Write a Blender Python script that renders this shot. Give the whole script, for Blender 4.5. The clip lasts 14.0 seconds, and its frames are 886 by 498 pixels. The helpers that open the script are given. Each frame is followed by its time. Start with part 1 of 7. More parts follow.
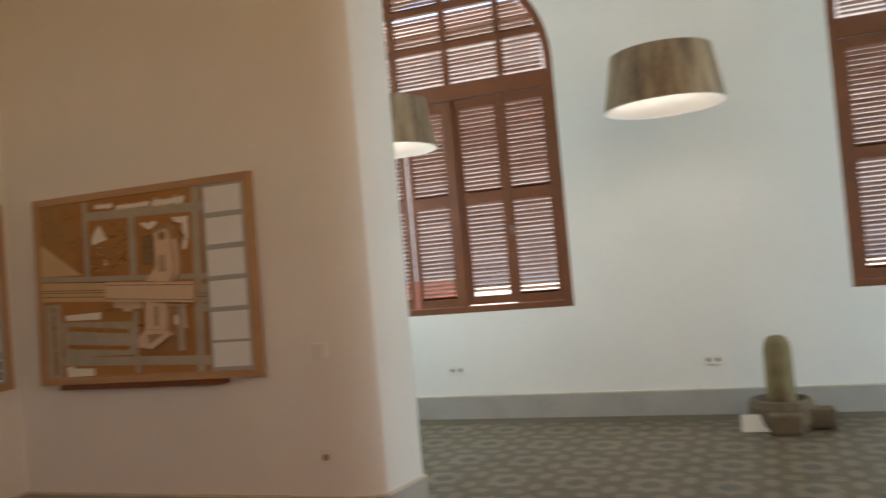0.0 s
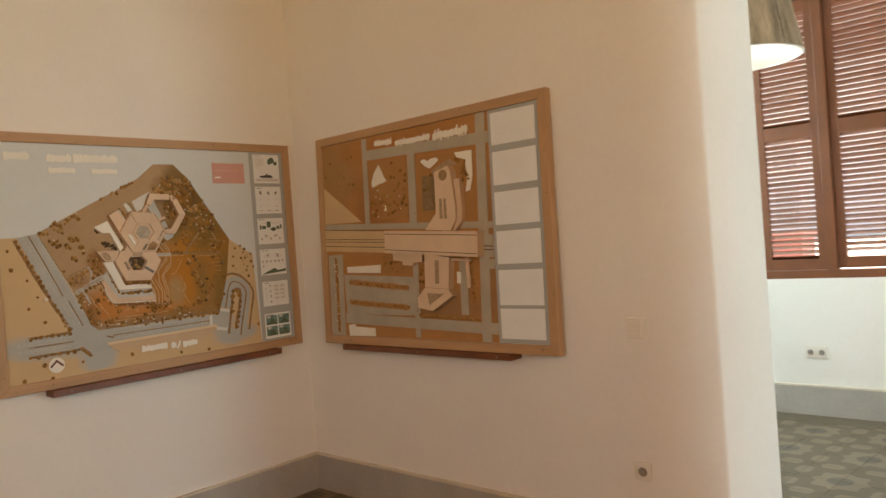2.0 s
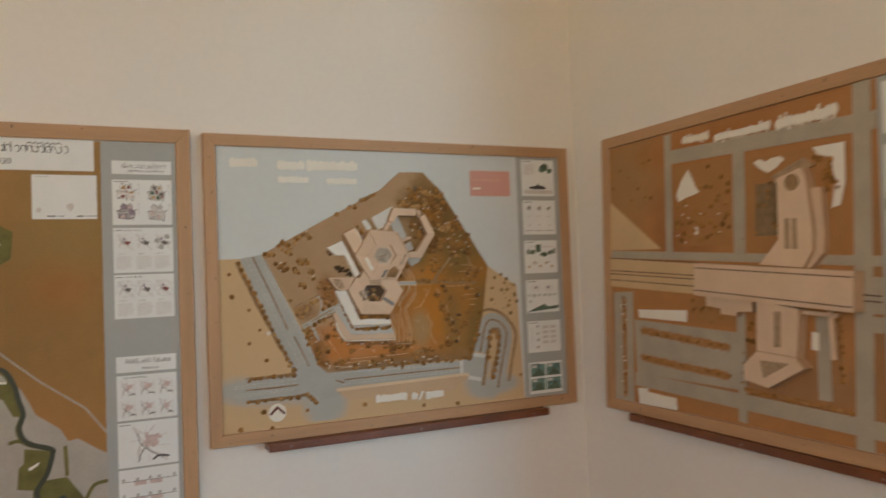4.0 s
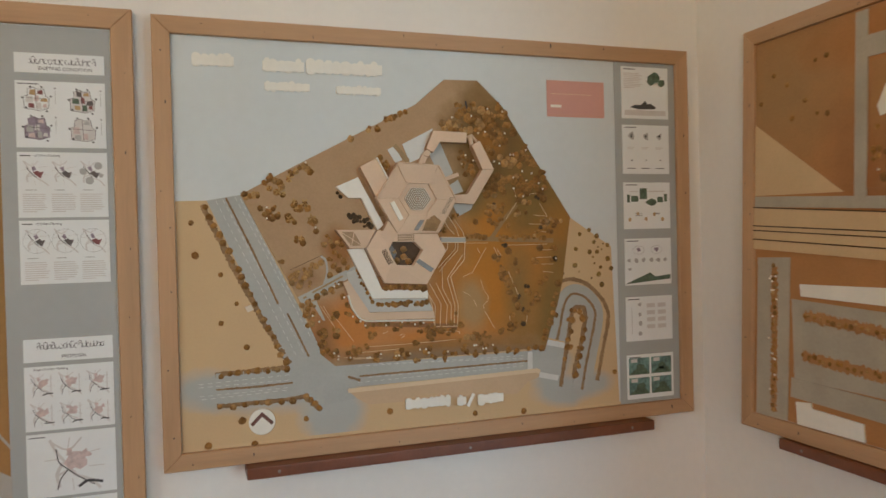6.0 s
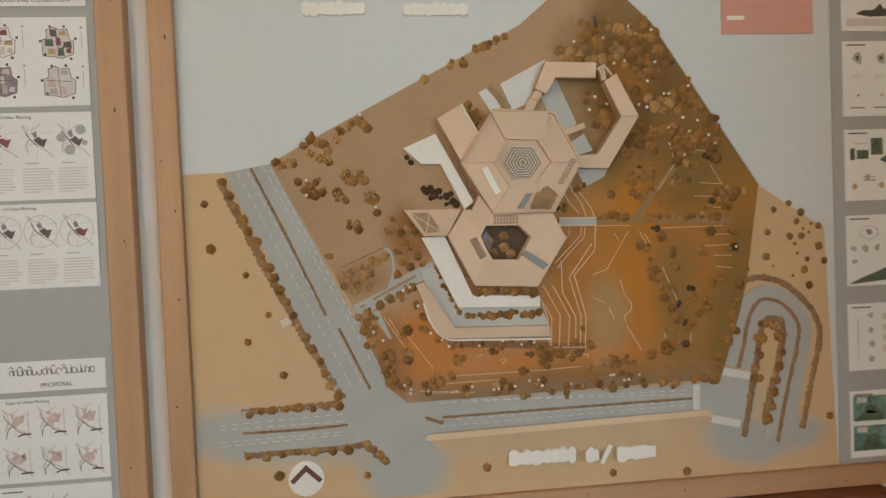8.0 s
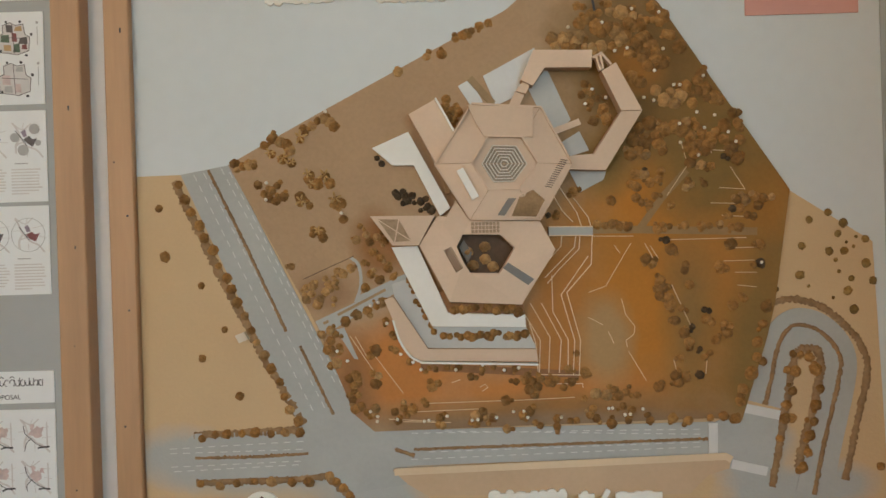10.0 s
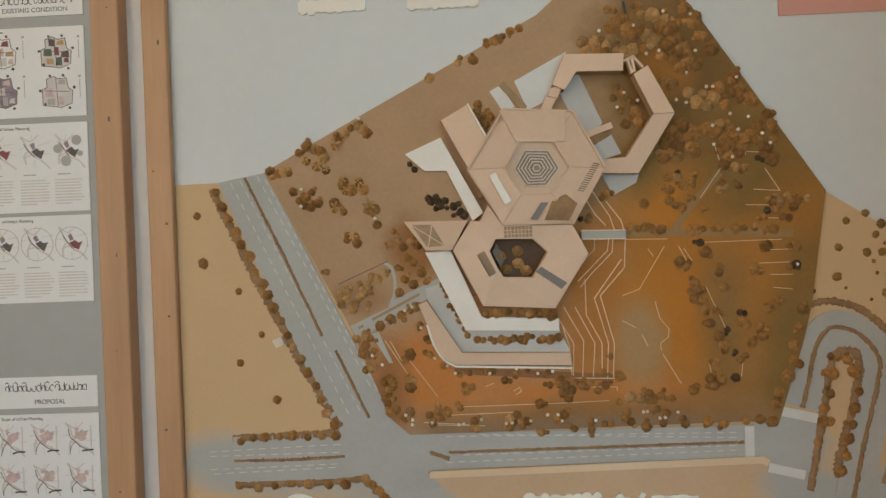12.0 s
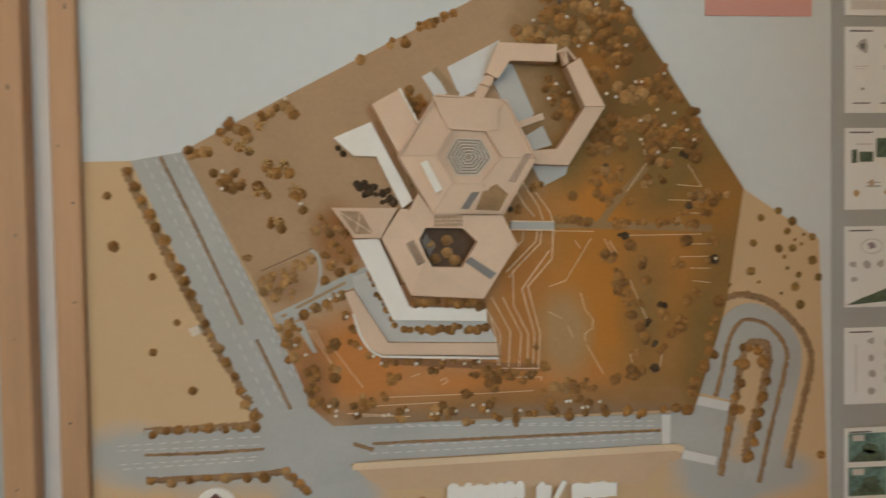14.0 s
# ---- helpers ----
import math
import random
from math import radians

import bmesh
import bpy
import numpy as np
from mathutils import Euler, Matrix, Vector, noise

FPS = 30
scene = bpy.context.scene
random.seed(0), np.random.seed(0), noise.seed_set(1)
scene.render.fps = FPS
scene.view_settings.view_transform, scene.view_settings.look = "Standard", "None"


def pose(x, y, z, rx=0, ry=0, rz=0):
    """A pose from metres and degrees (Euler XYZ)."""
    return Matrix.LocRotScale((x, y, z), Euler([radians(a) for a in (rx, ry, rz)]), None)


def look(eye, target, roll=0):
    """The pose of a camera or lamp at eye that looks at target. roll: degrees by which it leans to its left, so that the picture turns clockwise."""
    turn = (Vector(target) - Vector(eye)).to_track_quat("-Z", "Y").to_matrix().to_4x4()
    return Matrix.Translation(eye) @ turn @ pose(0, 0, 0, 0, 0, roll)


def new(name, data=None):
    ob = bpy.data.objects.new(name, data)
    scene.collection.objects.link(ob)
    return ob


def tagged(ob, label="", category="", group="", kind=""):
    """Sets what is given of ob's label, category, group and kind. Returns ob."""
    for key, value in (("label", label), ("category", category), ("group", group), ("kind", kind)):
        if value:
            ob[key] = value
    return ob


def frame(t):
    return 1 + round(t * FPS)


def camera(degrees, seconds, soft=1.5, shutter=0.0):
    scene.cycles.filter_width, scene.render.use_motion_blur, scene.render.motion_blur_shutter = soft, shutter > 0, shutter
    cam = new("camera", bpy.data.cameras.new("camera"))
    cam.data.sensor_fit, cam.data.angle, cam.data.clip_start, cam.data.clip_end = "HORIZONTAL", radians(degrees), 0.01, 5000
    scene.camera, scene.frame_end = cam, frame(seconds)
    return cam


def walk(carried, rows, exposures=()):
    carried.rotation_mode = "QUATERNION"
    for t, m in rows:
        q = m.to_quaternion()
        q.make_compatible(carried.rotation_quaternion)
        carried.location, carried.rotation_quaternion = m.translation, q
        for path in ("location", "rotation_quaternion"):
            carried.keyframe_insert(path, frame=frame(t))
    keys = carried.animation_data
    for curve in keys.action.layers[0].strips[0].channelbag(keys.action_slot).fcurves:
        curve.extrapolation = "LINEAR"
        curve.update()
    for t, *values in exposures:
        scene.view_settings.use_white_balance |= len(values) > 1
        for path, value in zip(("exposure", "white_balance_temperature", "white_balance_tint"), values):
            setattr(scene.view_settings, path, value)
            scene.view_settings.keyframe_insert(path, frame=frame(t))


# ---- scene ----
cam = camera(61.6, 14.0, shutter=0.5)
PATH = [
    (0, (-3.611, -4.11, 1.406), (-1.715, -3.476, 1.448), -5.1),
    (0.2, (-3.499, -4.079, 1.412), (-1.659, -3.294, 1.449), -4.9),
    (0.5, (-3.388, -4.032, 1.413), (-1.604, -3.126, 1.42), -4.8),
    (0.8, (-3.288, -3.934, 1.406), (-1.533, -2.976, 1.411), -5.1),
    (1, (-3.219, -3.861, 1.416), (-1.484, -2.866, 1.414), -5.2),
    (1.5, (-2.997, -3.707, 1.409), (-1.349, -2.573, 1.389), -5.2),
    (2, (-2.689, -3.595, 1.409), (-1.213, -2.245, 1.385), -4.3),
    (2.5, (-2.517, -3.451, 1.41), (-1.062, -2.079, 1.364), -3.4),
    (3, (-2.373, -3.221, 1.459), (-1.011, -1.756, 1.479), -2.7),
    (3.5, (-2.228, -3.021, 1.458), (-1.119, -1.359, 1.545), -2.7),
    (4, (-2.031, -2.849, 1.475), (-1.181, -1.04, 1.541), -2.2),
    (4.2, (-1.964, -2.787, 1.462), (-1.199, -0.939, 1.498), -2.3),
    (6.5, (-1.566, -1.814, 1.437), (-0.914, 0.077, 1.407), -1.4),
    (7, (-1.54, -1.638, 1.427), (-0.88, 0.249, 1.385), -2.2),
    (7.5, (-1.426, -1.527, 1.448), (-0.989, 0.424, 1.372), -2.7),
    (10, (-1.098, -1.308, 1.422), (-1.096, 0.692, 1.415), -1.7),
    (10.5, (-1.1, -1.307, 1.424), (-1.139, 0.693, 1.418), -1.7),
    (11, (-1.112, -1.306, 1.426), (-1.192, 0.692, 1.422), -2.2),
    (11.5, (-1.118, -1.312, 1.43), (-1.206, 0.686, 1.427), -2.3),
    (12, (-1.109, -1.318, 1.43), (-1.178, 0.681, 1.426), -2.2),
    (12.5, (-1.108, -1.316, 1.427), (-1.171, 0.683, 1.417), -2.1),
    (13, (-1.111, -1.319, 1.424), (-1.193, 0.679, 1.4), -1.9),
    (13.5, (-1.123, -1.315, 1.417), (-1.168, 0.684, 1.38), -1.4),
    (14, (-1.141, -1.293, 1.444), (-0.968, 0.699, 1.381), -0.9),
]
EXPOSURES = [
    (0.0, 1.37, 6900, 14), (0.5, 1.65, 7100, 12), (1.0, 1.85, 7150, 12), (1.5, 1.86, 7400, 14), (2.0, 2.01, 7250, 12), (3.0, 2.2, 6150, 4), (4.2, 2.08, 5900, 6), (6.3, 2.27, 5700, 4), (7.7, 2.38, 5750, 4), (11.0, 2.3, 5690, 3), (14.0, 2.3, 5700, 3),
]
walk(cam, [(t, look(eye, target, roll)) for t, eye, target, roll in PATH], EXPOSURES)

# ---- world, sun, large lights ----
world = bpy.data.worlds.new("world")
scene.world = world
world.use_nodes = True
wn, wl = world.node_tree.nodes, world.node_tree.links
sky = wn.new("ShaderNodeTexSky")
sky.sky_type, sky.sun_disc = "NISHITA", False
sky.sun_elevation, sky.sun_rotation = radians(52), radians(35.5)
wn["Background"].inputs["Strength"].default_value = 0.15
wl.new(sky.outputs["Color"], wn["Background"].inputs["Color"])

sun = new("sun", bpy.data.lights.new("sun", "SUN"))
sun.data.energy, sun.data.angle, sun.data.color = 5.0, radians(0.5), (1.0, 0.94, 0.85)
sun.matrix_world = look((10, 14, 22), (0, 0, 0))


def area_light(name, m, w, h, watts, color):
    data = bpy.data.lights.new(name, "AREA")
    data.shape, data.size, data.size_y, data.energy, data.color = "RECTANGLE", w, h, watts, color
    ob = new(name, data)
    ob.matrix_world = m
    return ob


# daylight through the far room's unseen tall doorway
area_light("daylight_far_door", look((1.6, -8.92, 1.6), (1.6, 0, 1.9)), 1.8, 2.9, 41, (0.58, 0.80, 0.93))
# cool fill added in front of the closed north wall, no opening there
area_light("far_north_fill", look((1.6, -0.06, 2.0), (1.7, -5, 1.2)), 1.5, 2.2, 38, (0.58, 0.80, 0.93))
# two warm fills added behind the viewer to light the near room
area_light("warm_fill_south", look((-3.9, -6.95, 2.55), (-1.0, 0, 1.4)), 1.8, 2.5, 17, (1.0, 0.538, 0.178))
area_light("warm_fill_west", look((-5.92, -4.0, 2.5), (0, -1.6, 1.4)), 1.9, 2.3, 9.5, (1.0, 0.565, 0.205))


# ---- materials ----
def nodes_of(name):
    m = bpy.data.materials.new(name)
    m.use_nodes = True
    return m, m.node_tree.nodes, m.node_tree.links


def mat(name, color, rough=0.6, var=0.12, scale=6.0, fine=60.0, bump=0.15, metal=0.0, stretch=(1, 1, 1), dark=None, per_object=0.0):
    """Base colour varied at two scales, with fine relief."""
    m, n, l = nodes_of(name)
    b = n["Principled BSDF"]
    b.inputs["Roughness"].default_value, b.inputs["Metallic"].default_value = rough, metal
    tc = n.new("ShaderNodeTexCoord")
    mp = n.new("ShaderNodeMapping")
    mp.inputs["Scale"].default_value = stretch
    l.new(tc.outputs["Object"], mp.inputs["Vector"])
    big, small = n.new("ShaderNodeTexNoise"), n.new("ShaderNodeTexNoise")
    big.inputs["Scale"].default_value, small.inputs["Scale"].default_value = scale, fine
    big.inputs["Detail"].default_value, small.inputs["Detail"].default_value = 4, 3
    for t in (big, small):
        l.new(mp.outputs["Vector"], t.inputs["Vector"])
    add = n.new("ShaderNodeMath")
    add.operation = "MULTIPLY_ADD"
    l.new(small.outputs["Fac"], add.inputs[0])
    add.inputs[1].default_value = 0.4
    l.new(big.outputs["Fac"], add.inputs[2])
    ramp = n.new("ShaderNodeMapRange")
    ramp.inputs["From Min"].default_value, ramp.inputs["From Max"].default_value = 0.45, 0.95
    l.new(add.outputs[0], ramp.inputs["Value"])
    mix = n.new("ShaderNodeMix")
    mix.data_type = "RGBA"
    lo = dark or tuple(c * (1 - var) for c in color)
    hi = tuple(min(1, c * (1 + var * 0.6)) for c in color)
    mix.inputs["A"].default_value, mix.inputs["B"].default_value = (*lo, 1), (*hi, 1)
    l.new(ramp.outputs["Result"], mix.inputs["Factor"])
    out = mix.outputs["Result"]
    if per_object:
        info, hsv, rng = n.new("ShaderNodeObjectInfo"), n.new("ShaderNodeHueSaturation"), n.new("ShaderNodeMapRange")
        rng.inputs["To Min"].default_value, rng.inputs["To Max"].default_value = 1 - per_object, 1 + per_object
        geo, plus, wrap = n.new("ShaderNodeNewGeometry"), n.new("ShaderNodeMath"), n.new("ShaderNodeMath")
        plus.operation, wrap.operation = "ADD", "FRACT"
        l.new(info.outputs["Random"], plus.inputs[0])
        l.new(geo.outputs["Random Per Island"], plus.inputs[1])
        l.new(plus.outputs[0], wrap.inputs[0])
        l.new(wrap.outputs[0], rng.inputs["Value"])
        l.new(rng.outputs["Result"], hsv.inputs["Value"])
        l.new(out, hsv.inputs["Color"])
        out = hsv.outputs["Color"]
    l.new(out, b.inputs["Base Color"])
    if bump:
        bp = n.new("ShaderNodeBump")
        bp.inputs["Strength"].default_value, bp.inputs["Distance"].default_value = bump, 0.003
        l.new(add.outputs[0], bp.inputs["Height"])
        l.new(bp.outputs["Normal"], b.inputs["Normal"])
    return m


def glow(name, color, strength):
    m, n, l = nodes_of(name)
    b = n["Principled BSDF"]
    b.inputs["Base Color"].default_value = (*color, 1)
    b.inputs["Emission Color"].default_value, b.inputs["Emission Strength"].default_value = (*color, 1), strength
    return m


PLASTER = mat("white_plaster", (0.80, 0.775, 0.72), 0.75, 0.05, 1.3, 40, 0.12)
CEIL = mat("ceiling_paint", (0.78, 0.77, 0.74), 0.8, 0.04, 1.0, 30, 0.05)
GREY_BASE = mat("grey_baseboard_paint", (0.40, 0.375, 0.335), 0.55, 0.14, 4, 50, 0.15)
CREAM_TRIM = mat("cream_trim", (0.64, 0.575, 0.46), 0.6, 0.12, 8, 60, 0.1)
OAK = mat("frame_wood", (0.47, 0.285, 0.145), 0.5, 0.16, 5, 45, 0.1, stretch=(4, 0.3, 1))
LEDGE_WOOD = mat("ledge_wood", (0.17, 0.055, 0.02), 0.4, 0.3, 8, 60, 0.12)
SHUTTER = mat("shutter_paint", (0.175, 0.052, 0.013), 0.5, 0.18, 6, 60, 0.12)
SHADE = mat("lamp_shade_cloth", (0.37, 0.275, 0.175), 0.8, 0.75, 5, 60, 0.2, stretch=(2.2, 2.2, 0.10))
SHADE_IN = mat("lamp_shade_lining", (0.84, 0.78, 0.68), 0.7, 0.05, 5, 40, 0.0)
BULB = glow("bulb_glass", (1.0, 0.95, 0.88), 8.0)
CABLE = mat("white_cable", (0.7, 0.7, 0.68), 0.5, 0.05, 5, 20, 0)
RIM_WHITE = mat("white_lamp_rim", (0.85, 0.84, 0.81), 0.6, 0.03, 5, 40, 0.0)
STONE_BASE = mat("carved_stone_base", (0.14, 0.10, 0.058), 0.85, 0.35, 9, 70, 0.6)
STONE = mat("carved_stone", (0.21, 0.165, 0.08), 0.85, 0.3, 9, 70, 0.6)
CARD = mat("white_card", (0.82, 0.82, 0.74), 0.6, 0.03, 5, 30, 0)
PLASTIC = mat("ivory_plastic", (0.77, 0.73, 0.65), 0.35, 0.04, 5, 40, 0)
RECESS_SHADE = mat("socket_recess_shade", (0.26, 0.235, 0.2), 0.5, 0.1, 5, 40, 0)
HOLE = mat("socket_hole", (0.04, 0.04, 0.04), 0.5, 0.1, 5, 40, 0)
PAVING = mat("outside_paving", (0.62, 0.57, 0.5), 0.85, 0.2, 1.2, 20, 0.2)
RED = mat("red_paint", (0.42, 0.12, 0.09), 0.5, 0.2, 3, 30, 0.1)
FACADE = mat("outside_facade", (0.74, 0.62, 0.56), 0.8, 0.1, 1, 15, 0.1)
PANEL_GREY = mat("pale_grey_board", (0.615, 0.65, 0.64), 0.6, 0.05, 2.5, 40, 0.05)
STRIP_GREY = mat("mid_grey_board", (0.39, 0.405, 0.39), 0.6, 0.06, 3, 40, 0.05)


# ---- mesh helpers ----
def empty(name, m=None, label="", category="", group="", kind=""):
    ob = new(name)
    ob.empty_display_size = 0.05
    if m is not None:
        ob.matrix_world = m
    return tagged(ob, label, category, group, kind)


def finish(bm, name, material, smooth=False):
    bmesh.ops.recalc_face_normals(bm, faces=bm.faces)
    me = bpy.data.meshes.new(name)
    bm.to_mesh(me)
    bm.free()
    if smooth:
        for p in me.polygons:
            p.use_smooth = True
    me.materials.append(material)
    return me


def part(name, bm, material, parent=None, label="", smooth=False):
    ob = new(name, finish(bm, name, material, smooth))
    ob.parent = parent
    return tagged(ob, label)


def box(bm, x0, y0, z0, x1, y1, z1, bevel=0.0):
    verts = bmesh.ops.create_cube(bm, size=1)["verts"]
    for v in verts:
        v.co = Vector(((x0 + x1) / 2 + v.co.x * (x1 - x0), (y0 + y1) / 2 + v.co.y * (y1 - y0), (z0 + z1) / 2 + v.co.z * (z1 - z0)))
    if bevel:
        edges = list({e for v in verts for e in v.link_edges})
        bmesh.ops.bevel(bm, geom=edges, offset=bevel, segments=2, affect="EDGES", profile=0.6)
    return bm


def boxed(*a, bevel=0.0):
    return box(bmesh.new(), *a, bevel=bevel)


def prism(bm, pts, z0, z1, m=None):
    """A flat outline raised from z0 to z1."""
    lo = [bm.verts.new((x, y, z0)) for x, y in pts]
    hi = [bm.verts.new((x, y, z1)) for x, y in pts]
    faces = [bm.faces.new(hi), bm.faces.new(lo[::-1])]
    for i in range(len(pts)):
        j = (i + 1) % len(pts)
        faces.append(bm.faces.new((lo[i], lo[j], hi[j], hi[i])))
    if m is not None:
        for v in lo + hi:
            v.co = m @ v.co
    return bm


def lathe(bm, profile, steps=32, axis=None):
    """A turned body round z from (radius, height) pairs."""
    rings = []
    for r, h in profile:
        rings.append([bm.verts.new((r * math.cos(2 * math.pi * i / steps), r * math.sin(2 * math.pi * i / steps), h)) for i in range(steps)])
    for a, b in zip(rings, rings[1:]):
        for i in range(steps):
            bm.faces.new((a[i], a[(i + 1) % steps], b[(i + 1) % steps], b[i]))
    return bm


# ---- structure ----
H_CEIL = 4.7
WALL_X = 0.40          # far face of the dividing wall
FAR_X = 2.81           # inner face of the window wall

wall_north = tagged(part("wall_north", boxed(-6.3, 0, 0, 3.2, 0.35, H_CEIL), PLASTER), "white plastered wall with hung display boards", "wall", kind="structure")
# dividing wall; bend added before the free end to shape a light gradient there
bm = bmesh.new()
bend = [(0.066 * k ** 2.2, -2.17 - 0.268 * k) for k in (0.0, 0.15, 0.3, 0.45, 0.6, 0.7, 0.8, 0.9, 1.0)]
outline = [(0.0, 0.0), *bend, (0.072, -2.446), (0.080, -2.452), (WALL_X - 0.012, -2.53), (WALL_X - 0.003, -2.528), (WALL_X, -2.52), (WALL_X, 0.0)]
prism(bm, outline, 0, H_CEIL)
wall_dividing = tagged(part("wall_dividing", bm, PLASTER, smooth=True), "white plastered dividing wall beside a wide opening", "wall", kind="structure")
wall_dividing.data.set_sharp_from_angle(angle=radians(28))
tagged(part("wall_dividing_south", boxed(0, -9, 0, WALL_X, -5.7, H_CEIL), PLASTER), "white plastered dividing wall", "wall", kind="structure")
tagged(part("wall_lintel", boxed(0, -5.7, 3.5, WALL_X, -2.53, H_CEIL), PLASTER), "plastered lintel over the wide opening", "wall", kind="structure")


def wall_with_holes(name, x0, x1, y0, y1, holes, label):
    """A wall in the y-z plane with arched holes (centre y, sill, spring, half width) cut through."""
    bm = bmesh.new()
    cuts = sorted(holes)
    y = y0
    def slab(a, b, z0, z1):
        box(bm, x0, a, z0, x1, b, z1)
    for c, sill, spring, r in cuts:
        slab(y, c - r, 0, H_CEIL)
        slab(c - r, c + r, 0, sill)
        n = 24
        arch = [(c + r * math.cos(math.pi * i / n), spring + r * math.sin(math.pi * i / n)) for i in range(n + 1)]
        for p, q in zip(arch, arch[1:]):
            vs = []
            for x in (x0, x1):
                vs.append([bm.verts.new((x, p[0], p[1])), bm.verts.new((x, q[0], q[1])), bm.verts.new((x, q[0], H_CEIL)), bm.verts.new((x, p[0], H_CEIL))])
            f, g = vs
            bm.faces.new(f), bm.faces.new(g[::-1])
            bm.faces.new((f[0], f[1], g[1], g[0]))
        y = c + r
    slab(y, y1, 0, H_CEIL)
    return tagged(part(name, bm, PLASTER), label, "wall", kind="structure")


WIN = dict(sill=0.953, spring=3.12, r=0.975)
WIN_Y = (-2.13, -6.225)
wall_with_holes("wall_window", FAR_X, FAR_X + 0.4, -9, 0, [(y, WIN["sill"], WIN["spring"], WIN["r"]) for y in WIN_Y], "white plastered outer wall with tall arched windows")


def rect_hole_wall(name, axis, at, thick, a0, a1, hole, label):
    """A wall along x (axis 'x', at y) or along y, with one rectangular hole (from, to, sill, head)."""
    bm = bmesh.new()
    h0, h1, s, t = hole
    for p, q, z0, z1 in ((a0, h0, 0, H_CEIL), (h1, a1, 0, H_CEIL), (h0, h1, 0, s), (h0, h1, t, H_CEIL)):
        if q - p < 1e-4 or z1 - z0 < 1e-4:
            continue
        if axis == "x":
            box(bm, p, at, z0, q, at + thick, z1)
        else:
            box(bm, at, p, z0, at + thick, q, z1)
    return tagged(part(name, bm, PLASTER), label, "wall", kind="structure")


rect_hole_wall("wall_south_far", "x", -9.35, 0.35, 0.0, 3.2, (0.65, 2.55, 0.0, 3.1), "white plastered wall with a tall doorway")
# near-room openings below are added out of view, around the warm fills
rect_hole_wall("wall_south_near", "x", -7.35, 0.35, -6.3, 0.0, (-4.85, -2.95, 1.25, 3.85), "white plastered wall with an added high opening, out of view")
rect_hole_wall("wall_west", "y", -6.3, 0.3, -9, 0, (-5.0, -3.0, 1.3, 3.7), "white plastered wall with an added opening, out of view")
tagged(part("ceiling", boxed(-6.3, -9.35, H_CEIL, 3.21, 0.35, H_CEIL + 0.2), CEIL), "white painted ceiling", "ceiling", kind="structure")
FLOOR_MAT = mat("cement_tile_plain", (0.30, 0.28, 0.24), 0.5, 0.15, 6, 50, 0.1)
floor = tagged(part("floor", boxed(-6.3, -9.35, -0.2, 3.2, 0.35, -0.012), FLOOR_MAT), "patterned grey cement tile floor", "floor", kind="structure")
tagged(part("ground", boxed(3.22, -90, -0.1, 300, 90, -0.05), PAVING), "sunlit pale paving outside", "ground", kind="structure")


def baseboard(name, pts, label="grey painted baseboard with a cream top edge"):
    """A skirting that follows a line of wall corners, proud of the wall to the right of its way."""
    root = empty(name, label=label, category="baseboard", kind="structure")
    for nm, t, z0, z1, mt in (("board", 0.018, 0.0, 0.200, GREY_BASE), ("top_edge", 0.019, 0.200, 0.212, CREAM_TRIM)):
        bm = bmesh.new()
        n = len(pts)
        outer = []
        for i, p in enumerate(pts):
            p = Vector(p)
            dirs = []
            if i > 0:
                dirs.append((p - Vector(pts[i - 1])).normalized())
            if i < n - 1:
                dirs.append((Vector(pts[i + 1]) - p).normalized())
            norms = [Vector((d.y, -d.x)) for d in dirs]
            nn = sum(norms, Vector((0, 0))).normalized()
            k = t / max(0.3, nn.dot(norms[0]))
            outer.append(p + nn * k)
        for i in range(n - 1):
            quad = [pts[i], pts[i + 1], outer[i + 1], outer[i]]
            prism(bm, [tuple(v) for v in quad], z0, z1)
        part(nm, bm, mt, root)
    return root


baseboard("baseboard_near", [(-6.0, 0.0), *outline[:-1]])
baseboard("baseboard_far_north", [(WALL_X, 0), (FAR_X, 0), (FAR_X, -9)])


# ---- display boards ----
NAIL_MESH = finish(boxed(-1, -1, -0.001, 1, 1, 0.0003), "nail_mark", HOLE)


def board_frame(root, w, h, depth=0.044, face=0.044, base=0.028, right=0.0, low=0.0):
    """Four mitred rails and a backing panel; local x right, y up, z out of the wall."""
    names = ("bottom_rail", "right_rail", "top_rail", "left_rail")
    o = [(0, -low), (w + right, -low), (w + right, h), (0, h)]
    i = [(face, face - low), (w + right - face, face - low), (w + right - face, h - face), (face, h - face)]
    for k in range(4):
        j = (k + 1) % 4
        bm = bmesh.new()
        prism(bm, [o[k], o[j], i[j], i[k]], 0.0, depth)
        bmesh.ops.bevel(bm, geom=[e for e in bm.edges if abs(e.verts[0].co.z - e.verts[1].co.z) < 1e-6 and e.verts[0].co.z > 0.01], offset=0.002, segments=1, affect="EDGES")
        rail = part(names[k], bm, OAK_H if k % 2 == 0 else OAK, root)
        rng = random.Random(k + 7)
        n = 9 if k % 2 == 0 else 7
        for s in range(n):
            a, b = Vector(o[k]), Vector(o[j])
            p = a.lerp(b, (s + rng.uniform(0.2, 0.8)) / n)
            c = Vector((w / 2, h / 2)) - p
            inn = Vector((0, math.copysign(1, c.y))) if k % 2 == 0 else Vector((math.copysign(1, c.x), 0))
            p = p + inn * face * rng.uniform(0.25, 0.75)
            e = rng.choice((0.0010, 0.0014, 0.0018))
            nail = new("nail_mark", NAIL_MESH)
            nail.parent, nail.location, nail.scale = rail, (p.x, p.y, depth), (e, e * rng.choice((1, 1, 3)), 1)
    part("backing", boxed(face, face - low, 0.004, w + right - face, h - face, base), PANEL_GREY, root)


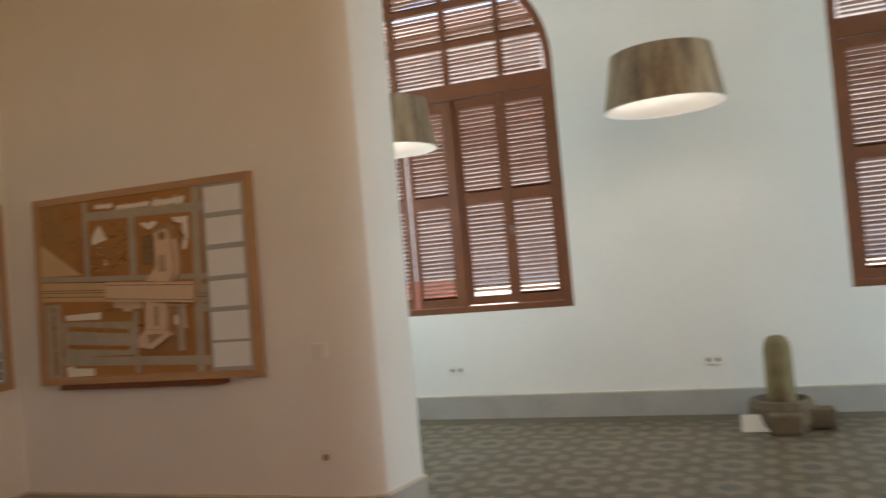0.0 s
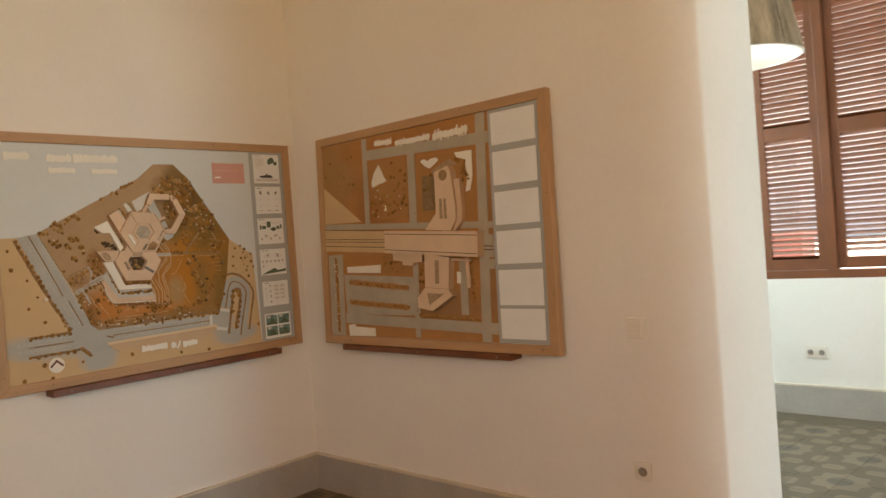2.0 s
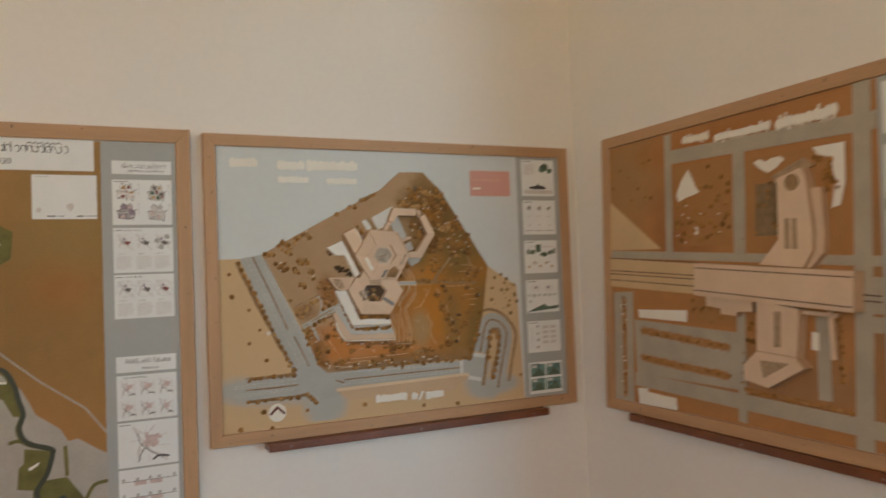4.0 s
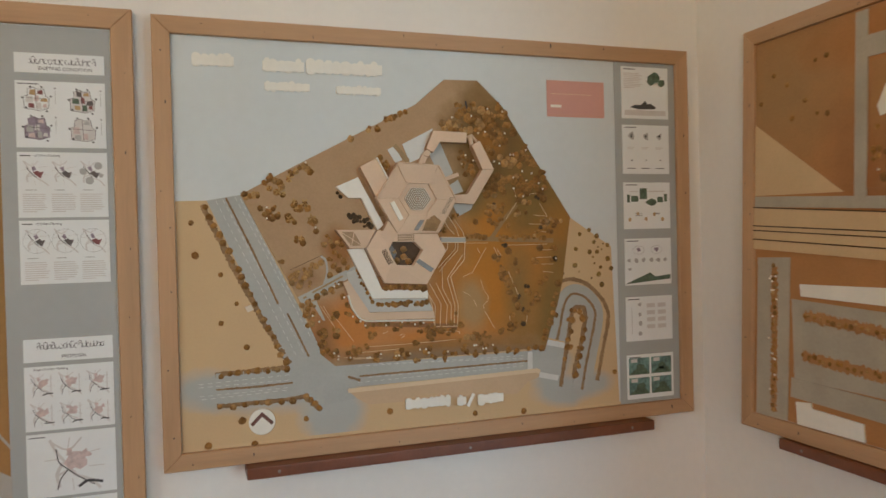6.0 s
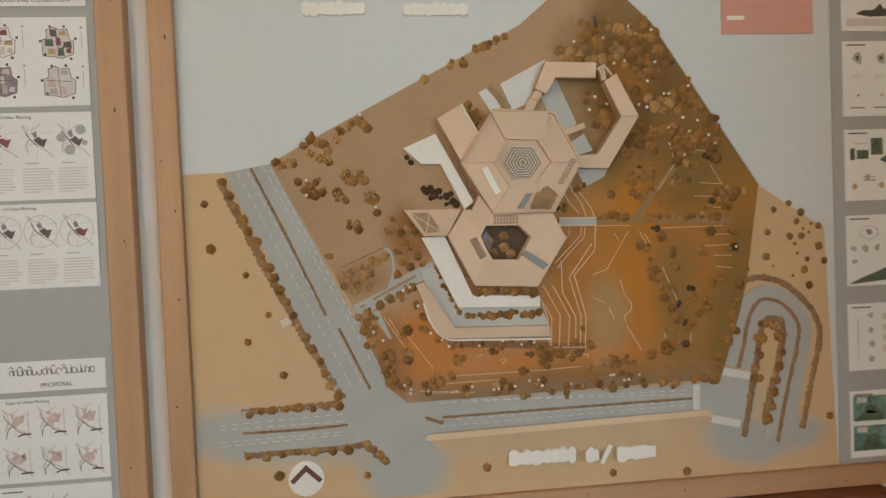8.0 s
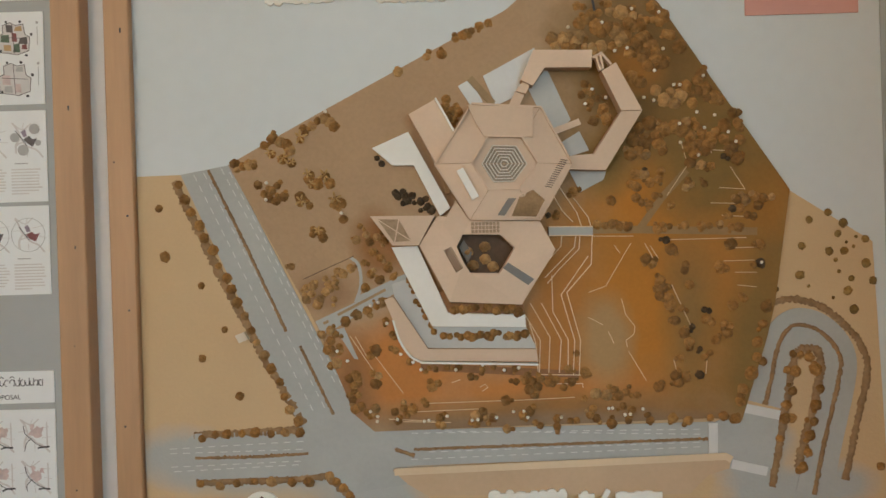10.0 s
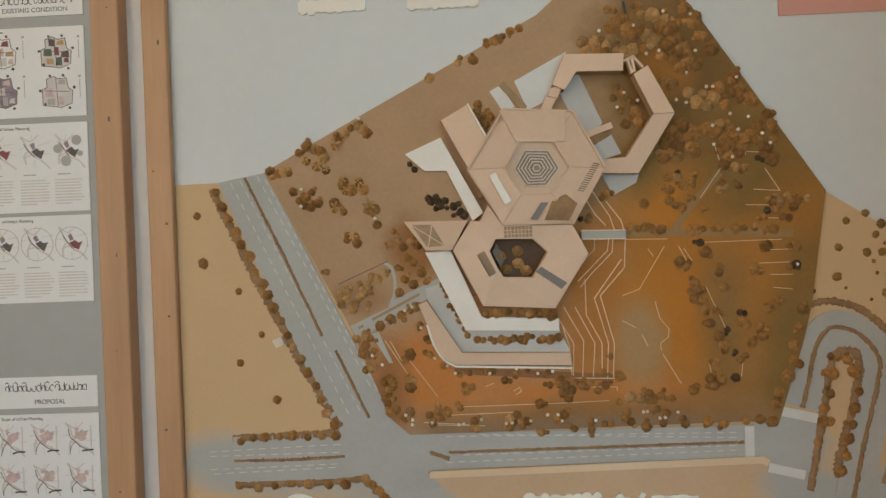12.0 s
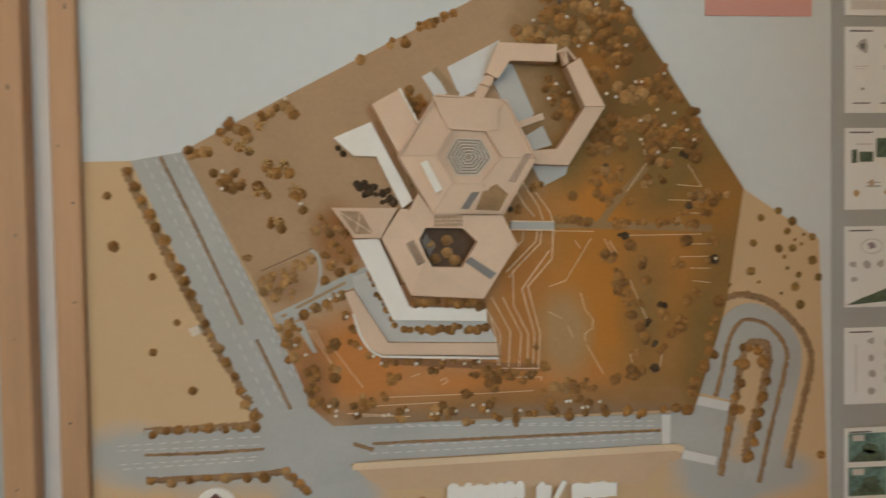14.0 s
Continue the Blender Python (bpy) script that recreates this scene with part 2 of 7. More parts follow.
OAK_H = mat("frame_wood_level", (0.47, 0.285, 0.145), 0.5, 0.16, 5, 45, 0.1, stretch=(0.3, 4, 1))
BX, BZ, BW, BH = -1.664, 0.881, 1.579, 1.142
board_b = empty("relief_board", pose(BX, 0, BZ, 90, 0, 0), "wood-framed relief model of a hexagonal campus site", "relief board")
board_frame(board_b, BW, BH, depth=0.042, right=0.014, low=0.008)
RY, RW = -0.257, 1.563
# rests on its ledge and leans back against the wall
board_r = empty("relief_board", pose(0, RY, BZ, 90, 0, -90) @ pose(0, 0, 0.034, -1.7), "wood-framed relief model of a station beside a boulevard", "relief board")
board_frame(board_r, RW, BH, depth=0.040)
PX, PZ, PW, PH = -3.55, 0.52, 1.842, 1.512
board_p = empty("map_board", pose(PX, 0, PZ, 90, 0, 0) @ Matrix.Diagonal((1, 1, 0.8, 1)), "wood-framed city plan with sheets on a grey strip", "map board")
board_frame(board_p, PW, PH, depth=0.043, face=0.050)


# ---- windows with louvred shutters ----
def slat_mesh(w, tilt=26):
    bm = boxed(-0.024, -w / 2, -0.003, 0.024, w / 2, 0.003)
    bmesh.ops.rotate(bm, verts=bm.verts, cent=(0, 0, 0), matrix=Matrix.Rotation(radians(tilt), 3, "Y"))
    return finish(bm, "slat", SHUTTER)


SLATS = {}


def slats(parent, y0, y1, z0, z1, pitch=0.0355, skip=0):
    """Louvre slats between two stiles; their outer edges hang lower."""
    w = round(y1 - y0, 3)
    if w not in SLATS:
        SLATS[w] = slat_mesh(w)
    n = int((z1 - z0 - 0.02) / pitch)
    for i in range(skip, n):
        s = new("slat", SLATS[w])
        s.parent = parent
        s.location = (0, (y0 + y1) / 2, z0 + (i + 0.32) * (z1 - z0 + 0.012) / n)
        s.rotation_euler = (0, radians(random.uniform(-3, 3)), 0)


def shutter_leaf(root, y0, y1, z0, zm, z1, skip=0, swing=0.0, latch=False):
    """One leaf: stiles, rails, two fields of slats; local origin on its hinge line."""
    leaf = part("shutter_leaf", boxed(-0.019, y0, z0, 0.019, y0 + 0.05, z1, bevel=0.003), SHUTTER, root)
    st = 0.05
    for a, b, c, d in ((y1 - st, y1, z0, z1), (y0 + st, y1 - st, z0, z0 + 0.075), (y0 + st, y1 - st, zm - 0.04, zm + 0.05), (y0 + st, y1 - st, z1 - 0.07, z1)):
        part("rail" if b - a > 0.1 else "stile", boxed(-0.018, a, c, 0.018, b, d, bevel=0.003), SHUTTER, leaf)
    slats(leaf, y0 + st, y1 - st, z0 + 0.075, zm - 0.04, skip=skip)
    slats(leaf, y0 + st, y1 - st, zm + 0.05, z1 - 0.07)
    if latch:
        bm = boxed(-0.034, y1 - 0.03, 1.62, -0.019, y1 - 0.012, 1.70, bevel=0.003)
        box(bm, -0.05, y1 - 0.026, 1.652, -0.034, y1 - 0.016, 1.668, bevel=0.003)
        part("latch", bm, LATCH, leaf, "worn metal latch")
    if swing:
        leaf.matrix_local = Matrix.Translation((0, swing[0], 0)) @ Matrix.Rotation(swing[1], 4, "Z") @ Matrix.Translation((0, -swing[0], 0))
    return leaf


LATCH = mat("worn_metal", (0.3, 0.27, 0.23), 0.45, 0.3, 20, 90, 0.2, metal=0.8)


def arched_window(name, yc):
    root = empty(name, pose(FAR_X + 0.045, yc, 0), "brown painted arched window with closed louvred shutters", "window", kind="structure")
    r, sill, spring = WIN["r"], WIN["sill"], WIN["spring"]
    f = 0.07
    bm = bmesh.new()
    for s in (-1, 1):
        box(bm, -0.04, min(s * r, s * (r - f)), sill, 0.05, max(s * r, s * (r - f)), spring, bevel=0.004)
    part("window_frame", bm, SHUTTER, root)
    bm = bmesh.new()
    n = 28
    ring = []
    for i in range(n + 1):
        a = math.pi * i / n
        ring.append([bm.verts.new((x, q * math.cos(a), spring + q * math.sin(a))) for x, q in ((-0.04, r), (-0.04, r - f), (0.05, r - f), (0.05, r))])
    for p, q in zip(ring, ring[1:]):
        for k in range(4):
            bm.faces.new((p[k], p[(k + 1) % 4], q[(k + 1) % 4], q[k]))
    part("arch_frame", bm, SHUTTER, root)
    part("window_sill", boxed(-0.045, -r + f, sill, 0.055, r - f, sill + 0.055, bevel=0.004), SHUTTER, root)
    part("transom", boxed(-0.05, -r + f, 2.88, 0.05, r - f, 3.03, bevel=0.006), SHUTTER, root)
    bm = boxed(-0.045, -0.035, sill + 0.055, 0.03, 0.035, 2.88, bevel=0.008)
    part("centre_post", bm, SHUTTER, root)
    a = r - f - 0.004
    shutter_leaf(root, -a, -a / 2 - 0.018, 1.011, 1.975, 2.875, latch=True)
    shutter_leaf(root, -a / 2 - 0.014, -0.038, 1.019, 1.975, 2.875, skip=1)
    shutter_leaf(root, 0.038, a / 2, 1.011, 1.975, 2.875)
    shutter_leaf(root, a / 2 + 0.03, a, 1.011, 1.975, 2.875)
    # fan of louvres in the arch
    cols = (-0.51, 0.0, 0.51)
    rows = (3.03, 3.39, 3.75)
    for c in cols:
        top = spring + math.sqrt((r - f) ** 2 - c * c)
        part("arch_mullion", boxed(-0.04, c - 0.028, 3.03, 0.03, c + 0.028, top + 0.005, bevel=0.004), SHUTTER, root)
    fields = (-r + f, -0.51, 0.0, 0.51, r - f)
    for z in rows[1:]:
        half = math.sqrt((r - f) ** 2 - (z - spring) ** 2)
        part("arch_rail", boxed(-0.036, -half - 0.005, z - 0.03, 0.026, half + 0.005, z + 0.03, bevel=0.004), SHUTTER, root)
    fan = part("louvre_fan", boxed(-0.01, -0.02, 3.78, 0.01, 0.02, 3.8), SHUTTER, root)
    for z in np.arange(3.07, 4.0, 0.036):
        if any(abs(z - q) < 0.035 for q in rows[1:]):
            continue
        for p, q in zip(fields, fields[1:]):
            half = math.sqrt(max(0, (r - f) ** 2 - max(0, z + 0.02 - spring) ** 2))
            lo, hi = max(p + 0.028, -half), min(q - 0.028, half)
            if hi - lo > 0.03:
                key = round(hi - lo, 2) + 10
                if key not in SLATS:
                    SLATS[key] = slat_mesh(key - 10, 9)
                s = new("slat", SLATS[key])
                s.parent = fan
                s.location = (0, (lo + hi) / 2, z)
                s.rotation_euler = (0, radians(random.uniform(-6, 4)), 0)
    return root


arched_window("window_1", WIN_Y[0])
arched_window("window_2", WIN_Y[1])

# outside, seen through the shutters
planter = empty("planter", pose(8.6, 0.45, -0.05), "red painted planter box outside on the paving", "planter")
part("box", boxed(-0.3, -0.75, 0.0, 0.3, 0.75, 1.15, bevel=0.02), RED, planter)
part("rim", boxed(-0.34, -0.79, 1.15, 0.34, 0.79, 1.185, bevel=0.012), RED, planter)
part("soil", boxed(-0.28, -0.73, 0.9, 0.28, 0.73, 1.19), STONE_BASE, planter, "dark soil")
HOUSE_GLASS = mat("dim_house_window", (0.56, 0.46, 0.41), 0.4, 0.2, 2, 20, 0)
house = empty("house", pose(46, 6, -0.05), "pinkish plastered apartment house across the paving", "house")
part("wall", boxed(0, -34, 0, 8, 34, 17.6), FACADE, house)
bm = bmesh.new()
prism(bm, [(-0.8, 17.6), (8.8, 17.6), (4, 20.2)], -34.6, 34.6, Matrix(((1, 0, 0, 0), (0, 0, 1, 0), (0, 1, 0, 0), (0, 0, 0, 1))))
part("roof", bm, SHUTTER, house)
for k in range(11):
    for z in (1.0, 4.4, 7.8, 11.2, 14.6):
        win = part("window", boxed(-0.06, -31 + k * 6, z, 0.02, -29.6 + k * 6, z + 1.9, bevel=0.02), HOUSE_GLASS, house)
        part("sill", boxed(-0.2, -31.1 + k * 6, z - 0.12, 0.02, -29.5 + k * 6, z - 0.01), FACADE, win)


# ---- pendant lamps ----
def pendant_lamp(x, y, z, watts, group="pendant lamps in the far room"):
    root = empty("pendant_lamp", pose(x, y, z), "brown cloth drum pendant lamp with a white lining", "pendant lamp", group)
    h, r0, r1 = 0.365, 0.395, 0.33
    bm = bmesh.new()
    lathe(bm, [(r0, 0.0), (r1, h), (r1 - 0.004, h), (r0 - 0.004, 0.0), (r0, 0.0)], 48)
    part("shade", bm, SHADE, root, smooth=True)
    bm = bmesh.new()
    lathe(bm, [(r0 - 0.006, 0.002), (r1 - 0.006, h - 0.002), (r1 - 0.009, h - 0.002), (r0 - 0.009, 0.002), (r0 - 0.006, 0.002)], 48)
    part("lining", bm, SHADE_IN, root, "white inner lining", smooth=True)
    bm = bmesh.new()
    lathe(bm, [(r0 - 0.001, -0.004), (r0 - 0.001, 0.0), (r0 - 0.013, 0.0), (r0 - 0.013, -0.004), (r0 - 0.001, -0.004)], 48)
    part("lower_rim", bm, RIM_WHITE, root, "white lower rim")
    bm = bmesh.new()
    for a in range(3):
        ribbon3 = Matrix.Rotation(a * 2.094, 3, "Z")
        vs = [bm.verts.new(ribbon3 @ Vector(v)) for v in ((0, -0.003, h - 0.02), (r1 - 0.008, -0.003, h - 0.01), (r1 - 0.008, 0.003, h - 0.01), (0, 0.003, h - 0.02))]
        bm.faces.new(vs)
    for a in (2.75, 4.3):
        q = Matrix.Rotation(a, 3, "Z")
        sb = bmesh.new()
        vs = [sb.verts.new(q @ Vector(v)) for v in ((r0 + 0.001, -0.0025, 0.0), (r0 + 0.001, 0.0025, 0.0), (r1 + 0.001, 0.0025, h), (r1 + 0.001, -0.0025, h))]
        sb.faces.new(vs)
        sb.faces.new([sb.verts.new(v.co * 0.998) for v in vs[::-1]])
        part("seam", sb, HOLE, root, "dark stitched seam")
    part("spider", bm, CABLE, root, "thin metal shade carrier")
    bm = bmesh.new()
    lathe(bm, [(0.002, 0.20), (0.03, 0.215), (0.042, 0.25), (0.03, 0.29), (0.018, 0.31), (0.018, 0.34), (0.002, 0.342)], 20)
    part("bulb", bm, BULB, root, "lit warm bulb", smooth=True)
    part("cable", boxed(-0.003, -0.003, h - 0.02, 0.003, 0.003, H_CEIL - z, bevel=0), CABLE, root)
    bm = bmesh.new()
    lathe(bm, [(0.001, H_CEIL - z - 0.04), (0.04, H_CEIL - z - 0.04), (0.055, H_CEIL - z - 0.001), (0.001, H_CEIL - z - 0.001)], 24)
    part("ceiling_cup", bm, CABLE, root)
    lamp = bpy.data.lights.new("bulb_light", "POINT")
    lamp.energy, lamp.color, lamp.shadow_soft_size = watts, (0.96, 0.97, 1.0), 0.05
    lo = new("bulb_light", lamp)
    lo.matrix_world = pose(x, y, z + 0.15)
    return root


pendant_lamp(1.6, -4.02, 2.33, 1.7)
pendant_lamp(1.6, -1.98, 2.30, 1.7)


# ---- carved stone and its card ----
stone = empty("stone_sculpture", pose(2.30, -4.625, 0), "weathered carved stone pillar on a low stone base", "sculpture")
bm = bmesh.new()
lathe(bm, [(0.001, 0.12), (0.102, 0.12), (0.099, 0.30), (0.098, 0.44), (0.096, 0.57), (0.089, 0.62), (0.068, 0.66), (0.037, 0.676), (0.001, 0.68)], 28)
part("pillar", bm, STONE, stone, smooth=True)
part("plinth", boxed(-0.25, -0.10, 0.0, -0.02, 0.11, 0.15, bevel=0.022), STONE_BASE, stone)
bm = bmesh.new()
lathe(bm, [(0.001, 0.0), (0.215, 0.0), (0.235, 0.05), (0.235, 0.16), (0.215, 0.205), (0.17, 0.21), (0.16, 0.15), (0.001, 0.15)], 14)
for v in bm.verts:
    v.co.x += 0.06
part("basin", bm, STONE_BASE, stone, smooth=False)
part("spout", boxed(-0.10, -0.34, 0.015, 0.06, -0.16, 0.15, bevel=0.02), STONE_BASE, stone)
card = empty("sign_card", pose(2.20, -4.425, 0, 0, 0, 0), "white folded sign card standing on the floor", "card")
for s, nm in ((-1, "front_leaf"), (1, "back_leaf")):
    bm = boxed(-0.0015, -0.095, 0.0, 0.0015, 0.095, 0.125)
    bmesh.ops.rotate(bm, verts=bm.verts, cent=(0, 0, 0.125), matrix=Matrix.Rotation(radians(-s * 14), 3, "Y"))
    for v in bm.verts:
        v.co.z = max(v.co.z, 0.0005)
    part(nm, bm, CARD, card)


# ---- sockets and switch ----
def wall_plate(name, m, w, h, holes, label):
    root = empty(name, m, label, "socket" if holes else "switch")
    part("plate", boxed(-w / 2, -h / 2, 0, w / 2, h / 2, 0.011, bevel=0.004), PLASTIC, root)
    for hx in holes:
        bm = bmesh.new()
        lathe(bm, [(0.024, 0.011), (0.024, 0.014), (0.020, 0.014), (0.0195, 0.0116), (0.001, 0.0116)], 24)
        for v in bm.verts:
            v.co.x += hx
        well = part("socket_well", bm, PLASTIC, root)
        # flat dark disc: the well's shade is painted, not sunk
        bm = bmesh.new()
        lathe(bm, [(0.0185, 0.0118), (0.0185, 0.0124), (0.001, 0.0124)], 20)
        for v in bm.verts:
            v.co.x += hx
        part("recess", bm, RECESS_SHADE, well, "dark disc with the recess's shade in its colour")
    if not holes:
        part("rocker", boxed(-w * 0.3, -h * 0.36, 0.011, w * 0.3, h * 0.02, 0.016, bevel=0.002), PLASTIC, root)
        part("rocker", boxed(-w * 0.3, h * 0.06, 0.011, w * 0.3, h * 0.36, 0.016, bevel=0.002), PLASTIC, root)
    return root


wall_plate("wall_socket", pose(0, -2.136, 0.424, 90, 0, -90), 0.075, 0.075, (0.0,), "ivory single wall socket")
wall_plate("light_switch", pose(0, -2.149, 1.001, 90, 0, -90), 0.085, 0.085, (), "ivory plastic light switch")
wall_plate("wall_socket", pose(FAR_X, -1.993, 0.441, 90, 0, -90), 0.15, 0.08, (-0.036, 0.036), "white double wall socket")
wall_plate("wall_socket", pose(FAR_X, -4.186, 0.443, 90, 0, -90), 0.15, 0.08, (-0.036, 0.036), "white double wall socket")


# ---- ledges under the boards ----
def ledge(name, m, w, label):
    root = empty(name, m, label, "ledge")
    part("plank", boxed(0, -0.030, 0.0, w, 0.0, 0.085, bevel=0.004), LEDGE_WOOD, root)
    for x in (0.08, w / 2, w - 0.08):
        bm = bmesh.new()
        lathe(bm, [(0.004, 0.0845), (0.004, 0.0862), (0.0005, 0.0866)], 10)
        for v in bm.verts:
            v.co += Vector((x, -0.015, 0))
        part("screw", bm, LATCH, root)
    return root


ledge("wooden_ledge", pose(-1.465, 0, 0.8725, 90, 0, 0), 1.215, "dark red-brown wooden ledge under the relief board")
ledge("wooden_ledge", pose(0, -0.415, 0.8805, 90, 0, -90), 1.155, "dark red-brown wooden ledge under the station relief")


# ---- relief model: shared pieces ----
TAN = mat("tan_ground", (0.60, 0.43, 0.235), 0.8, 0.09, 7, 120, 0.12)
ROAD = mat("grey_road_card", (0.42, 0.425, 0.39), 0.75, 0.10, 9, 120, 0.08)
HEDGE_BR = mat("brown_hedge_felt", (0.30, 0.19, 0.09), 0.9, 0.35, 40, 220, 0.5)
LINE = mat("pale_line_paint", (0.78, 0.59, 0.37), 0.7, 0.05, 30, 100, 0)
DASH = mat("white_dash_paint", (0.64, 0.64, 0.60), 0.7, 0.05, 30, 100, 0)
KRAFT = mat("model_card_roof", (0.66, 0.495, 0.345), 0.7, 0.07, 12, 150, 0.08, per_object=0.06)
# same card as the roofs, darkened: the walls' shade is in the colour
KRAFT_SHADED = mat("model_card_shaded", (0.47, 0.32, 0.20), 0.75, 0.12, 14, 150, 0.08)
WHITE_CARD = mat("white_model_card", (0.80, 0.78, 0.70), 0.65, 0.05, 10, 80, 0.03)
DARK_VOID = mat("dark_court_floor", (0.10, 0.065, 0.04), 0.9, 0.3, 25, 150, 0.3)
GLAZE = mat("grey_skylight", (0.17, 0.14, 0.105), 0.35, 0.12, 15, 90, 0.03)
COURT = mat("pale_grey_court_card", (0.50, 0.50, 0.46), 0.75, 0.08, 12, 120, 0.06)
BANK = mat("beige_bank_card", (0.56, 0.40, 0.245), 0.8, 0.09, 7, 120, 0.1)
SKY_BAR = mat("pale_grey_bar", (0.74, 0.68, 0.56), 0.6, 0.05, 20, 80, 0)
TREE_A = mat("brown_model_tree", (0.31, 0.163, 0.045), 0.95, 0.4, 130, 420, 0.7, per_object=0.35)
TREE_B = mat("tan_model_tree", (0.40, 0.24, 0.09), 0.95, 0.35, 130, 420, 0.7, per_object=0.3)
TREE_D = mat("dark_model_tree", (0.085, 0.055, 0.028), 0.9, 0.5, 90, 320, 0.8, per_object=0.3)
TREE_O = mat("olive_model_tree", (0.24, 0.15, 0.042), 0.95, 0.4, 130, 420, 0.7, per_object=0.35)
TREE_Y = mat("ochre_model_palm", (0.47, 0.30, 0.11), 0.85, 0.35, 90, 300, 0.5, per_object=0.25)
LIP = mat("pale_tan_lip", (0.70, 0.56, 0.36), 0.8, 0.08, 8, 100, 0.1)
PIN = mat("white_pin_head", (0.85, 0.80, 0.68), 0.4, 0.02, 10, 40, 0)
PINK = mat("salmon_panel", (0.62, 0.33, 0.27), 0.6, 0.05, 6, 80, 0.03)
ROCK = mat("tan_felt_ball", (0.38, 0.27, 0.165), 0.9, 0.3, 60, 250, 0.6)


def spotted(name, base, spots, rough=0.85, grain=0.4):
    """Sprayed ground: a base colour with soft sprayed patches (centre, radii, colour)."""
    m, n, l = nodes_of(name)
    b = n["Principled BSDF"]
    b.inputs["Roughness"].default_value = rough
    tc = n.new("ShaderNodeTexCoord")
    wob, fine = n.new("ShaderNodeTexNoise"), n.new("ShaderNodeTexNoise")
    wob.inputs["Scale"].default_value, fine.inputs["Scale"].default_value = 14, 160
    wob.inputs["Detail"].default_value = 5
    l.new(tc.outputs["Object"], wob.inputs["Vector"])
    l.new(tc.outputs["Object"], fine.inputs["Vector"])
    cur = None
    for (cx, cy), (rx, ry), col, soft in spots:
        mp = n.new("ShaderNodeMapping")
        mp.vector_type = "POINT"
        mp.inputs["Location"].default_value = (-cx / rx, -cy / ry, 0)
        mp.inputs["Scale"].default_value = (1 / rx, 1 / ry, 0)
        l.new(tc.outputs["Object"], mp.inputs["Vector"])
        ln = n.new("ShaderNodeVectorMath")
        ln.operation = "LENGTH"
        l.new(mp.outputs["Vector"], ln.inputs[0])
        ad = n.new("ShaderNodeMath")
        ad.operation = "MULTIPLY_ADD"
        l.new(wob.outputs["Fac"], ad.inputs[0])
        ad.inputs[1].default_value = 0.7
        l.new(ln.outputs["Value"], ad.inputs[2])
        mr = n.new("ShaderNodeMapRange")
        mr.inputs["From Min"].default_value, mr.inputs["From Max"].default_value = 1.35 - soft, 1.35 + soft * 0.4
        mr.inputs["To Min"].default_value, mr.inputs["To Max"].default_value = 1, 0
        l.new(ad.outputs[0], mr.inputs["Value"])
        mx = n.new("ShaderNodeMix")
        mx.data_type = "RGBA"
        mx.inputs["B"].default_value = (*col, 1)
        if cur is None:
            mx.inputs["A"].default_value = (*base, 1)
        else:
            l.new(cur, mx.inputs["A"])
        l.new(mr.outputs["Result"], mx.inputs["Factor"])
        cur = mx.outputs["Result"]
    gr = n.new("ShaderNodeMix")
    gr.data_type, gr.blend_type = "RGBA", "MULTIPLY"
    gr.inputs["Factor"].default_value = grain
    ramp = n.new("ShaderNodeMapRange")
    ramp.inputs["From Min"].default_value, ramp.inputs["From Max"].default_value = 0.3, 0.7
    ramp.inputs["To Min"].default_value, ramp.inputs["To Max"].default_value = 0.72, 1.1
    sm = n.new("ShaderNodeMath")
    sm.operation = "MULTIPLY_ADD"
    l.new(fine.outputs["Fac"], sm.inputs[0])
    sm.inputs[1].default_value = 0.5
    hw = n.new("ShaderNodeMath")
    hw.operation = "MULTIPLY"
    l.new(wob.outputs["Fac"], hw.inputs[0])
    hw.inputs[1].default_value = 0.5
    l.new(hw.outputs[0], sm.inputs[2])
    l.new(sm.outputs[0], ramp.inputs["Value"])
    l.new(cur, gr.inputs["A"])
    l.new(ramp.outputs["Result"], gr.inputs["B"])
    l.new(gr.outputs["Result"], b.inputs["Base Color"])
    bp = n.new("ShaderNodeBump")
    bp.inputs["Strength"].default_value, bp.inputs["Distance"].default_value = 0.25, 0.002
    l.new(fine.outputs["Fac"], bp.inputs["Height"])
    l.new(bp.outputs["Normal"], b.inputs["Normal"])
    return m


def sheet(name, pts, z0, z1, material, parent, label=""):
    bm = bmesh.new()
    prism(bm, pts, z0, z1)
    return part(name, bm, material, parent, label)


def ribbon(bm, pts, w, z0, z1):
    """A strip of constant width along a line, in one piece, joints mitred; closed where the ends meet."""
    loop = len(pts) > 3 and (Vector(pts[0]) - Vector(pts[-1])).length < 1e-6
    pts = [Vector(p) for p in (pts[:-1] if loop else pts)]
    n = len(pts)
    rows = []
    for i, p in enumerate(pts):
        dirs = []
        if i > 0 or loop:
            dirs.append((p - pts[i - 1]).normalized())
        if i < n - 1 or loop:
            dirs.append((pts[(i + 1) % n] - p).normalized())
        d = sum(dirs, Vector((0, 0)))
        d = d.normalized() if d.length > 1e-6 else dirs[0]
        k = 1 / max(0.45, d.dot(dirs[0]))
        s = Vector((-d.y, d.x)) * w / 2 * k
        rows.append([bm.verts.new((*q, z)) for q, z in ((p - s, z0), (p + s, z0), (p + s, z1), (p - s, z1))])
    for i in range(n if loop else n - 1):
        a, b = rows[i], rows[(i + 1) % n]
        for k in range(4):
            bm.faces.new((a[k], a[(k + 1) % 4], b[(k + 1) % 4], b[k]))
    if not loop:
        bm.faces.new(rows[0][::-1])
        bm.faces.new(rows[-1])
    return bm


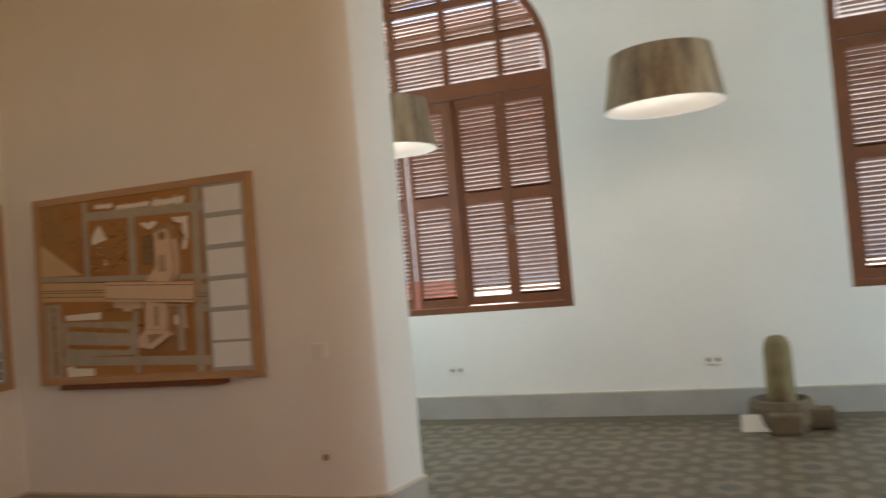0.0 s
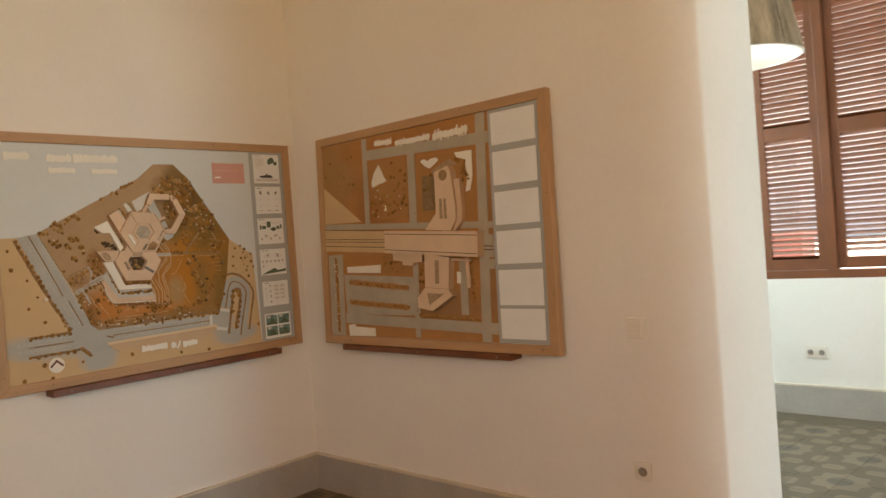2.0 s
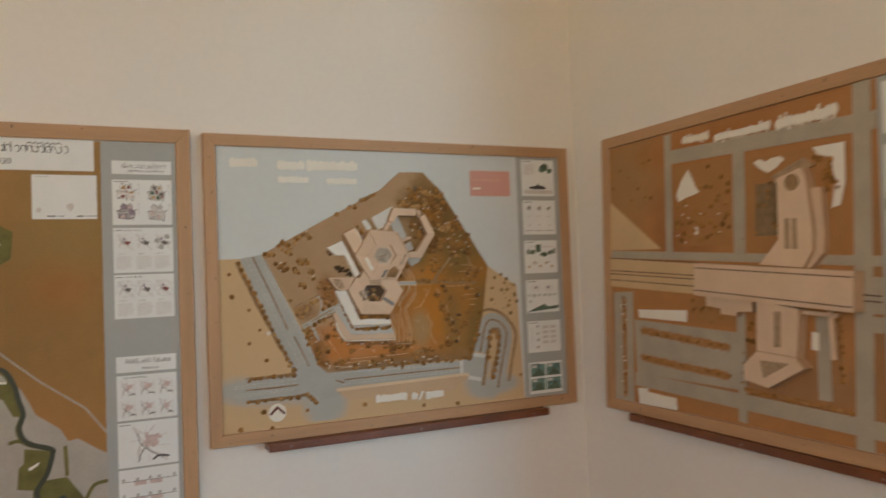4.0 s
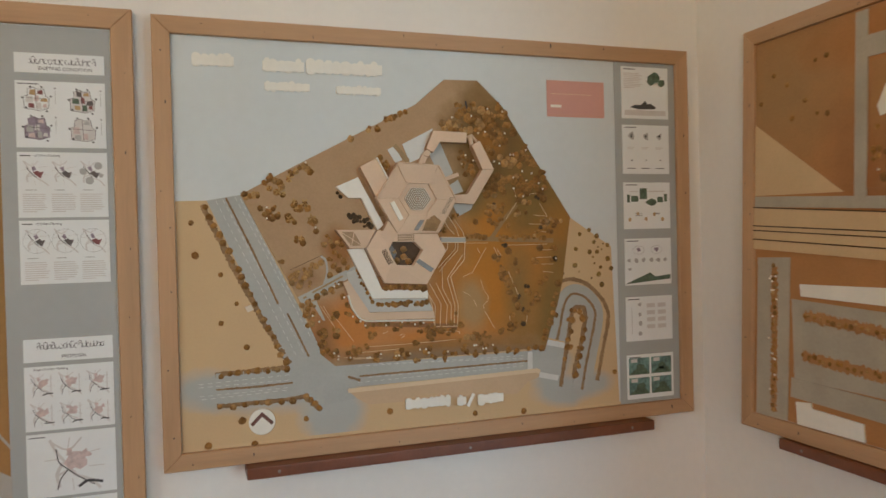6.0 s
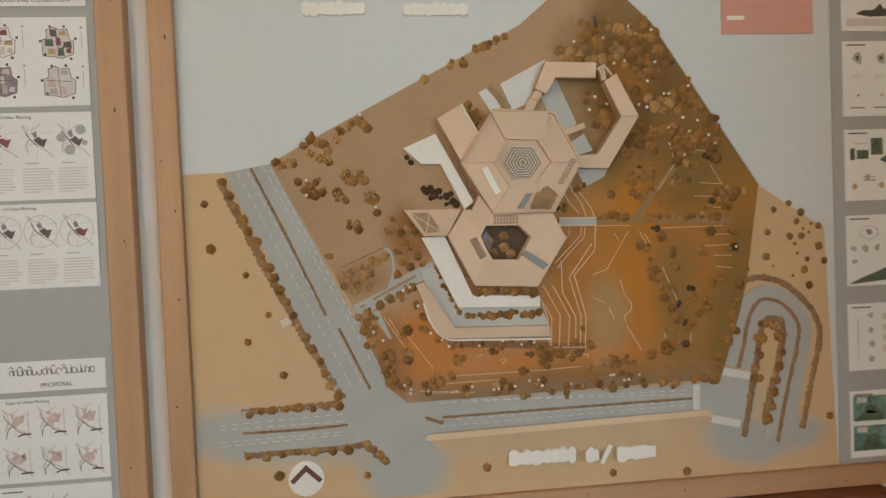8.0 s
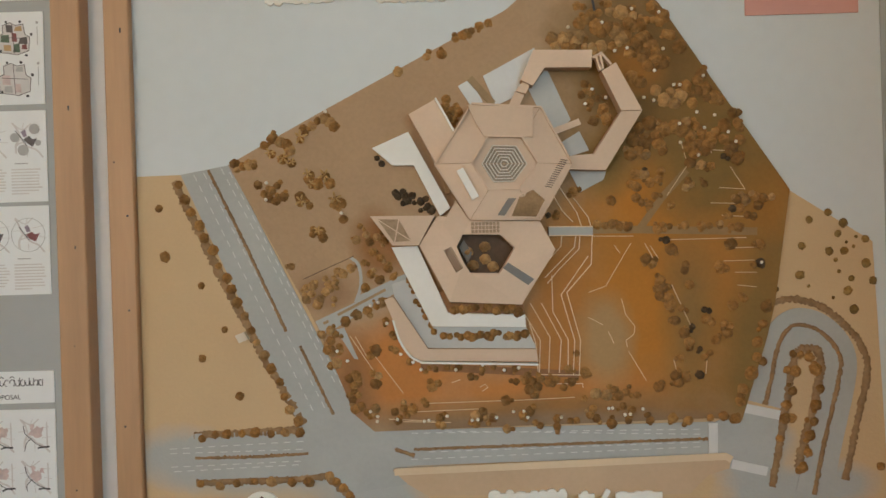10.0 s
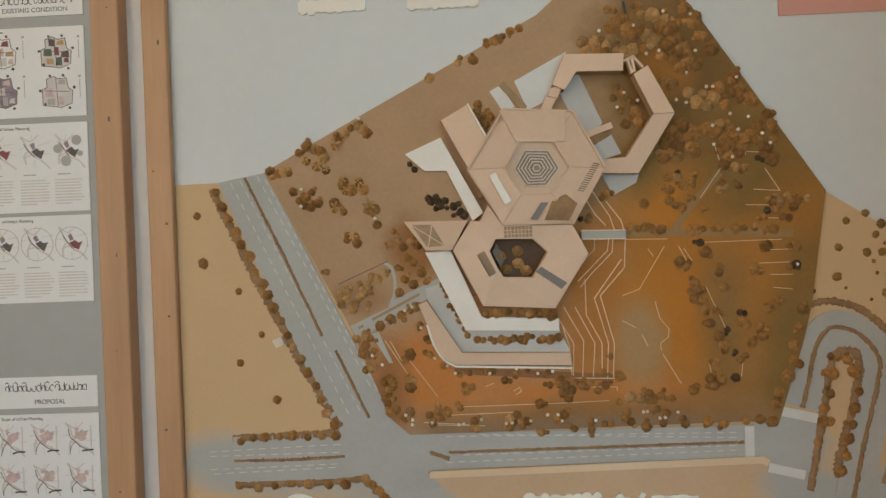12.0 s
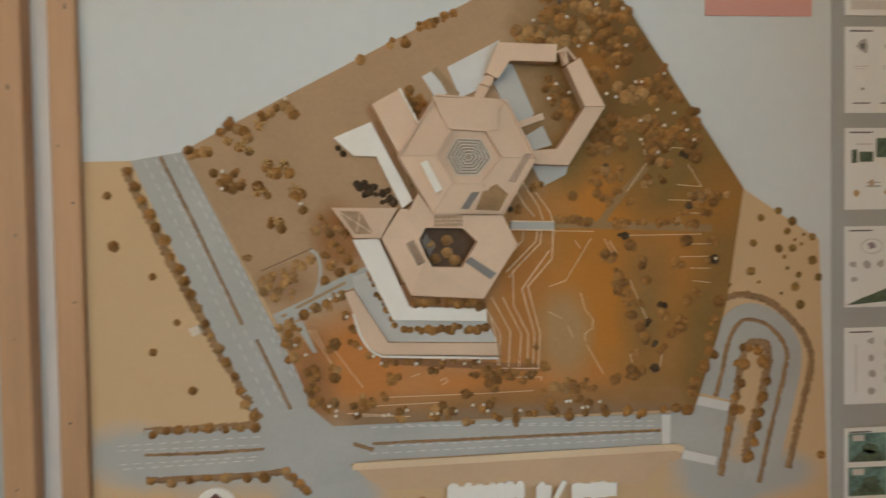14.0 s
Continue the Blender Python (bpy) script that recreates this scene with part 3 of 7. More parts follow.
def strip(name, pts, w, z0, z1, material, parent, label=""):
    return part(name, ribbon(bmesh.new(), pts, w, z0, z1), material, parent, label)


def smooth_line(pts, k=6):
    """A rounded line through the given corners (Catmull-Rom)."""
    p = [Vector(q) for q in pts]
    p = [2 * p[0] - p[1]] + p + [2 * p[-1] - p[-2]]
    out = []
    for i in range(1, len(p) - 2):
        for j in range(k):
            t = j / k
            a, b, c, d = p[i - 1:i + 3]
            out.append(tuple(0.5 * (2 * b + (c - a) * t + (2 * a - 5 * b + 4 * c - d) * t * t + (3 * b - a - 3 * c + d) * t ** 3)))
    out.append(tuple(p[-2]))
    return out


DASH_MESH = finish(boxed(-0.5, -0.5, 0, 0.5, 0.5, 1), "lane_dash", DASH)


def dashes(p, q, parent, z, n=0, w=0.0013, duty=0.55):
    """A row of separate painted dashes."""
    p, q = Vector(p), Vector(q)
    n = n or max(3, int((q - p).length / 0.021))
    for i in range(n):
        c = p.lerp(q, (i + duty / 2) / n)
        o = new("lane_dash", DASH_MESH)
        o.parent, o.location = parent, (c.x, c.y, z)
        o.rotation_euler, o.scale = (0, 0, math.atan2(q.y - p.y, q.x - p.x)), ((q - p).length / n * duty, w, 0.0004)


def lump_mesh(name, seed, material, height=0.0085):
    """A foam tree about 2 cm across: one soft tufted mound that runs out flat onto the ground."""
    bm = bmesh.new()
    rings, steps = 9, 22
    off = Vector((seed * 3.7, seed * 1.9, seed * 5.3))
    top = bm.verts.new((0, 0, height))
    last = None
    for i in range(1, rings + 1):
        q = i / rings
        row = []
        for j in range(steps):
            a = 6.283185 * j / steps
            u = Vector((math.cos(a) * q, math.sin(a) * q, 0))
            k = 1 + 0.22 * noise.noise(u * 1.4 + off) + 0.16 * noise.noise(u * 3.6 + off)
            lift = 0.28 * noise.noise(u * 3.2 - off) + 0.16 * noise.noise(u * 7 + off)
            h = max(0.0, math.cos(q * 1.5708)) ** 1.15
            row.append(bm.verts.new((u.x * k * 0.0108, u.y * k * 0.0108, height * (h * (1 + lift)) - (0.0008 if i == rings else 0))))
        for j in range(steps):
            n = (j + 1) % steps
            bm.faces.new((top, row[j], row[n]) if last is None else (last[j], row[j], row[n], last[n]))
        last = row
    return finish(bm, name, material, True)


def palm_mesh(name, seed):
    """Narrow folded paper leaves set star-wise round a dark heart."""
    rng = random.Random(seed)
    bm = bmesh.new()
    n = 5
    hub = bm.verts.new((0, 0, 0.007))
    for i in range(n):
        a = 6.283 * i / n + rng.uniform(-0.3, 0.3)
        r = 0.0125 * rng.uniform(0.75, 1.15)
        u, c = Vector((math.cos(a), math.sin(a), 0)), Vector((-math.sin(a), math.cos(a), 0)) * 0.0024
        z = Vector((0, 0, 0.0105))
        v = [bm.verts.new(q) for q in (u * r * 0.55 + c + z, u * r + c * 0.5 + z * 0.9, u * r - c * 0.5 + z * 0.9, u * r * 0.55 - c + z, u * r * 0.6 + z * 1.16)]
        for t in ((hub, v[4], v[0]), (v[0], v[4], v[1]), (v[4], v[2], v[1]), (v[4], v[3], v[2]), (hub, v[3], v[4])):
            bm.faces.new(t)
    return finish(bm, name, TREE_Y)


LUMPS = {k: [lump_mesh("model_tree", s + 10 * i, m, 0.0105 if k == "D" else 0.0085) for i, s in enumerate((1, 2, 3, 4))] for k, m in (("A", TREE_A), ("B", TREE_B), ("D", TREE_D), ("O", TREE_O))}
PALMS = [palm_mesh("model_palm", s) for s in (5, 6, 7)]
bm = bmesh.new()
bmesh.ops.create_icosphere(bm, subdivisions=2, radius=0.0030)
PIN_MESH = finish(bm, "pin", PIN, True)
TR = random.Random(21)


LOOSE = {}


def tree(parent, x, y, z, kind="", size=1.0, loose=False):
    """A tree of its own, or, when loose, a small tuft that joins the board's one mesh of tufts."""
    k = kind or TR.choice("AAAB")
    loose = loose or (parent is board_b and x > 0.93 and k != "P")
    me = TR.choice(PALMS) if k == "P" else TR.choice(LUMPS[k])
    s = 0.78 * size * TR.uniform(0.75, 1.25)
    scale = Vector((s, s, s * TR.uniform(0.85, 1.15)))
    turn = Euler((TR.uniform(-0.15, 0.15), TR.uniform(-0.15, 0.15), TR.uniform(0, 6.28)))
    if loose:
        LOOSE.setdefault((parent, k), []).append((me, Matrix.LocRotScale((x, y, z), turn, scale)))
        return None
    o = new("model_palm" if k == "P" else "model_tree", me)
    o.parent, o.location, o.rotation_euler, o.scale = parent, (x, y, z), turn, scale
    return o


def join_tufts():
    """One mesh for each board and colour of all its small foam tufts."""
    for (parent, k), items in LOOSE.items():
        verts, faces = [], []
        for src, m in items:
            n = len(verts)
            verts += [m @ v.co for v in src.vertices]
            faces += [[n + i for i in f.vertices] for f in src.polygons]
        me = bpy.data.meshes.new("foam_tuft")
        me.from_pydata(verts, [], faces)
        me.materials.append(items[0][0].materials[0])
        me.shade_smooth()
        o = new("foam_tuft", me)
        o.parent = parent
        tagged(o, "small brown foam tufts between the model trees", kind="stuff")


def tree_row(parent, p, q, n, z, kind="", size=1.0, jit=0.004):
    for i in range(n):
        c = Vector(p).lerp(Vector(q), i / max(1, n - 1))
        tree(parent, c.x + TR.uniform(-jit, jit), c.y + TR.uniform(-jit, jit), z, kind, size)


def inside(pt, poly):
    c = False
    for (x0, y0), (x1, y1) in zip(poly, poly[1:] + poly[:1]):
        if (y0 > pt[1]) != (y1 > pt[1]) and pt[0] < (x1 - x0) * (pt[1] - y0) / (y1 - y0) + x0:
            c = not c
    return c


def scatter(poly, n, rng, gap=0.0):
    xs, ys = [p[0] for p in poly], [p[1] for p in poly]
    out = []
    for _ in range(n * 40):
        if len(out) >= n:
            break
        p = (rng.uniform(min(xs), max(xs)), rng.uniform(min(ys), max(ys)))
        if inside(p, poly) and all((p[0] - a) ** 2 + (p[1] - b) ** 2 > gap * gap for a, b in out):
            out.append(p)
    return out


def grove(parent, poly, n, z, kind="", size=1.0, gap=0.011):
    for x, y in scatter(poly, n, TR, gap):
        tree(parent, x, y, z, kind, size)


def pins(parent, poly, n, z):
    bead_row(parent, z, scatter(poly, n, TR, 0.006))


def bead_row(parent, z, places):
    """White bead heads on pins."""
    for x, y in places:
        o = new("pin", PIN_MESH)
        o.parent, o.location = parent, (x, y, z + TR.uniform(0.006, 0.011))


def plant(parent, z, kind, size, places):
    """Single trees with small tufts at their feet; a folded palm stands over a low foam tuft."""
    for x, y in places:
        tree(parent, x, y, z, kind, size)
        if kind == "P":
            tree(parent, x + TR.uniform(-0.003, 0.005), y - 0.003, z, "A", 0.95, True)
        elif kind != "O" and TR.random() < 0.75:
            a, r = TR.uniform(0, 6.28), 0.0085 * size * TR.uniform(0.8, 1.3)
            tree(parent, x + r * math.cos(a), y + r * math.sin(a), z, kind, size * TR.uniform(0.45, 0.75), True)


def ragged(name, pts, w, z0, z1, material, parent):
    """A felt hedge along a line with an uneven edge."""
    line = []
    for p, q in zip(pts, pts[1:]):
        p, q = Vector(p), Vector(q)
        n = max(2, int((q - p).length / 0.0035))
        line += [p.lerp(q, i / n) for i in range(n)]
    line.append(Vector(pts[-1]))
    bm = bmesh.new()
    rows = []
    for i, p in enumerate(line):
        d = (line[min(i + 1, len(line) - 1)] - line[max(i - 1, 0)]).normalized()
        c = Vector((-d.y, d.x))
        l, r = p + c * w * TR.uniform(0.3, 0.62), p - c * w * TR.uniform(0.3, 0.62)
        top = z1 + TR.uniform(-0.4, 0.4) * (z1 - z0)
        rows.append([bm.verts.new(v) for v in ((*l, z0), (*l.lerp(p, 0.25), top), (*r.lerp(p, 0.25), top), (*r, z0))])
    for a, c in zip(rows, rows[1:]):
        for k in range(3):
            bm.faces.new((a[k], a[k + 1], c[k + 1], c[k]))
    return part(name, bm, material, parent, smooth=True)


def script_bar(name, x0, y0, x1, y1, z, parent, seed=0, material=None):
    """A raised word of cut card: a bar with knobs and tails along both edges."""
    rng = random.Random(seed)
    bm = bmesh.new()
    h = y1 - y0
    box(bm, x0, y0 + 0.16 * h, z, x1, y1 - 0.2 * h, z + 0.0045, bevel=0.0008)
    x = x0 + 0.3 * h
    while x < x1 - 0.2 * h:
        w = rng.uniform(0.35, 0.6) * h
        top = y1 - 0.2 * h + rng.uniform(0.02, 0.22) * h
        bot = y0 + rng.uniform(0.0, 0.14) * h
        n = 10
        for cy, s in ((y1 - 0.22 * h, top - y1 + 0.24 * h), (y0 + 0.18 * h, y0 + 0.2 * h - bot)):
            pts = [(x + 0.5 * w * math.cos(6.283 * i / n), cy + max(0.2, 1.0) * s * math.sin(6.283 * i / n)) for i in range(n)]
            prism(bm, pts, z, z + 0.0042)
        x += w * rng.uniform(0.9, 1.3)
    return part(name, bm, material or WHITE_CARD, parent)


def ring_roof(root, outer, inner, z0, z_out, z_in, name, material=KRAFT):
    """Roof panels between two outlines, one part for each, over a closed wall."""
    n = len(outer)
    holder = part(name, prism(bmesh.new(), outer, z0, z_out - 0.0015), KRAFT_SHADED, root)
    for i in range(n):
        j = (i + 1) % n
        bm = bmesh.new()
        a, b, c, d = Vector((*outer[i], z_out)), Vector((*outer[j], z_out)), Vector((*inner[j], z_in)), Vector((*inner[i], z_in))
        mid = (a + b + c + d) / 4
        up = [v + (mid - v) * 0.012 for v in (a, b, c, d)]
        top = [bm.verts.new(v) for v in up]
        low = [bm.verts.new(v - Vector((0, 0, 0.0022))) for v in up]
        bm.faces.new(top), bm.faces.new(low[::-1])
        for k in range(4):
            bm.faces.new((low[k], low[(k + 1) % 4], top[(k + 1) % 4], top[k]))
        part("roof_panel", bm, material, holder)
    return holder


def block(root, name, pts, z0, z1, lip=0.0, roof=KRAFT, walls=KRAFT_SHADED):
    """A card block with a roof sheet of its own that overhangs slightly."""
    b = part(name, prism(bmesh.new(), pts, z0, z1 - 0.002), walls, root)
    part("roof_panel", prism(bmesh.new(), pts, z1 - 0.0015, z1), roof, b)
    if lip:
        bm = bmesh.new()
        ribbon(bm, pts + pts[:1], 0.0022, z1, z1 + lip)
        part("parapet", bm, roof, b)
    return b


# ---- relief model of the campus ----
G0, G1, G2, G3 = 0.0305, 0.0325, 0.0355, 0.0375
b = board_b
field = [(0.045, 0.045), (1.325, 0.045), *[(1.306, 0.528), (1.164, 0.621)], *[(0.204, 0.691), (0.124, 0.677)], (0.045, 0.676)]
SPRAY = (0.42, 0.425, 0.39)
TAN_SPRAY = spotted("tan_ground_with_sprayed_roads", (0.585, 0.42, 0.23), [((0.105, 0.193), (0.075, 0.055), SPRAY, 0.45), ((0.435, 0.10), (0.085, 0.085), SPRAY, 0.35), ((0.30, 0.17), (0.26, 0.05), SPRAY, 0.5), ((1.14, 0.10), (0.11, 0.05), SPRAY, 0.35), ((1.09, 0.17), (0.07, 0.07), SPRAY, 0.35), ((1.24, 0.11), (0.06, 0.04), SPRAY, 0.5)], grain=0.12)
sheet("tan_ground", field, 0.0285, G0, TAN_SPRAY, b)
# roads
sheet("avenue", [(0.121, 0.677), (0.205, 0.691), (0.414, 0.257), (0.451, 0.230), (0.464, 0.196), (0.394, 0.149), (0.328, 0.199), (0.310, 0.244)], G0 + 0.0002, G1 - 0.0002, ROAD, b)
sheet("cross_road", [(0.118, 0.222), (0.132, 0.232), (0.334, 0.232), (0.436, 0.227), (1.024, 0.226), (1.022, 0.169), (0.478, 0.166), (0.491, 0.137), (0.403, 0.121), (0.360, 0.158), (0.306, 0.153), (0.139, 0.153), (0.112, 0.170)], G0 + 0.0004, G1, ROAD, b)
sheet("junction_apron", [(0.382, 0.214), (0.492, 0.190), (0.497, 0.135), (0.450, 0.128), (0.405, 0.130), (0.373, 0.145), (0.354, 0.169)], G0 + 0.0006, G1 + 0.0002, ROAD, b)
sheet("parking_apron", [(1.023, 0.224), (1.078, 0.247), (1.137, 0.233), (1.125, 0.141), (1.052, 0.151), (1.022, 0.171)], G0 + 0.0002, G1 - 0.0003, ROAD, b)
loop_mid = smooth_line([(1.112, 0.253), (1.125, 0.299), (1.131, 0.330), (1.141, 0.361), (1.161, 0.386), (1.182, 0.387), (1.206, 0.379), (1.229, 0.358), (1.244, 0.330), (1.241, 0.298), (1.225, 0.233), (1.210, 0.176), (1.193, 0.096)])
def relaxed(pts, n):
    """The same line with its bends evened out."""
    for _ in range(n):
        pts = [pts[0]] + [tuple((Vector(p) + 2 * Vector(q) + Vector(t)) / 4) for p, q, t in zip(pts, pts[1:], pts[2:])] + [pts[-1]]
    return pts


strip("loop_road", relaxed(loop_mid, 25), 0.062, G0, G1 - 0.0005, ROAD, b)
loop_out = smooth_line([(1.131, 0.427), (1.166, 0.433), (1.204, 0.423), (1.234, 0.404), (1.261, 0.378)] + [(1.281, 0.351), (1.291, 0.305), (1.269, 0.210), (1.248, 0.119)])
ragged("loop_hedge", loop_out, 0.013, G0, G1 + 0.0012, HEDGE_BR, b)
ragged("loop_hedge", loop_mid, 0.008, G0, G1 + 0.003, HEDGE_BR, b)
loop_in = smooth_line([(1.122, 0.111), (1.131, 0.161), (1.143, 0.221), (1.154, 0.277), (1.162, 0.318), (1.173, 0.343), (1.191, 0.348), (1.207, 0.342), (1.212, 0.317), (1.205, 0.282), (1.193, 0.234), (1.175, 0.177), (1.167, 0.142)])
ragged("loop_hedge", loop_in, 0.015, G0, G1 + 0.0014, HEDGE_BR, b)
for x, y in loop_mid[2:-2]:
    tree(b, x, y, G1, "A", 0.34, True)
for q in ([(1.078, 0.248), (1.137, 0.234)], [(1.052, 0.153), (1.113, 0.138)], [(1.022, 0.224), (1.021, 0.169)]):
    strip("white_kerb", q, 0.016, G1, G1 + 0.0012, DASH, b)
# lane dashes
for p, q in zip([(0.144, 0.676), (0.161, 0.679), (0.191, 0.686), (0.205, 0.680)], [(0.340, 0.257), (0.360, 0.262), (0.379, 0.305), (0.410, 0.260)]):
    dashes(p, q, b, G1 + 0.0004)
for p, q in zip([(0.089, 0.207), (0.089, 0.199), (0.504, 0.222), (0.562, 0.224), (0.502, 0.177), (0.532, 0.189)], [(0.328, 0.214), (0.326, 0.200), (1.009, 0.214), (1.009, 0.205), (1.008, 0.184), (1.008, 0.192)]):
    dashes(p, q, b, G1 + 0.0004)
for p, q in zip([(0.090, 0.176), (0.095, 0.168)], [(0.322, 0.180), (0.319, 0.174)]):
    dashes(p, q, b, G1 + 0.0004)
# hedges along the roads
for q, w in (([(0.169, 0.683), (0.224, 0.564), (0.294, 0.403)], 0.006), ([(0.317, 0.377), (0.371, 0.258)], 0.006), ([(0.132, 0.190), (0.229, 0.189), (0.326, 0.192)], 0.006), ([(0.508, 0.194), (1.012, 0.197)], 0.006), ([(0.476, 0.195), (0.508, 0.183)], 0.009),
             ([(0.109, 0.666), (0.191, 0.487), (0.260, 0.348), (0.320, 0.243)], 0.016), ([(0.130, 0.228), (0.319, 0.233)], 0.014), ([(0.132, 0.146), (0.306, 0.149), (0.355, 0.152), (0.393, 0.118)], 0.014)):
    ragged("road_hedge", q, w, G0, G1 + (0.0018 if w < 0.01 else 0.0004), HEDGE_BR, b)
    rng_n = int((Vector(q[-1]) - Vector(q[0])).length / 0.007) if w < 0.01 else 0
    for i in range(rng_n):
        c = Vector(q[0]).lerp(Vector(q[-1]), i / rng_n)
        tree(b, c.x + TR.uniform(-0.001, 0.001), c.y + TR.uniform(-0.001, 0.001), G1 - 0.001, "A", 0.34, True)
for p, q, n in zip([(0.117, 0.658), (0.142, 0.226), (0.140, 0.143), (0.360, 0.150)], [(0.310, 0.247), (0.309, 0.229), (0.326, 0.145), (0.393, 0.118)], (19, 8, 7, 4)):
    tree_row(b, p, q, n, G1, "", 0.95, 0.003)
sheet("beige_bank", [(0.471, 0.160), (1.039, 0.170), (1.050, 0.164), (1.045, 0.147), (1.010, 0.137), (0.976, 0.105), (0.529, 0.116), (0.496, 0.136)], G0, G2 + 0.004, BANK, b)
# sprayed lot
lot = [*[(0.204, 0.691), (0.289, 0.737), (0.369, 0.779)], *[(0.686, 0.942), (0.772, 1.015), (0.873, 1.017), (0.949, 0.946), (1.164, 0.621)], *[(1.134, 0.429), (1.118, 0.368), (1.071, 0.227), (1.019, 0.233), (0.441, 0.227), (0.408, 0.257), (0.351, 0.403), (0.337, 0.433)]]
ORANGE, GREYB, BROWN = (0.44, 0.18, 0.018), (0.40, 0.25, 0.105), (0.425, 0.285, 0.158)
RUST, OLIVE = (0.50, 0.205, 0.046), (0.23, 0.14, 0.035)
lot_mat = spotted("sprayed_lot", BROWN, [
    ((1.03, 0.62), (0.27, 0.55), (0.255, 0.145, 0.035), 0.5), ((0.91, 0.83), (0.15, 0.17), (0.175, 0.10, 0.026), 0.6), ((0.885, 0.414), (0.22, 0.17), ORANGE, 0.6), ((0.967, 0.600), (0.19, 0.085), ORANGE, 0.55), ((0.90, 0.835), (0.055, 0.045), (0.31, 0.14, 0.022), 0.6),
    ((0.489, 0.331), (0.15, 0.085), RUST, 0.5), ((0.709, 0.285), (0.22, 0.05), RUST, 0.6), ((1.026, 0.667), (0.10, 0.13), (0.215, 0.13, 0.031), 0.6), ((0.847, 0.674), (0.05, 0.06), OLIVE, 0.6),
    ((0.458, 0.545), (0.05, 0.06), (0.31, 0.15, 0.05), 0.5), ((0.370, 0.468), (0.05, 0.035), (0.32, 0.195, 0.10), 0.5), ((0.755, 0.250), (0.32, 0.035), (0.29, 0.155, 0.05), 0.6), ((0.410, 0.304), (0.04, 0.09), (0.30, 0.145, 0.05), 0.6), ((1.098, 0.331), (0.06, 0.2), OLIVE, 0.6),
    ((1.020, 0.495), (0.07, 0.08), (0.40, 0.178, 0.03), 0.6), ((0.770, 0.43), (0.055, 0.16), (0.40, 0.175, 0.035), 0.6), ((0.842, 0.375), (0.05, 0.085), GREYB, 0.5), ((0.99, 0.40), (0.05, 0.15), (0.26, 0.15, 0.04), 0.7), ((0.735, 0.232), (0.34, 0.022), (0.26, 0.17, 0.09), 0.5)])
ground = sheet("lot_ground", lot, 0.0286, G2, lot_mat, b)
GREY_PATH = mat("grey_brown_path", (0.35, 0.245, 0.13), 0.85, 0.15, 20, 120, 0.1)
PARK_PATH = mat("dull_brown_path", (0.30, 0.19, 0.078), 0.85, 0.15, 20, 120, 0.1)
strip("path", [(0.819, 0.562), (0.899, 0.560), (1.106, 0.551)], 0.013, G2, G2 + 0.0006, PARK_PATH, b)
strip("path", [(0.904, 0.560), (0.944, 0.613), (0.988, 0.659)], 0.012, G2, G2 + 0.0007, PARK_PATH, b)
sheet("entrance_path", [(0.345, 0.419), (0.413, 0.449), (0.422, 0.462), (0.473, 0.484), (0.503, 0.497), (0.514, 0.480), (0.487, 0.465), (0.460, 0.451), (0.405, 0.421), (0.370, 0.401), (0.356, 0.396)], G2, G2 + 0.0008, ROAD, b)
for q in ([(0.384, 0.429), (0.467, 0.470)], [(0.359, 0.415), (0.368, 0.419)]):
    strip("path_hedge", q, 0.0048, G2, G2 + 0.0016, GREY_PATH, b)
sheet("small_path", [(0.380, 0.404), (0.394, 0.407), (0.417, 0.352), (0.410, 0.353)], G2, G2 + 0.0009, ROAD, b)
strip("border_line", [(0.327, 0.492), (0.414, 0.529)], 0.0012, G2, G2 + 0.001, DARK_VOID, b)
strip("garden_path", smooth_line([(0.415, 0.450), (0.424, 0.474), (0.425, 0.498), (0.420, 0.517), (0.409, 0.526)]), 0.0055, G2, G2 + 0.0006, ROAD, b)

# grey and white courts
COURT_PALE = mat("pale_court_card", (0.64, 0.655, 0.63), 0.75, 0.08, 12, 120, 0.06)
for q in ([(0.601, 0.814), (0.621, 0.825), (0.643, 0.786), (0.623, 0.778)], [(0.644, 0.830), (0.734, 0.876), (0.725, 0.832), (0.703, 0.795), (0.665, 0.779)], [(0.721, 0.806), (0.753, 0.840), (0.792, 0.751), (0.768, 0.730), (0.738, 0.769)],
          [(0.772, 0.711), (0.806, 0.731), (0.822, 0.698), (0.790, 0.689)], [(0.787, 0.664), (0.850, 0.661), (0.845, 0.647), (0.805, 0.627)], [(0.478, 0.479), (0.504, 0.487), (0.548, 0.404), (0.706, 0.398), (0.723, 0.362), (0.538, 0.364), (0.482, 0.457)]):
    sheet("grey_court", q, G2, G3, COURT_PALE if q[0][1] > 0.81 else COURT, b)
strip("walkway", [(0.749, 0.727), (0.807, 0.747)], 0.011, G3, G3 + 0.004, KRAFT, b)
strip("walkway", [(0.621, 0.827), (0.660, 0.782)], 0.012, G2, G3 + 0.001, GREY_PATH, b)

# buildings
campus = part("upper_terrace", prism(bmesh.new(), [(0.452, 0.711), (0.514, 0.737), (0.582, 0.606), (0.564, 0.593), (0.522, 0.680), (0.485, 0.681)], G2, 0.048), WHITE_CARD, b)
part("white_terrace", prism(bmesh.new(), [(0.480, 0.542), (0.524, 0.543), (0.573, 0.428), (0.703, 0.421), (0.704, 0.400), (0.545, 0.406)], G2, 0.050), WHITE_CARD, b)
block(b, "curved_block", smooth_line([(0.465, 0.453), (0.480, 0.458)], 1) + [(0.537, 0.368), (0.721, 0.362), (0.723, 0.341)] + smooth_line([(0.526, 0.348), (0.507, 0.359), (0.491, 0.384), (0.479, 0.418)], 3), G2, 0.048)
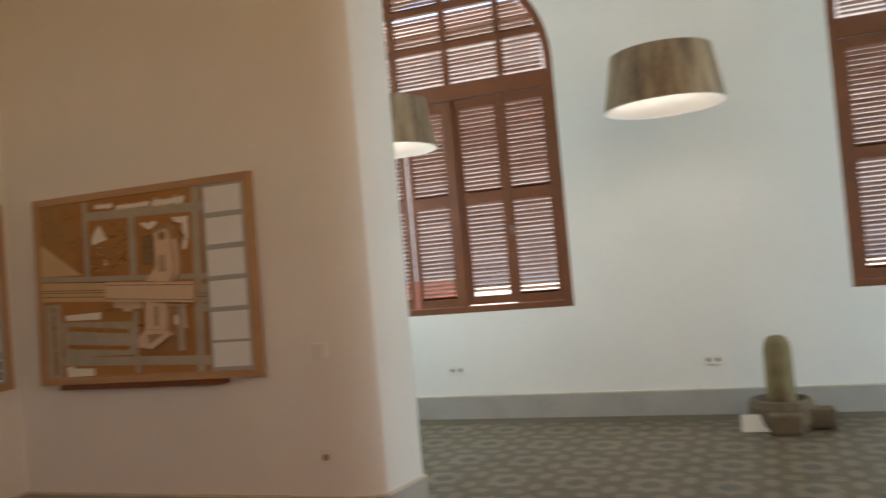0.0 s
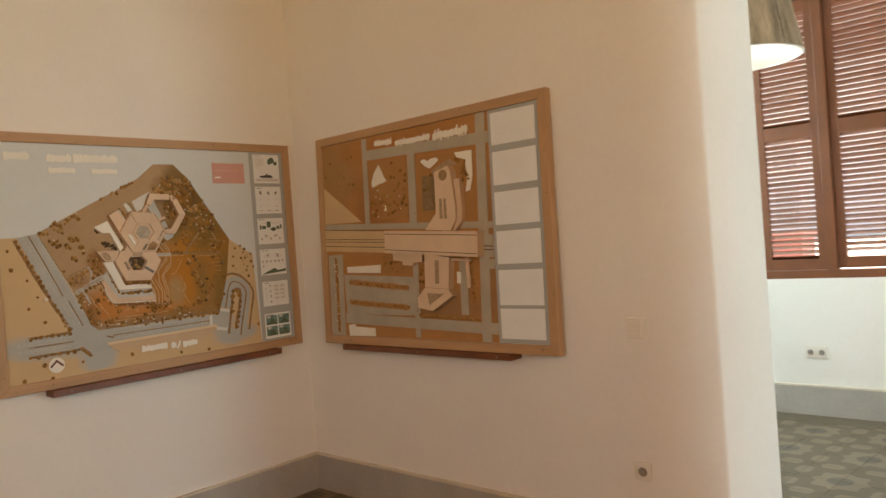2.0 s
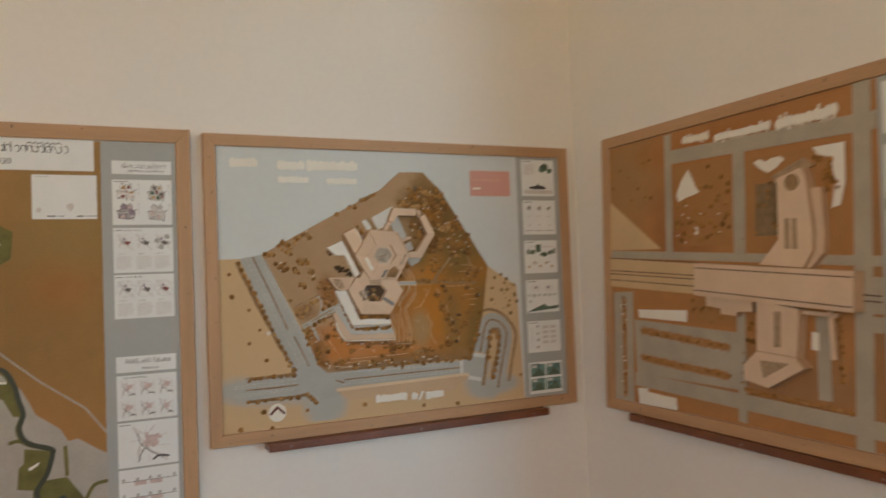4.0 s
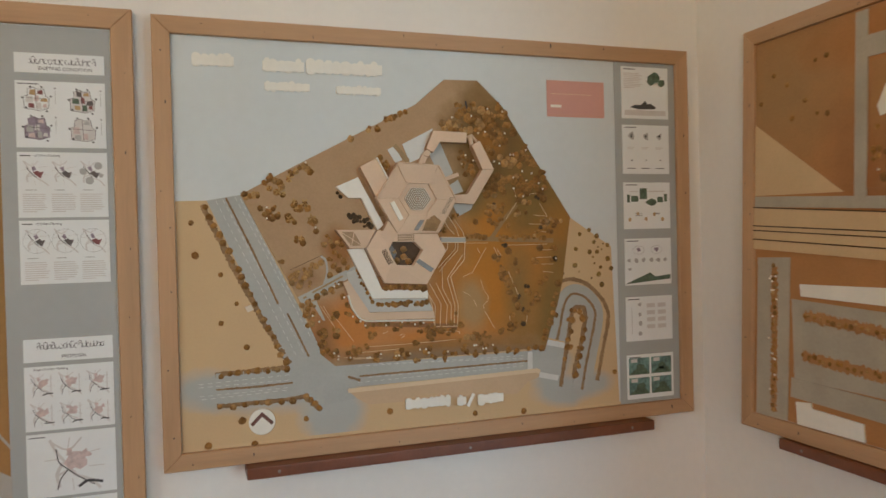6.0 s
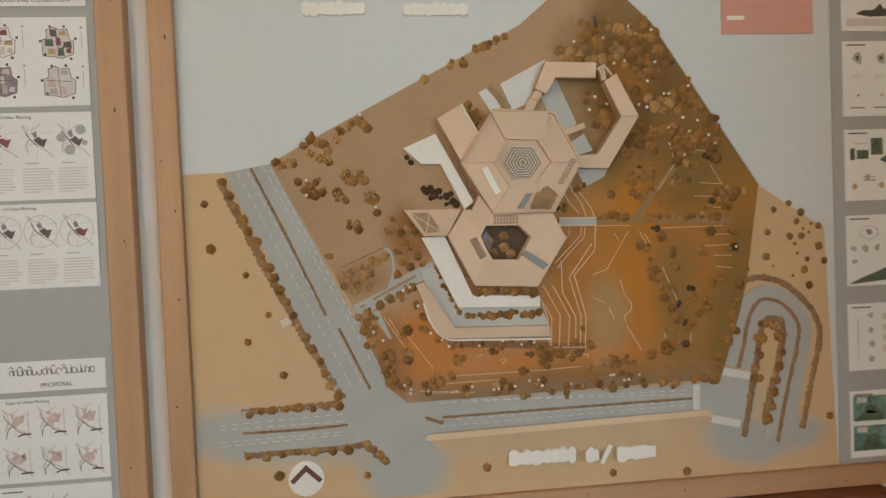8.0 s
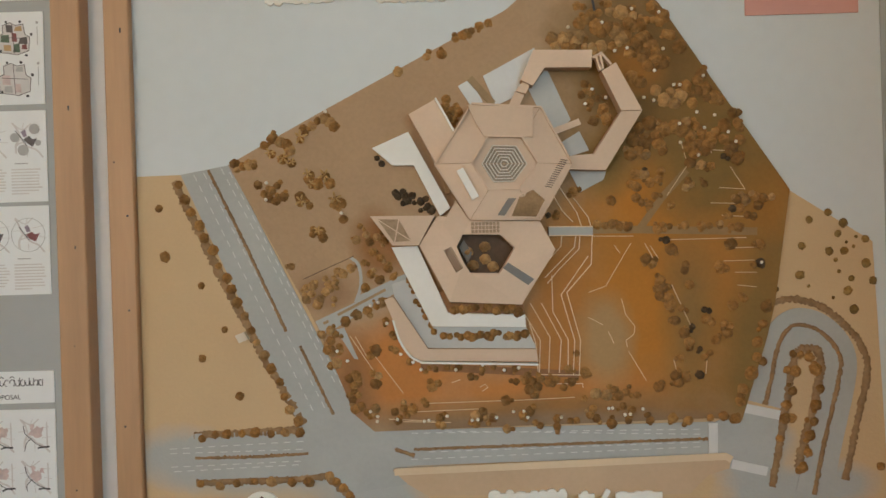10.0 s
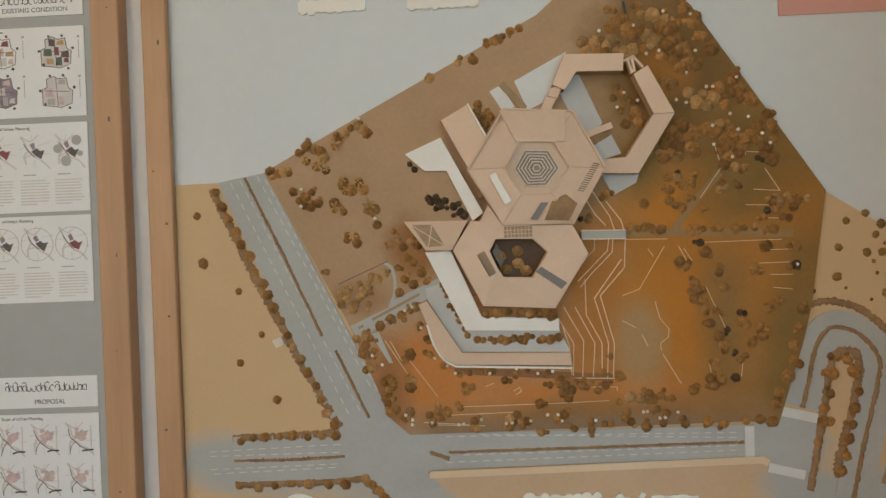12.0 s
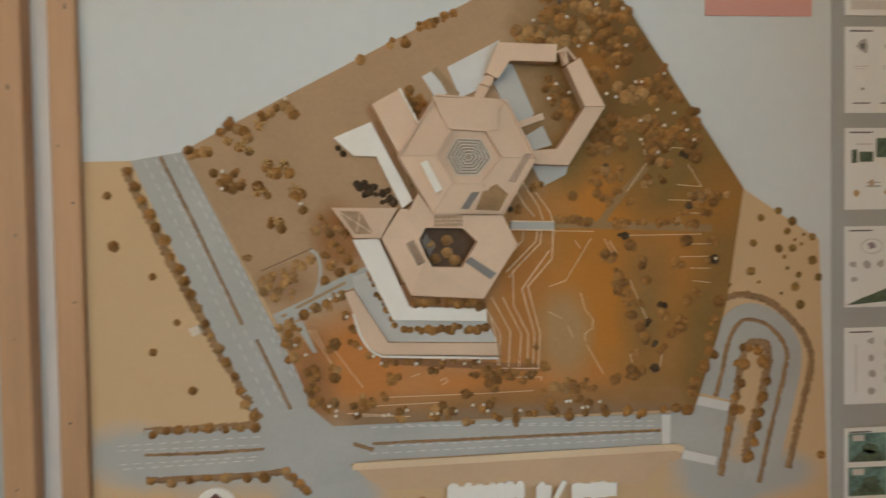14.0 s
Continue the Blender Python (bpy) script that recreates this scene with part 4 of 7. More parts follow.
strip("white_retaining_wall", smooth_line([(0.479, 0.418), (0.489, 0.384), (0.506, 0.357), (0.526, 0.345)]) + [(0.723, 0.336)], 0.0035, G2, 0.0495, WHITE_CARD, b)
block(b, "north_wing", [(0.516, 0.763), (0.562, 0.788), (0.593, 0.727), (0.558, 0.683)], G2, 0.066, 0.0)
strip("wing_screen", [(0.562, 0.788), (0.594, 0.727)], 0.003, G2, 0.073, WHITE_CARD, b)
strip("wing_gutter", [(0.546, 0.779), (0.562, 0.742), (0.579, 0.631)], 0.008, G2, 0.052, GREY_PATH, b)
block(b, "hexagon_arm", [(0.728, 0.866), (0.827, 0.863), (0.825, 0.834), (0.747, 0.836), (0.726, 0.806), (0.706, 0.816)], G2, 0.062)
block(b, "hexagon_arm", [(0.842, 0.827), (0.866, 0.841), (0.908, 0.760), (0.873, 0.760)], G2, 0.062)
block(b, "hexagon_arm", [(0.873, 0.759), (0.908, 0.759), (0.844, 0.661), (0.783, 0.664), (0.778, 0.686), (0.825, 0.689)], G2, 0.062)
block(b, "arm_link", [(0.709, 0.814), (0.722, 0.809), (0.714, 0.794), (0.697, 0.799)], G2, 0.055)
block(b, "arm_link", [(0.697, 0.800), (0.713, 0.794), (0.704, 0.776), (0.686, 0.777)], G2, 0.050)
for q in ([(0.827, 0.850), (0.842, 0.857), (0.858, 0.838)], [(0.840, 0.855), (0.844, 0.831)], [(0.833, 0.851), (0.840, 0.829)]):
    strip("link_beam", q, 0.004, 0.052, 0.063, KRAFT, b)

hex_out = [(0.622, 0.776), (0.736, 0.767), (0.786, 0.672), (0.731, 0.581), (0.614, 0.584), (0.558, 0.678)]
hex_in = [(0.646, 0.721), (0.703, 0.718), (0.728, 0.674), (0.695, 0.633), (0.646, 0.633), (0.619, 0.677)]
main = ring_roof(b, hex_out, hex_in, G2, 0.074, 0.080, "main_hall")
part("skylight_well", prism(bmesh.new(), hex_in, 0.07, 0.0735), KRAFT, main, "card well round the skylight")
cx, cy = sum(p[0] for p in hex_in) / 6, sum(p[1] for p in hex_in) / 6


def shrunk(k):
    return [(cx + (x - cx) * k, cy - 0.001 + (y - cy) * k) for x, y in hex_in]


SKY_BASE = mat("brown_skylight_card", (0.27, 0.215, 0.15), 0.5, 0.12, 15, 90, 0.03)
part("skylight", prism(bmesh.new(), shrunk(0.70), 0.0735, 0.0762), SKY_BASE, main, "grey stepped skylight")
for i, k in enumerate((0.68, 0.57, 0.46, 0.35, 0.24, 0.12)):
    bm = bmesh.new()
    ribbon(bm, shrunk(k) + shrunk(k)[:1], 0.0013, 0.0762, 0.0776 + i * 0.0006)
    part("skylight_bar", bm, SKY_BAR, main)
for q in shrunk(0.7):
    bm = bmesh.new()
    ribbon(bm, [q, (cx, cy - 0.001)], 0.0009, 0.0762, 0.0772)
    part("skylight_rib", bm, KRAFT_SHADED, main)
bm = bmesh.new()
ribbon(bm, hex_in + hex_in[:1], 0.003, 0.078, 0.0835)
part("skylight_curb", bm, KRAFT, main)
for i in (0, 1, 5):
    strip("eaves_wall", [hex_out[i], hex_out[(i + 1) % 6]], 0.003, 0.06, 0.079, KRAFT, b)
for i in (2, 3, 4):
    strip("eaves_wall", [hex_out[i], hex_out[(i + 1) % 6]], 0.002, 0.06, 0.0765, KRAFT, b)
part("roof_plate", prism(bmesh.new(), [(0.614, 0.773), (0.723, 0.766), (0.721, 0.717), (0.639, 0.721)], 0.079, 0.0832), KRAFT, main, "raised roof plate")
part("roof_box", prism(bmesh.new(), [(0.593, 0.665), (0.604, 0.670), (0.629, 0.622), (0.618, 0.616)], 0.072, 0.084), WHITE_CARD, main)
part("roof_slot", prism(bmesh.new(), [(0.684, 0.627), (0.696, 0.625), (0.671, 0.589), (0.659, 0.590)], 0.07, 0.0782), GLAZE, main, "grey roof strip")
part("roof_court", prism(bmesh.new(), [(0.696, 0.620), (0.719, 0.630), (0.738, 0.613), (0.723, 0.586), (0.682, 0.588)], 0.07, 0.0784), HEDGE_BR, main, "brown sunken roof court")
strip("roof_frame", [(0.696, 0.622), (0.719, 0.632), (0.740, 0.613), (0.724, 0.584), (0.680, 0.586), (0.696, 0.622)], 0.0025, 0.078, 0.0805, KRAFT, b)
lv0, lv1 = [(0.744, 0.633), (0.773, 0.680)]
for i in range(14):
    c = Vector(lv0).lerp(Vector(lv1), (i + 0.5) / 14)
    ribbon_bm = bmesh.new()
    ribbon(ribbon_bm, [(c.x - 0.0055, c.y + 0.0012), (c.x + 0.0055, c.y - 0.0012)], 0.0010, 0.072, 0.0772)
    part("louvre", ribbon_bm, DARK_VOID, main)
# lower ring with its court
low_out = [(0.560, 0.592), (0.669, 0.580), (0.730, 0.579), (0.755, 0.530), (0.696, 0.440), (0.576, 0.448), (0.528, 0.544)]
low_in = [(0.601, 0.560), (0.664, 0.558), (0.687, 0.535), (0.661, 0.493), (0.612, 0.495), (0.601, 0.513), (0.590, 0.540)]
lower = part("lower_hall", prism(bmesh.new(), low_out, G2, 0.040), KRAFT_SHADED, b)
for i in range(7):
    j = (i + 1) % 7
    bm = bmesh.new()
    prism(bm, [low_out[i], low_out[j], low_in[j], low_in[i]], 0.040, 0.0665 + (0.0 if i % 2 else 0.0006))
    part("roof_panel", bm, KRAFT, lower)
part("court_floor", prism(bmesh.new(), low_in, 0.0401, 0.042), DARK_VOID, lower, "dark court floor")
block(b, "link_hall", [(0.590, 0.617), (0.614, 0.583), (0.592, 0.544), (0.568, 0.577)], G2, 0.068)
block(b, "west_wing", [(0.447, 0.595), (0.555, 0.593), (0.527, 0.544), (0.483, 0.545)], G2, 0.0655)
part("truss_panel", prism(bmesh.new(), [(0.458, 0.590), (0.495, 0.589), (0.516, 0.551), (0.485, 0.550)], 0.06, 0.0662), ROCK, lower, "brown truss opening")
for q in ([(0.458, 0.590), (0.495, 0.589), (0.516, 0.551), (0.485, 0.550), (0.458, 0.590)], [(0.458, 0.590), (0.516, 0.551)], [(0.495, 0.589), (0.487, 0.550)]):
    strip("truss_bar", q, 0.0016, 0.0655, 0.068, KRAFT, b)
g0, g1 = [(0.615, 0.580), (0.663, 0.561)]
for i in range(9):
    x = g0[0] + (g1[0] - g0[0]) * i / 8
    strip("pergola_bar", [(x, g0[1]), (x, g1[1])], 0.0012, 0.0676, 0.0686, KRAFT, b)
for i in range(4):
    y = g0[1] + (g1[1] - g0[1]) * i / 3
    strip("pergola_bar", [(g0[0], y), (g1[0], y)], 0.0012, 0.0676, 0.0684, KRAFT, b)
part("pergola_bed", prism(bmesh.new(), [g0, (g1[0], g0[1]), g1, (g0[0], g1[1])], 0.06, 0.0676), ROCK, lower, "brown bed under the pergola")
part("roof_slot", prism(bmesh.new(), [(0.675, 0.511), (0.666, 0.502), (0.708, 0.472), (0.718, 0.482)], 0.06, 0.0678), GLAZE, lower, "grey roof strip")
part("louvre_bed", prism(bmesh.new(), [(0.569, 0.534), (0.581, 0.540), (0.600, 0.504), (0.588, 0.497)], 0.06, 0.0676), DARK_VOID, lower, "dark louvred slot")
s0, s1 = [(0.571, 0.534), (0.590, 0.500)]
for k in range(4):
    strip("louvre", [(s0[0] + k * 0.0028, s0[1] + k * 0.0015), (s1[0] + k * 0.0028, s1[1] + k * 0.0015)], 0.0012, 0.0676, 0.0688, KRAFT, b)
for x, y in [(0.639, 0.538), (0.639, 0.517), (0.618, 0.507), (0.652, 0.504), (0.609, 0.530)]:
    o = new("felt_ball", LUMPS["B"][0])
    o.parent, o.location, o.scale = b, (x, y, 0.041), (0.92, 0.92, 1.3)
part("court_stair", prism(bmesh.new(), [(0.595, 0.538), (0.603, 0.551), (0.616, 0.528), (0.609, 0.511)], 0.042, 0.049), GLAZE, lower, "grey court stair")
# bridge to the park
strip("bridge_deck", [(0.748, 0.562), (0.823, 0.559)], 0.014, G2, 0.044, ROAD, b)
for y in (404, 418):
    strip("bridge_rail", [(0.748, 0.569), (0.823, 0.567)] if y == 404 else [(0.748, 0.554), (0.823, 0.552)], 0.0018, 0.044, 0.0465, LINE, b)
# small house in the west field
block(b, "small_house", [(0.208, 0.399), (0.224, 0.405), (0.230, 0.392), (0.215, 0.386)], G0, 0.041, 0, CREAM_TRIM, CREAM_TRIM)
sheet("white_ramp", [(0.712, 0.382), (0.706, 0.395), (0.718, 0.370), (0.721, 0.362)], G3, G3 + 0.002, WHITE_CARD, b)
RUST_BED = mat("rust_bed", (0.27, 0.135, 0.055), 0.9, 0.3, 40, 200, 0.3)
sheet("planting_bed", [(0.578, 0.445), (0.700, 0.438), (0.703, 0.424), (0.573, 0.429), (0.558, 0.465), (0.569, 0.467)], G2, 0.051, RUST_BED, b)
strip("planting_bed", [(0.523, 0.336), (0.794, 0.315)], 0.012, G2, 0.0375, RUST_BED, b)

# terraces and paths drawn in fine card strips
terr = [[(0.752, 0.635), (0.773, 0.596), (0.791, 0.576)], [(0.768, 0.639), (0.798, 0.592), (0.805, 0.569)], [(0.793, 0.617), (0.817, 0.584), (0.822, 0.565)],
        [(0.749, 0.555), (0.747, 0.534), (0.716, 0.478)], [(0.771, 0.554), (0.769, 0.535), (0.741, 0.506), (0.716, 0.473)], [(0.795, 0.552), (0.792, 0.533), (0.740, 0.482)], [(0.802, 0.551), (0.800, 0.530), (0.764, 0.495), (0.744, 0.472)],
        [(0.823, 0.551), (0.820, 0.503), (0.777, 0.456), (0.798, 0.374), (0.794, 0.314)], [(0.815, 0.517), (0.767, 0.452), (0.788, 0.374), (0.784, 0.314)], [(0.752, 0.486), (0.752, 0.424), (0.777, 0.375), (0.775, 0.318)], [(0.733, 0.439), (0.765, 0.375), (0.760, 0.319)],
        [(0.714, 0.439), (0.746, 0.380), (0.742, 0.319)], [(0.704, 0.420), (0.729, 0.376), (0.726, 0.320)], [(0.711, 0.406), (0.721, 0.372), (0.724, 0.320)], [(0.724, 0.317), (0.796, 0.314)]]
TERRACE = mat("pale_terrace_edge", (0.80, 0.61, 0.39), 0.7, 0.05, 30, 100, 0)
for q in terr:
    strip("terrace_step", q, 0.0014, G2, G2 + 0.0024, TERRACE, b)
fine = [[(0.889, 0.537), (0.844, 0.465)], [(0.844, 0.465), (0.815, 0.455)], [(0.870, 0.443), (0.877, 0.414), (0.892, 0.395), (0.890, 0.381), (0.876, 0.371), (0.878, 0.359)], [(0.880, 0.352), (0.909, 0.301)], [(0.813, 0.412), (0.837, 0.399)], [(0.846, 0.387), (0.855, 0.367)],
        [(0.913, 0.536), (0.930, 0.503)], [(0.922, 0.532), (0.935, 0.510)], [(0.957, 0.464), (0.988, 0.392)], [(0.951, 0.541), (1.087, 0.541)], [(0.823, 0.551), (0.894, 0.549)], [(0.980, 0.707), (0.990, 0.668), (0.953, 0.617)], [(1.063, 0.663), (1.087, 0.624), (1.043, 0.628)],
        [(1.028, 0.602), (1.093, 0.599)], [(1.046, 0.580), (1.088, 0.577)], [(1.063, 0.524), (1.105, 0.524)], [(1.048, 0.502), (1.099, 0.502)], [(1.066, 0.482), (1.103, 0.481)], [(1.070, 0.460), (1.102, 0.456)], [(1.031, 0.687), (1.031, 0.693), (1.073, 0.689)], [(0.861, 0.534), (0.870, 0.520)],
        [(0.525, 0.273), (0.699, 0.274), (0.785, 0.276)], [(0.505, 0.259), (0.621, 0.261)], [(0.446, 0.356), (0.492, 0.292)], [(0.404, 0.392), (0.445, 0.327)], [(0.413, 0.391), (0.431, 0.357)], [(0.623, 0.298), (0.633, 0.303), (0.637, 0.297), (0.627, 0.291)], [(0.575, 0.307), (0.590, 0.312)],
        [(0.466, 0.248), (0.544, 0.242)], [(0.752, 0.300), (0.800, 0.299), (0.800, 0.292)], [(0.490, 0.243), (0.572, 0.239)], [(1.014, 0.334), (1.011, 0.310)], [(0.957, 0.335), (0.961, 0.316)], [(1.068, 0.536), (1.065, 0.522)]]
for q in fine:
    strip("path_line", q, 0.0010, G2, G2 + 0.0010, LINE, b)

# model trees
for x, y in [(0.082, 0.620), (0.089, 0.537), (0.150, 0.486), (0.188, 0.409), (0.148, 0.360), (0.210, 0.295)] + [(0.108, 0.047), (0.194, 0.104), (0.224, 0.040), (0.359, 0.091), (0.591, 0.090), (0.844, 0.058), (0.999, 0.050), (1.310, 0.140)]:
    tree(b, x, y, G0, "A", 0.95)
for x, y in [(0.492, 0.631), (0.505, 0.628), (0.517, 0.630), (0.531, 0.622), (0.540, 0.623), (0.544, 0.610), (0.549, 0.602), (0.509, 0.621), (0.459, 0.695), (0.467, 0.686), (0.749, 0.589)]:
    tree(b, x, y, G2, "D", 0.75)
grove(b, [(0.486, 0.637), (0.510, 0.638), (0.559, 0.605), (0.551, 0.594), (0.495, 0.619)], 10, G2, "D", 0.7, 0.009)
grove(b, [(0.569, 0.792), (0.586, 0.799), (0.602, 0.771), (0.590, 0.748)], 9, G2, "A", 0.9, 0.009)
for p, q, n, s in (((0.504, 0.485), (0.545, 0.397), 9, 0.7), ((0.568, 0.389), (0.703, 0.385), 17, 0.85), ((0.580, 0.435), (0.695, 0.431), 12, 1.0)):
    tree_row(b, p, q, n, G2 + (0.0145 if n == 12 else 0.0015), "A", s, 0.004)
plant(b, G2, '', 1.0, [(0.215, 0.693), (0.228, 0.687), (0.238, 0.690), (0.247, 0.688), (0.267, 0.722), (0.282, 0.734), (0.294, 0.728), (0.305, 0.723), (0.312, 0.713), (0.337, 0.743), (0.349, 0.754), (0.359, 0.762), (0.371, 0.766), (0.380, 0.759), (0.386, 0.752), (0.499, 0.842), (0.548, 0.866), (0.575, 0.870), (0.599, 0.895), (0.612, 0.901), (0.627, 0.908), (0.641, 0.916), (0.656, 0.921)])
plant(b, G2, 'P', 1.0, [(0.277, 0.710), (0.300, 0.701), (0.313, 0.693), (0.329, 0.734), (0.341, 0.672), (0.368, 0.669), (0.345, 0.655), (0.328, 0.625), (0.388, 0.627), (0.355, 0.575)])
plant(b, G2, 'A', 1.0, [(0.254, 0.655), (0.264, 0.640), (0.277, 0.644), (0.287, 0.653), (0.273, 0.631), (0.298, 0.634), (0.285, 0.627), (0.357, 0.655), (0.378, 0.653), (0.342, 0.663), (0.341, 0.617), (0.325, 0.633), (0.384, 0.618), (0.396, 0.620), (0.363, 0.563), (0.345, 0.568), (0.398, 0.593)])
plant(b, G2, '', 0.85, [(0.427, 0.580), (0.436, 0.565), (0.420, 0.556), (0.442, 0.553), (0.455, 0.560), (0.469, 0.553), (0.465, 0.569), (0.432, 0.474), (0.457, 0.487), (0.472, 0.506), (0.481, 0.491), (0.447, 0.534), (0.431, 0.517), (0.460, 0.524), (0.443, 0.497)])
plant(b, G2, 'B', 0.9, [(0.307, 0.514), (0.330, 0.477), (0.342, 0.480), (0.369, 0.483), (0.382, 0.485), (0.374, 0.474), (0.340, 0.466), (0.354, 0.457), (0.378, 0.456), (0.349, 0.447), (0.394, 0.499), (0.409, 0.509), (0.385, 0.504), (0.364, 0.469), (0.331, 0.458)])
plant(b, G2, '', 1.0, [(0.397, 0.417), (0.416, 0.429), (0.435, 0.435), (0.450, 0.443), (0.460, 0.449), (0.356, 0.397), (0.371, 0.403), (0.379, 0.396), (0.370, 0.384), (0.365, 0.370), (0.374, 0.364), (0.379, 0.345), (0.385, 0.374), (0.402, 0.320), (0.412, 0.323), (0.408, 0.309), (0.401, 0.290), (0.415, 0.291), (0.410, 0.267), (0.420, 0.271), (0.429, 0.260), (0.443, 0.266), (0.447, 0.367), (0.437, 0.358), (0.450, 0.323), (0.445, 0.309)])
plant(b, G2, 'A', 0.85, [(0.466, 0.417), (0.477, 0.393), (0.481, 0.366), (0.504, 0.345), (0.538, 0.334), (0.549, 0.332), (0.568, 0.334), (0.588, 0.333), (0.629, 0.330), (0.648, 0.331), (0.667, 0.326), (0.686, 0.329), (0.704, 0.317)])
plant(b, G2, 'A', 1.0, [(0.541, 0.301), (0.552, 0.306), (0.699, 0.311), (0.713, 0.306), (0.728, 0.310), (0.723, 0.296), (0.708, 0.291), (0.717, 0.281), (0.686, 0.306), (0.743, 0.304), (0.753, 0.308), (0.776, 0.325), (0.780, 0.303), (0.768, 0.294), (0.804, 0.317), (0.791, 0.351), (0.667, 0.274), (0.526, 0.277), (0.609, 0.317)])
plant(b, G2, '', 1.0, [(0.477, 0.260), (0.492, 0.266), (0.497, 0.254), (0.508, 0.263), (0.482, 0.245), (0.554, 0.248), (0.558, 0.234), (0.616, 0.250), (0.627, 0.256), (0.632, 0.245), (0.615, 0.235), (0.645, 0.244), (0.668, 0.226), (0.697, 0.248), (0.725, 0.229), (0.709, 0.254), (0.754, 0.241), (0.754, 0.227), (0.787, 0.236), (0.811, 0.245), (0.821, 0.239), (0.816, 0.255), (0.802, 0.273), (0.822, 0.282), (0.840, 0.277)])
plant(b, G2, 'A', 1.0, [(0.855, 0.287), (0.860, 0.276), (0.874, 0.282), (0.848, 0.230), (0.868, 0.258), (0.882, 0.252), (0.893, 0.276), (0.876, 0.233), (0.914, 0.232), (0.930, 0.289), (0.959, 0.308), (0.964, 0.297), (0.977, 0.305), (0.969, 0.336), (1.011, 0.339), (0.952, 0.236), (0.979, 0.230), (1.017, 0.234), (1.040, 0.237), (1.059, 0.232)])
plant(b, G2, 'D', 0.85, [(1.001, 0.308), (1.003, 0.352), (0.990, 0.391), (1.012, 0.419), (0.949, 0.541), (1.110, 0.497), (1.065, 0.591), (1.059, 0.678), (0.916, 0.661)])
plant(b, G2, 'A', 1.05, [(0.958, 0.525), (0.915, 0.509), (0.925, 0.501), (0.939, 0.472), (0.942, 0.459), (0.980, 0.488), (0.988, 0.463), (0.937, 0.446), (0.930, 0.457), (0.954, 0.430), (0.950, 0.441), (0.962, 0.402), (0.973, 0.423), (0.976, 0.382), (0.984, 0.364), (1.015, 0.404), (1.024, 0.398), (1.046, 0.394), (1.051, 0.379), (1.031, 0.366), (1.056, 0.390), (1.050, 0.488), (1.040, 0.494), (1.099, 0.494), (1.081, 0.436), (1.062, 0.426), (1.111, 0.529), (1.060, 0.531)])
plant(b, G2, 'A', 1.3, [(1.118, 0.421), (1.112, 0.392), (1.102, 0.362), (1.100, 0.335), (1.089, 0.308), (1.075, 0.280), (1.069, 0.261)])
plant(b, G2, 'A', 0.9, [(0.832, 0.569), (0.846, 0.568), (0.857, 0.571), (0.870, 0.567), (0.884, 0.565), (0.945, 0.566), (0.956, 0.564), (0.982, 0.565), (1.010, 0.563), (1.025, 0.563), (1.043, 0.561), (1.062, 0.560), (1.075, 0.559), (0.935, 0.560), (0.762, 0.586), (0.793, 0.628), (0.803, 0.632), (0.857, 0.611), (0.900, 0.614), (0.910, 0.606), (0.923, 0.602), (0.960, 0.600), (0.933, 0.617)])
plant(b, G2, '', 1.0, [(0.990, 0.640), (0.986, 0.629), (1.018, 0.635), (0.901, 0.654), (0.914, 0.654), (0.891, 0.638), (0.902, 0.633), (0.924, 0.641), (0.939, 0.645), (0.944, 0.658), (0.996, 0.671), (1.014, 0.668), (1.029, 0.665), (1.059, 0.579), (1.078, 0.592), (1.087, 0.606), (1.090, 0.579), (1.105, 0.610), (1.116, 0.608), (1.109, 0.596), (1.133, 0.609), (1.073, 0.607), (1.043, 0.566)])
plant(b, G2, '', 1.35, [(0.909, 0.732), (0.928, 0.741), (0.947, 0.730), (0.938, 0.720), (0.913, 0.708), (0.922, 0.714), (0.908, 0.698), (0.917, 0.688), (0.941, 0.707), (0.899, 0.714), (0.893, 0.689), (0.970, 0.734), (0.990, 0.741), (1.007, 0.735), (0.984, 0.728), (0.996, 0.717), (1.016, 0.723), (1.008, 0.704), (1.031, 0.712), (1.024, 0.703), (0.997, 0.699), (1.001, 0.688), (1.020, 0.693)])
plant(b, G2, 'A', 1.3, [(1.040, 0.722), (1.055, 0.735), (1.053, 0.711), (1.067, 0.696), (1.081, 0.709), (1.062, 0.686), (1.076, 0.677), (1.070, 0.754), (1.078, 0.737), (1.047, 0.777), (1.038, 0.784), (1.014, 0.794), (1.025, 0.798), (1.028, 0.783), (1.001, 0.774), (1.010, 0.812), (1.019, 0.822), (0.991, 0.803)])
plant(b, G2, 'B', 1.35, [(0.940, 0.797), (0.965, 0.794), (0.978, 0.786), (0.953, 0.781), (0.972, 0.776), (0.885, 0.931), (0.865, 0.934), (0.902, 0.927), (0.873, 0.898), (0.783, 0.890), (0.793, 0.893), (0.803, 0.886), (0.812, 0.892), (0.764, 0.891), (0.768, 0.879), (0.834, 0.873), (0.847, 0.873), (0.883, 0.888)])
plant(b, G2, 'A', 1.3, [(0.822, 0.922), (0.812, 0.916), (0.833, 0.926), (0.841, 0.911), (0.850, 0.900), (0.860, 0.906), (0.898, 0.913), (0.916, 0.909), (0.893, 0.894), (0.788, 0.878), (0.802, 0.872), (0.910, 0.879), (0.917, 0.886), (0.924, 0.873), (0.934, 0.873), (0.938, 0.866), (0.923, 0.862), (0.918, 0.854), (0.942, 0.849), (0.952, 0.844), (0.927, 0.840), (0.896, 0.863), (0.949, 0.915), (0.967, 0.891), (0.981, 0.871), (0.912, 0.813), (0.898, 0.823), (0.936, 0.940), (0.955, 0.925)])
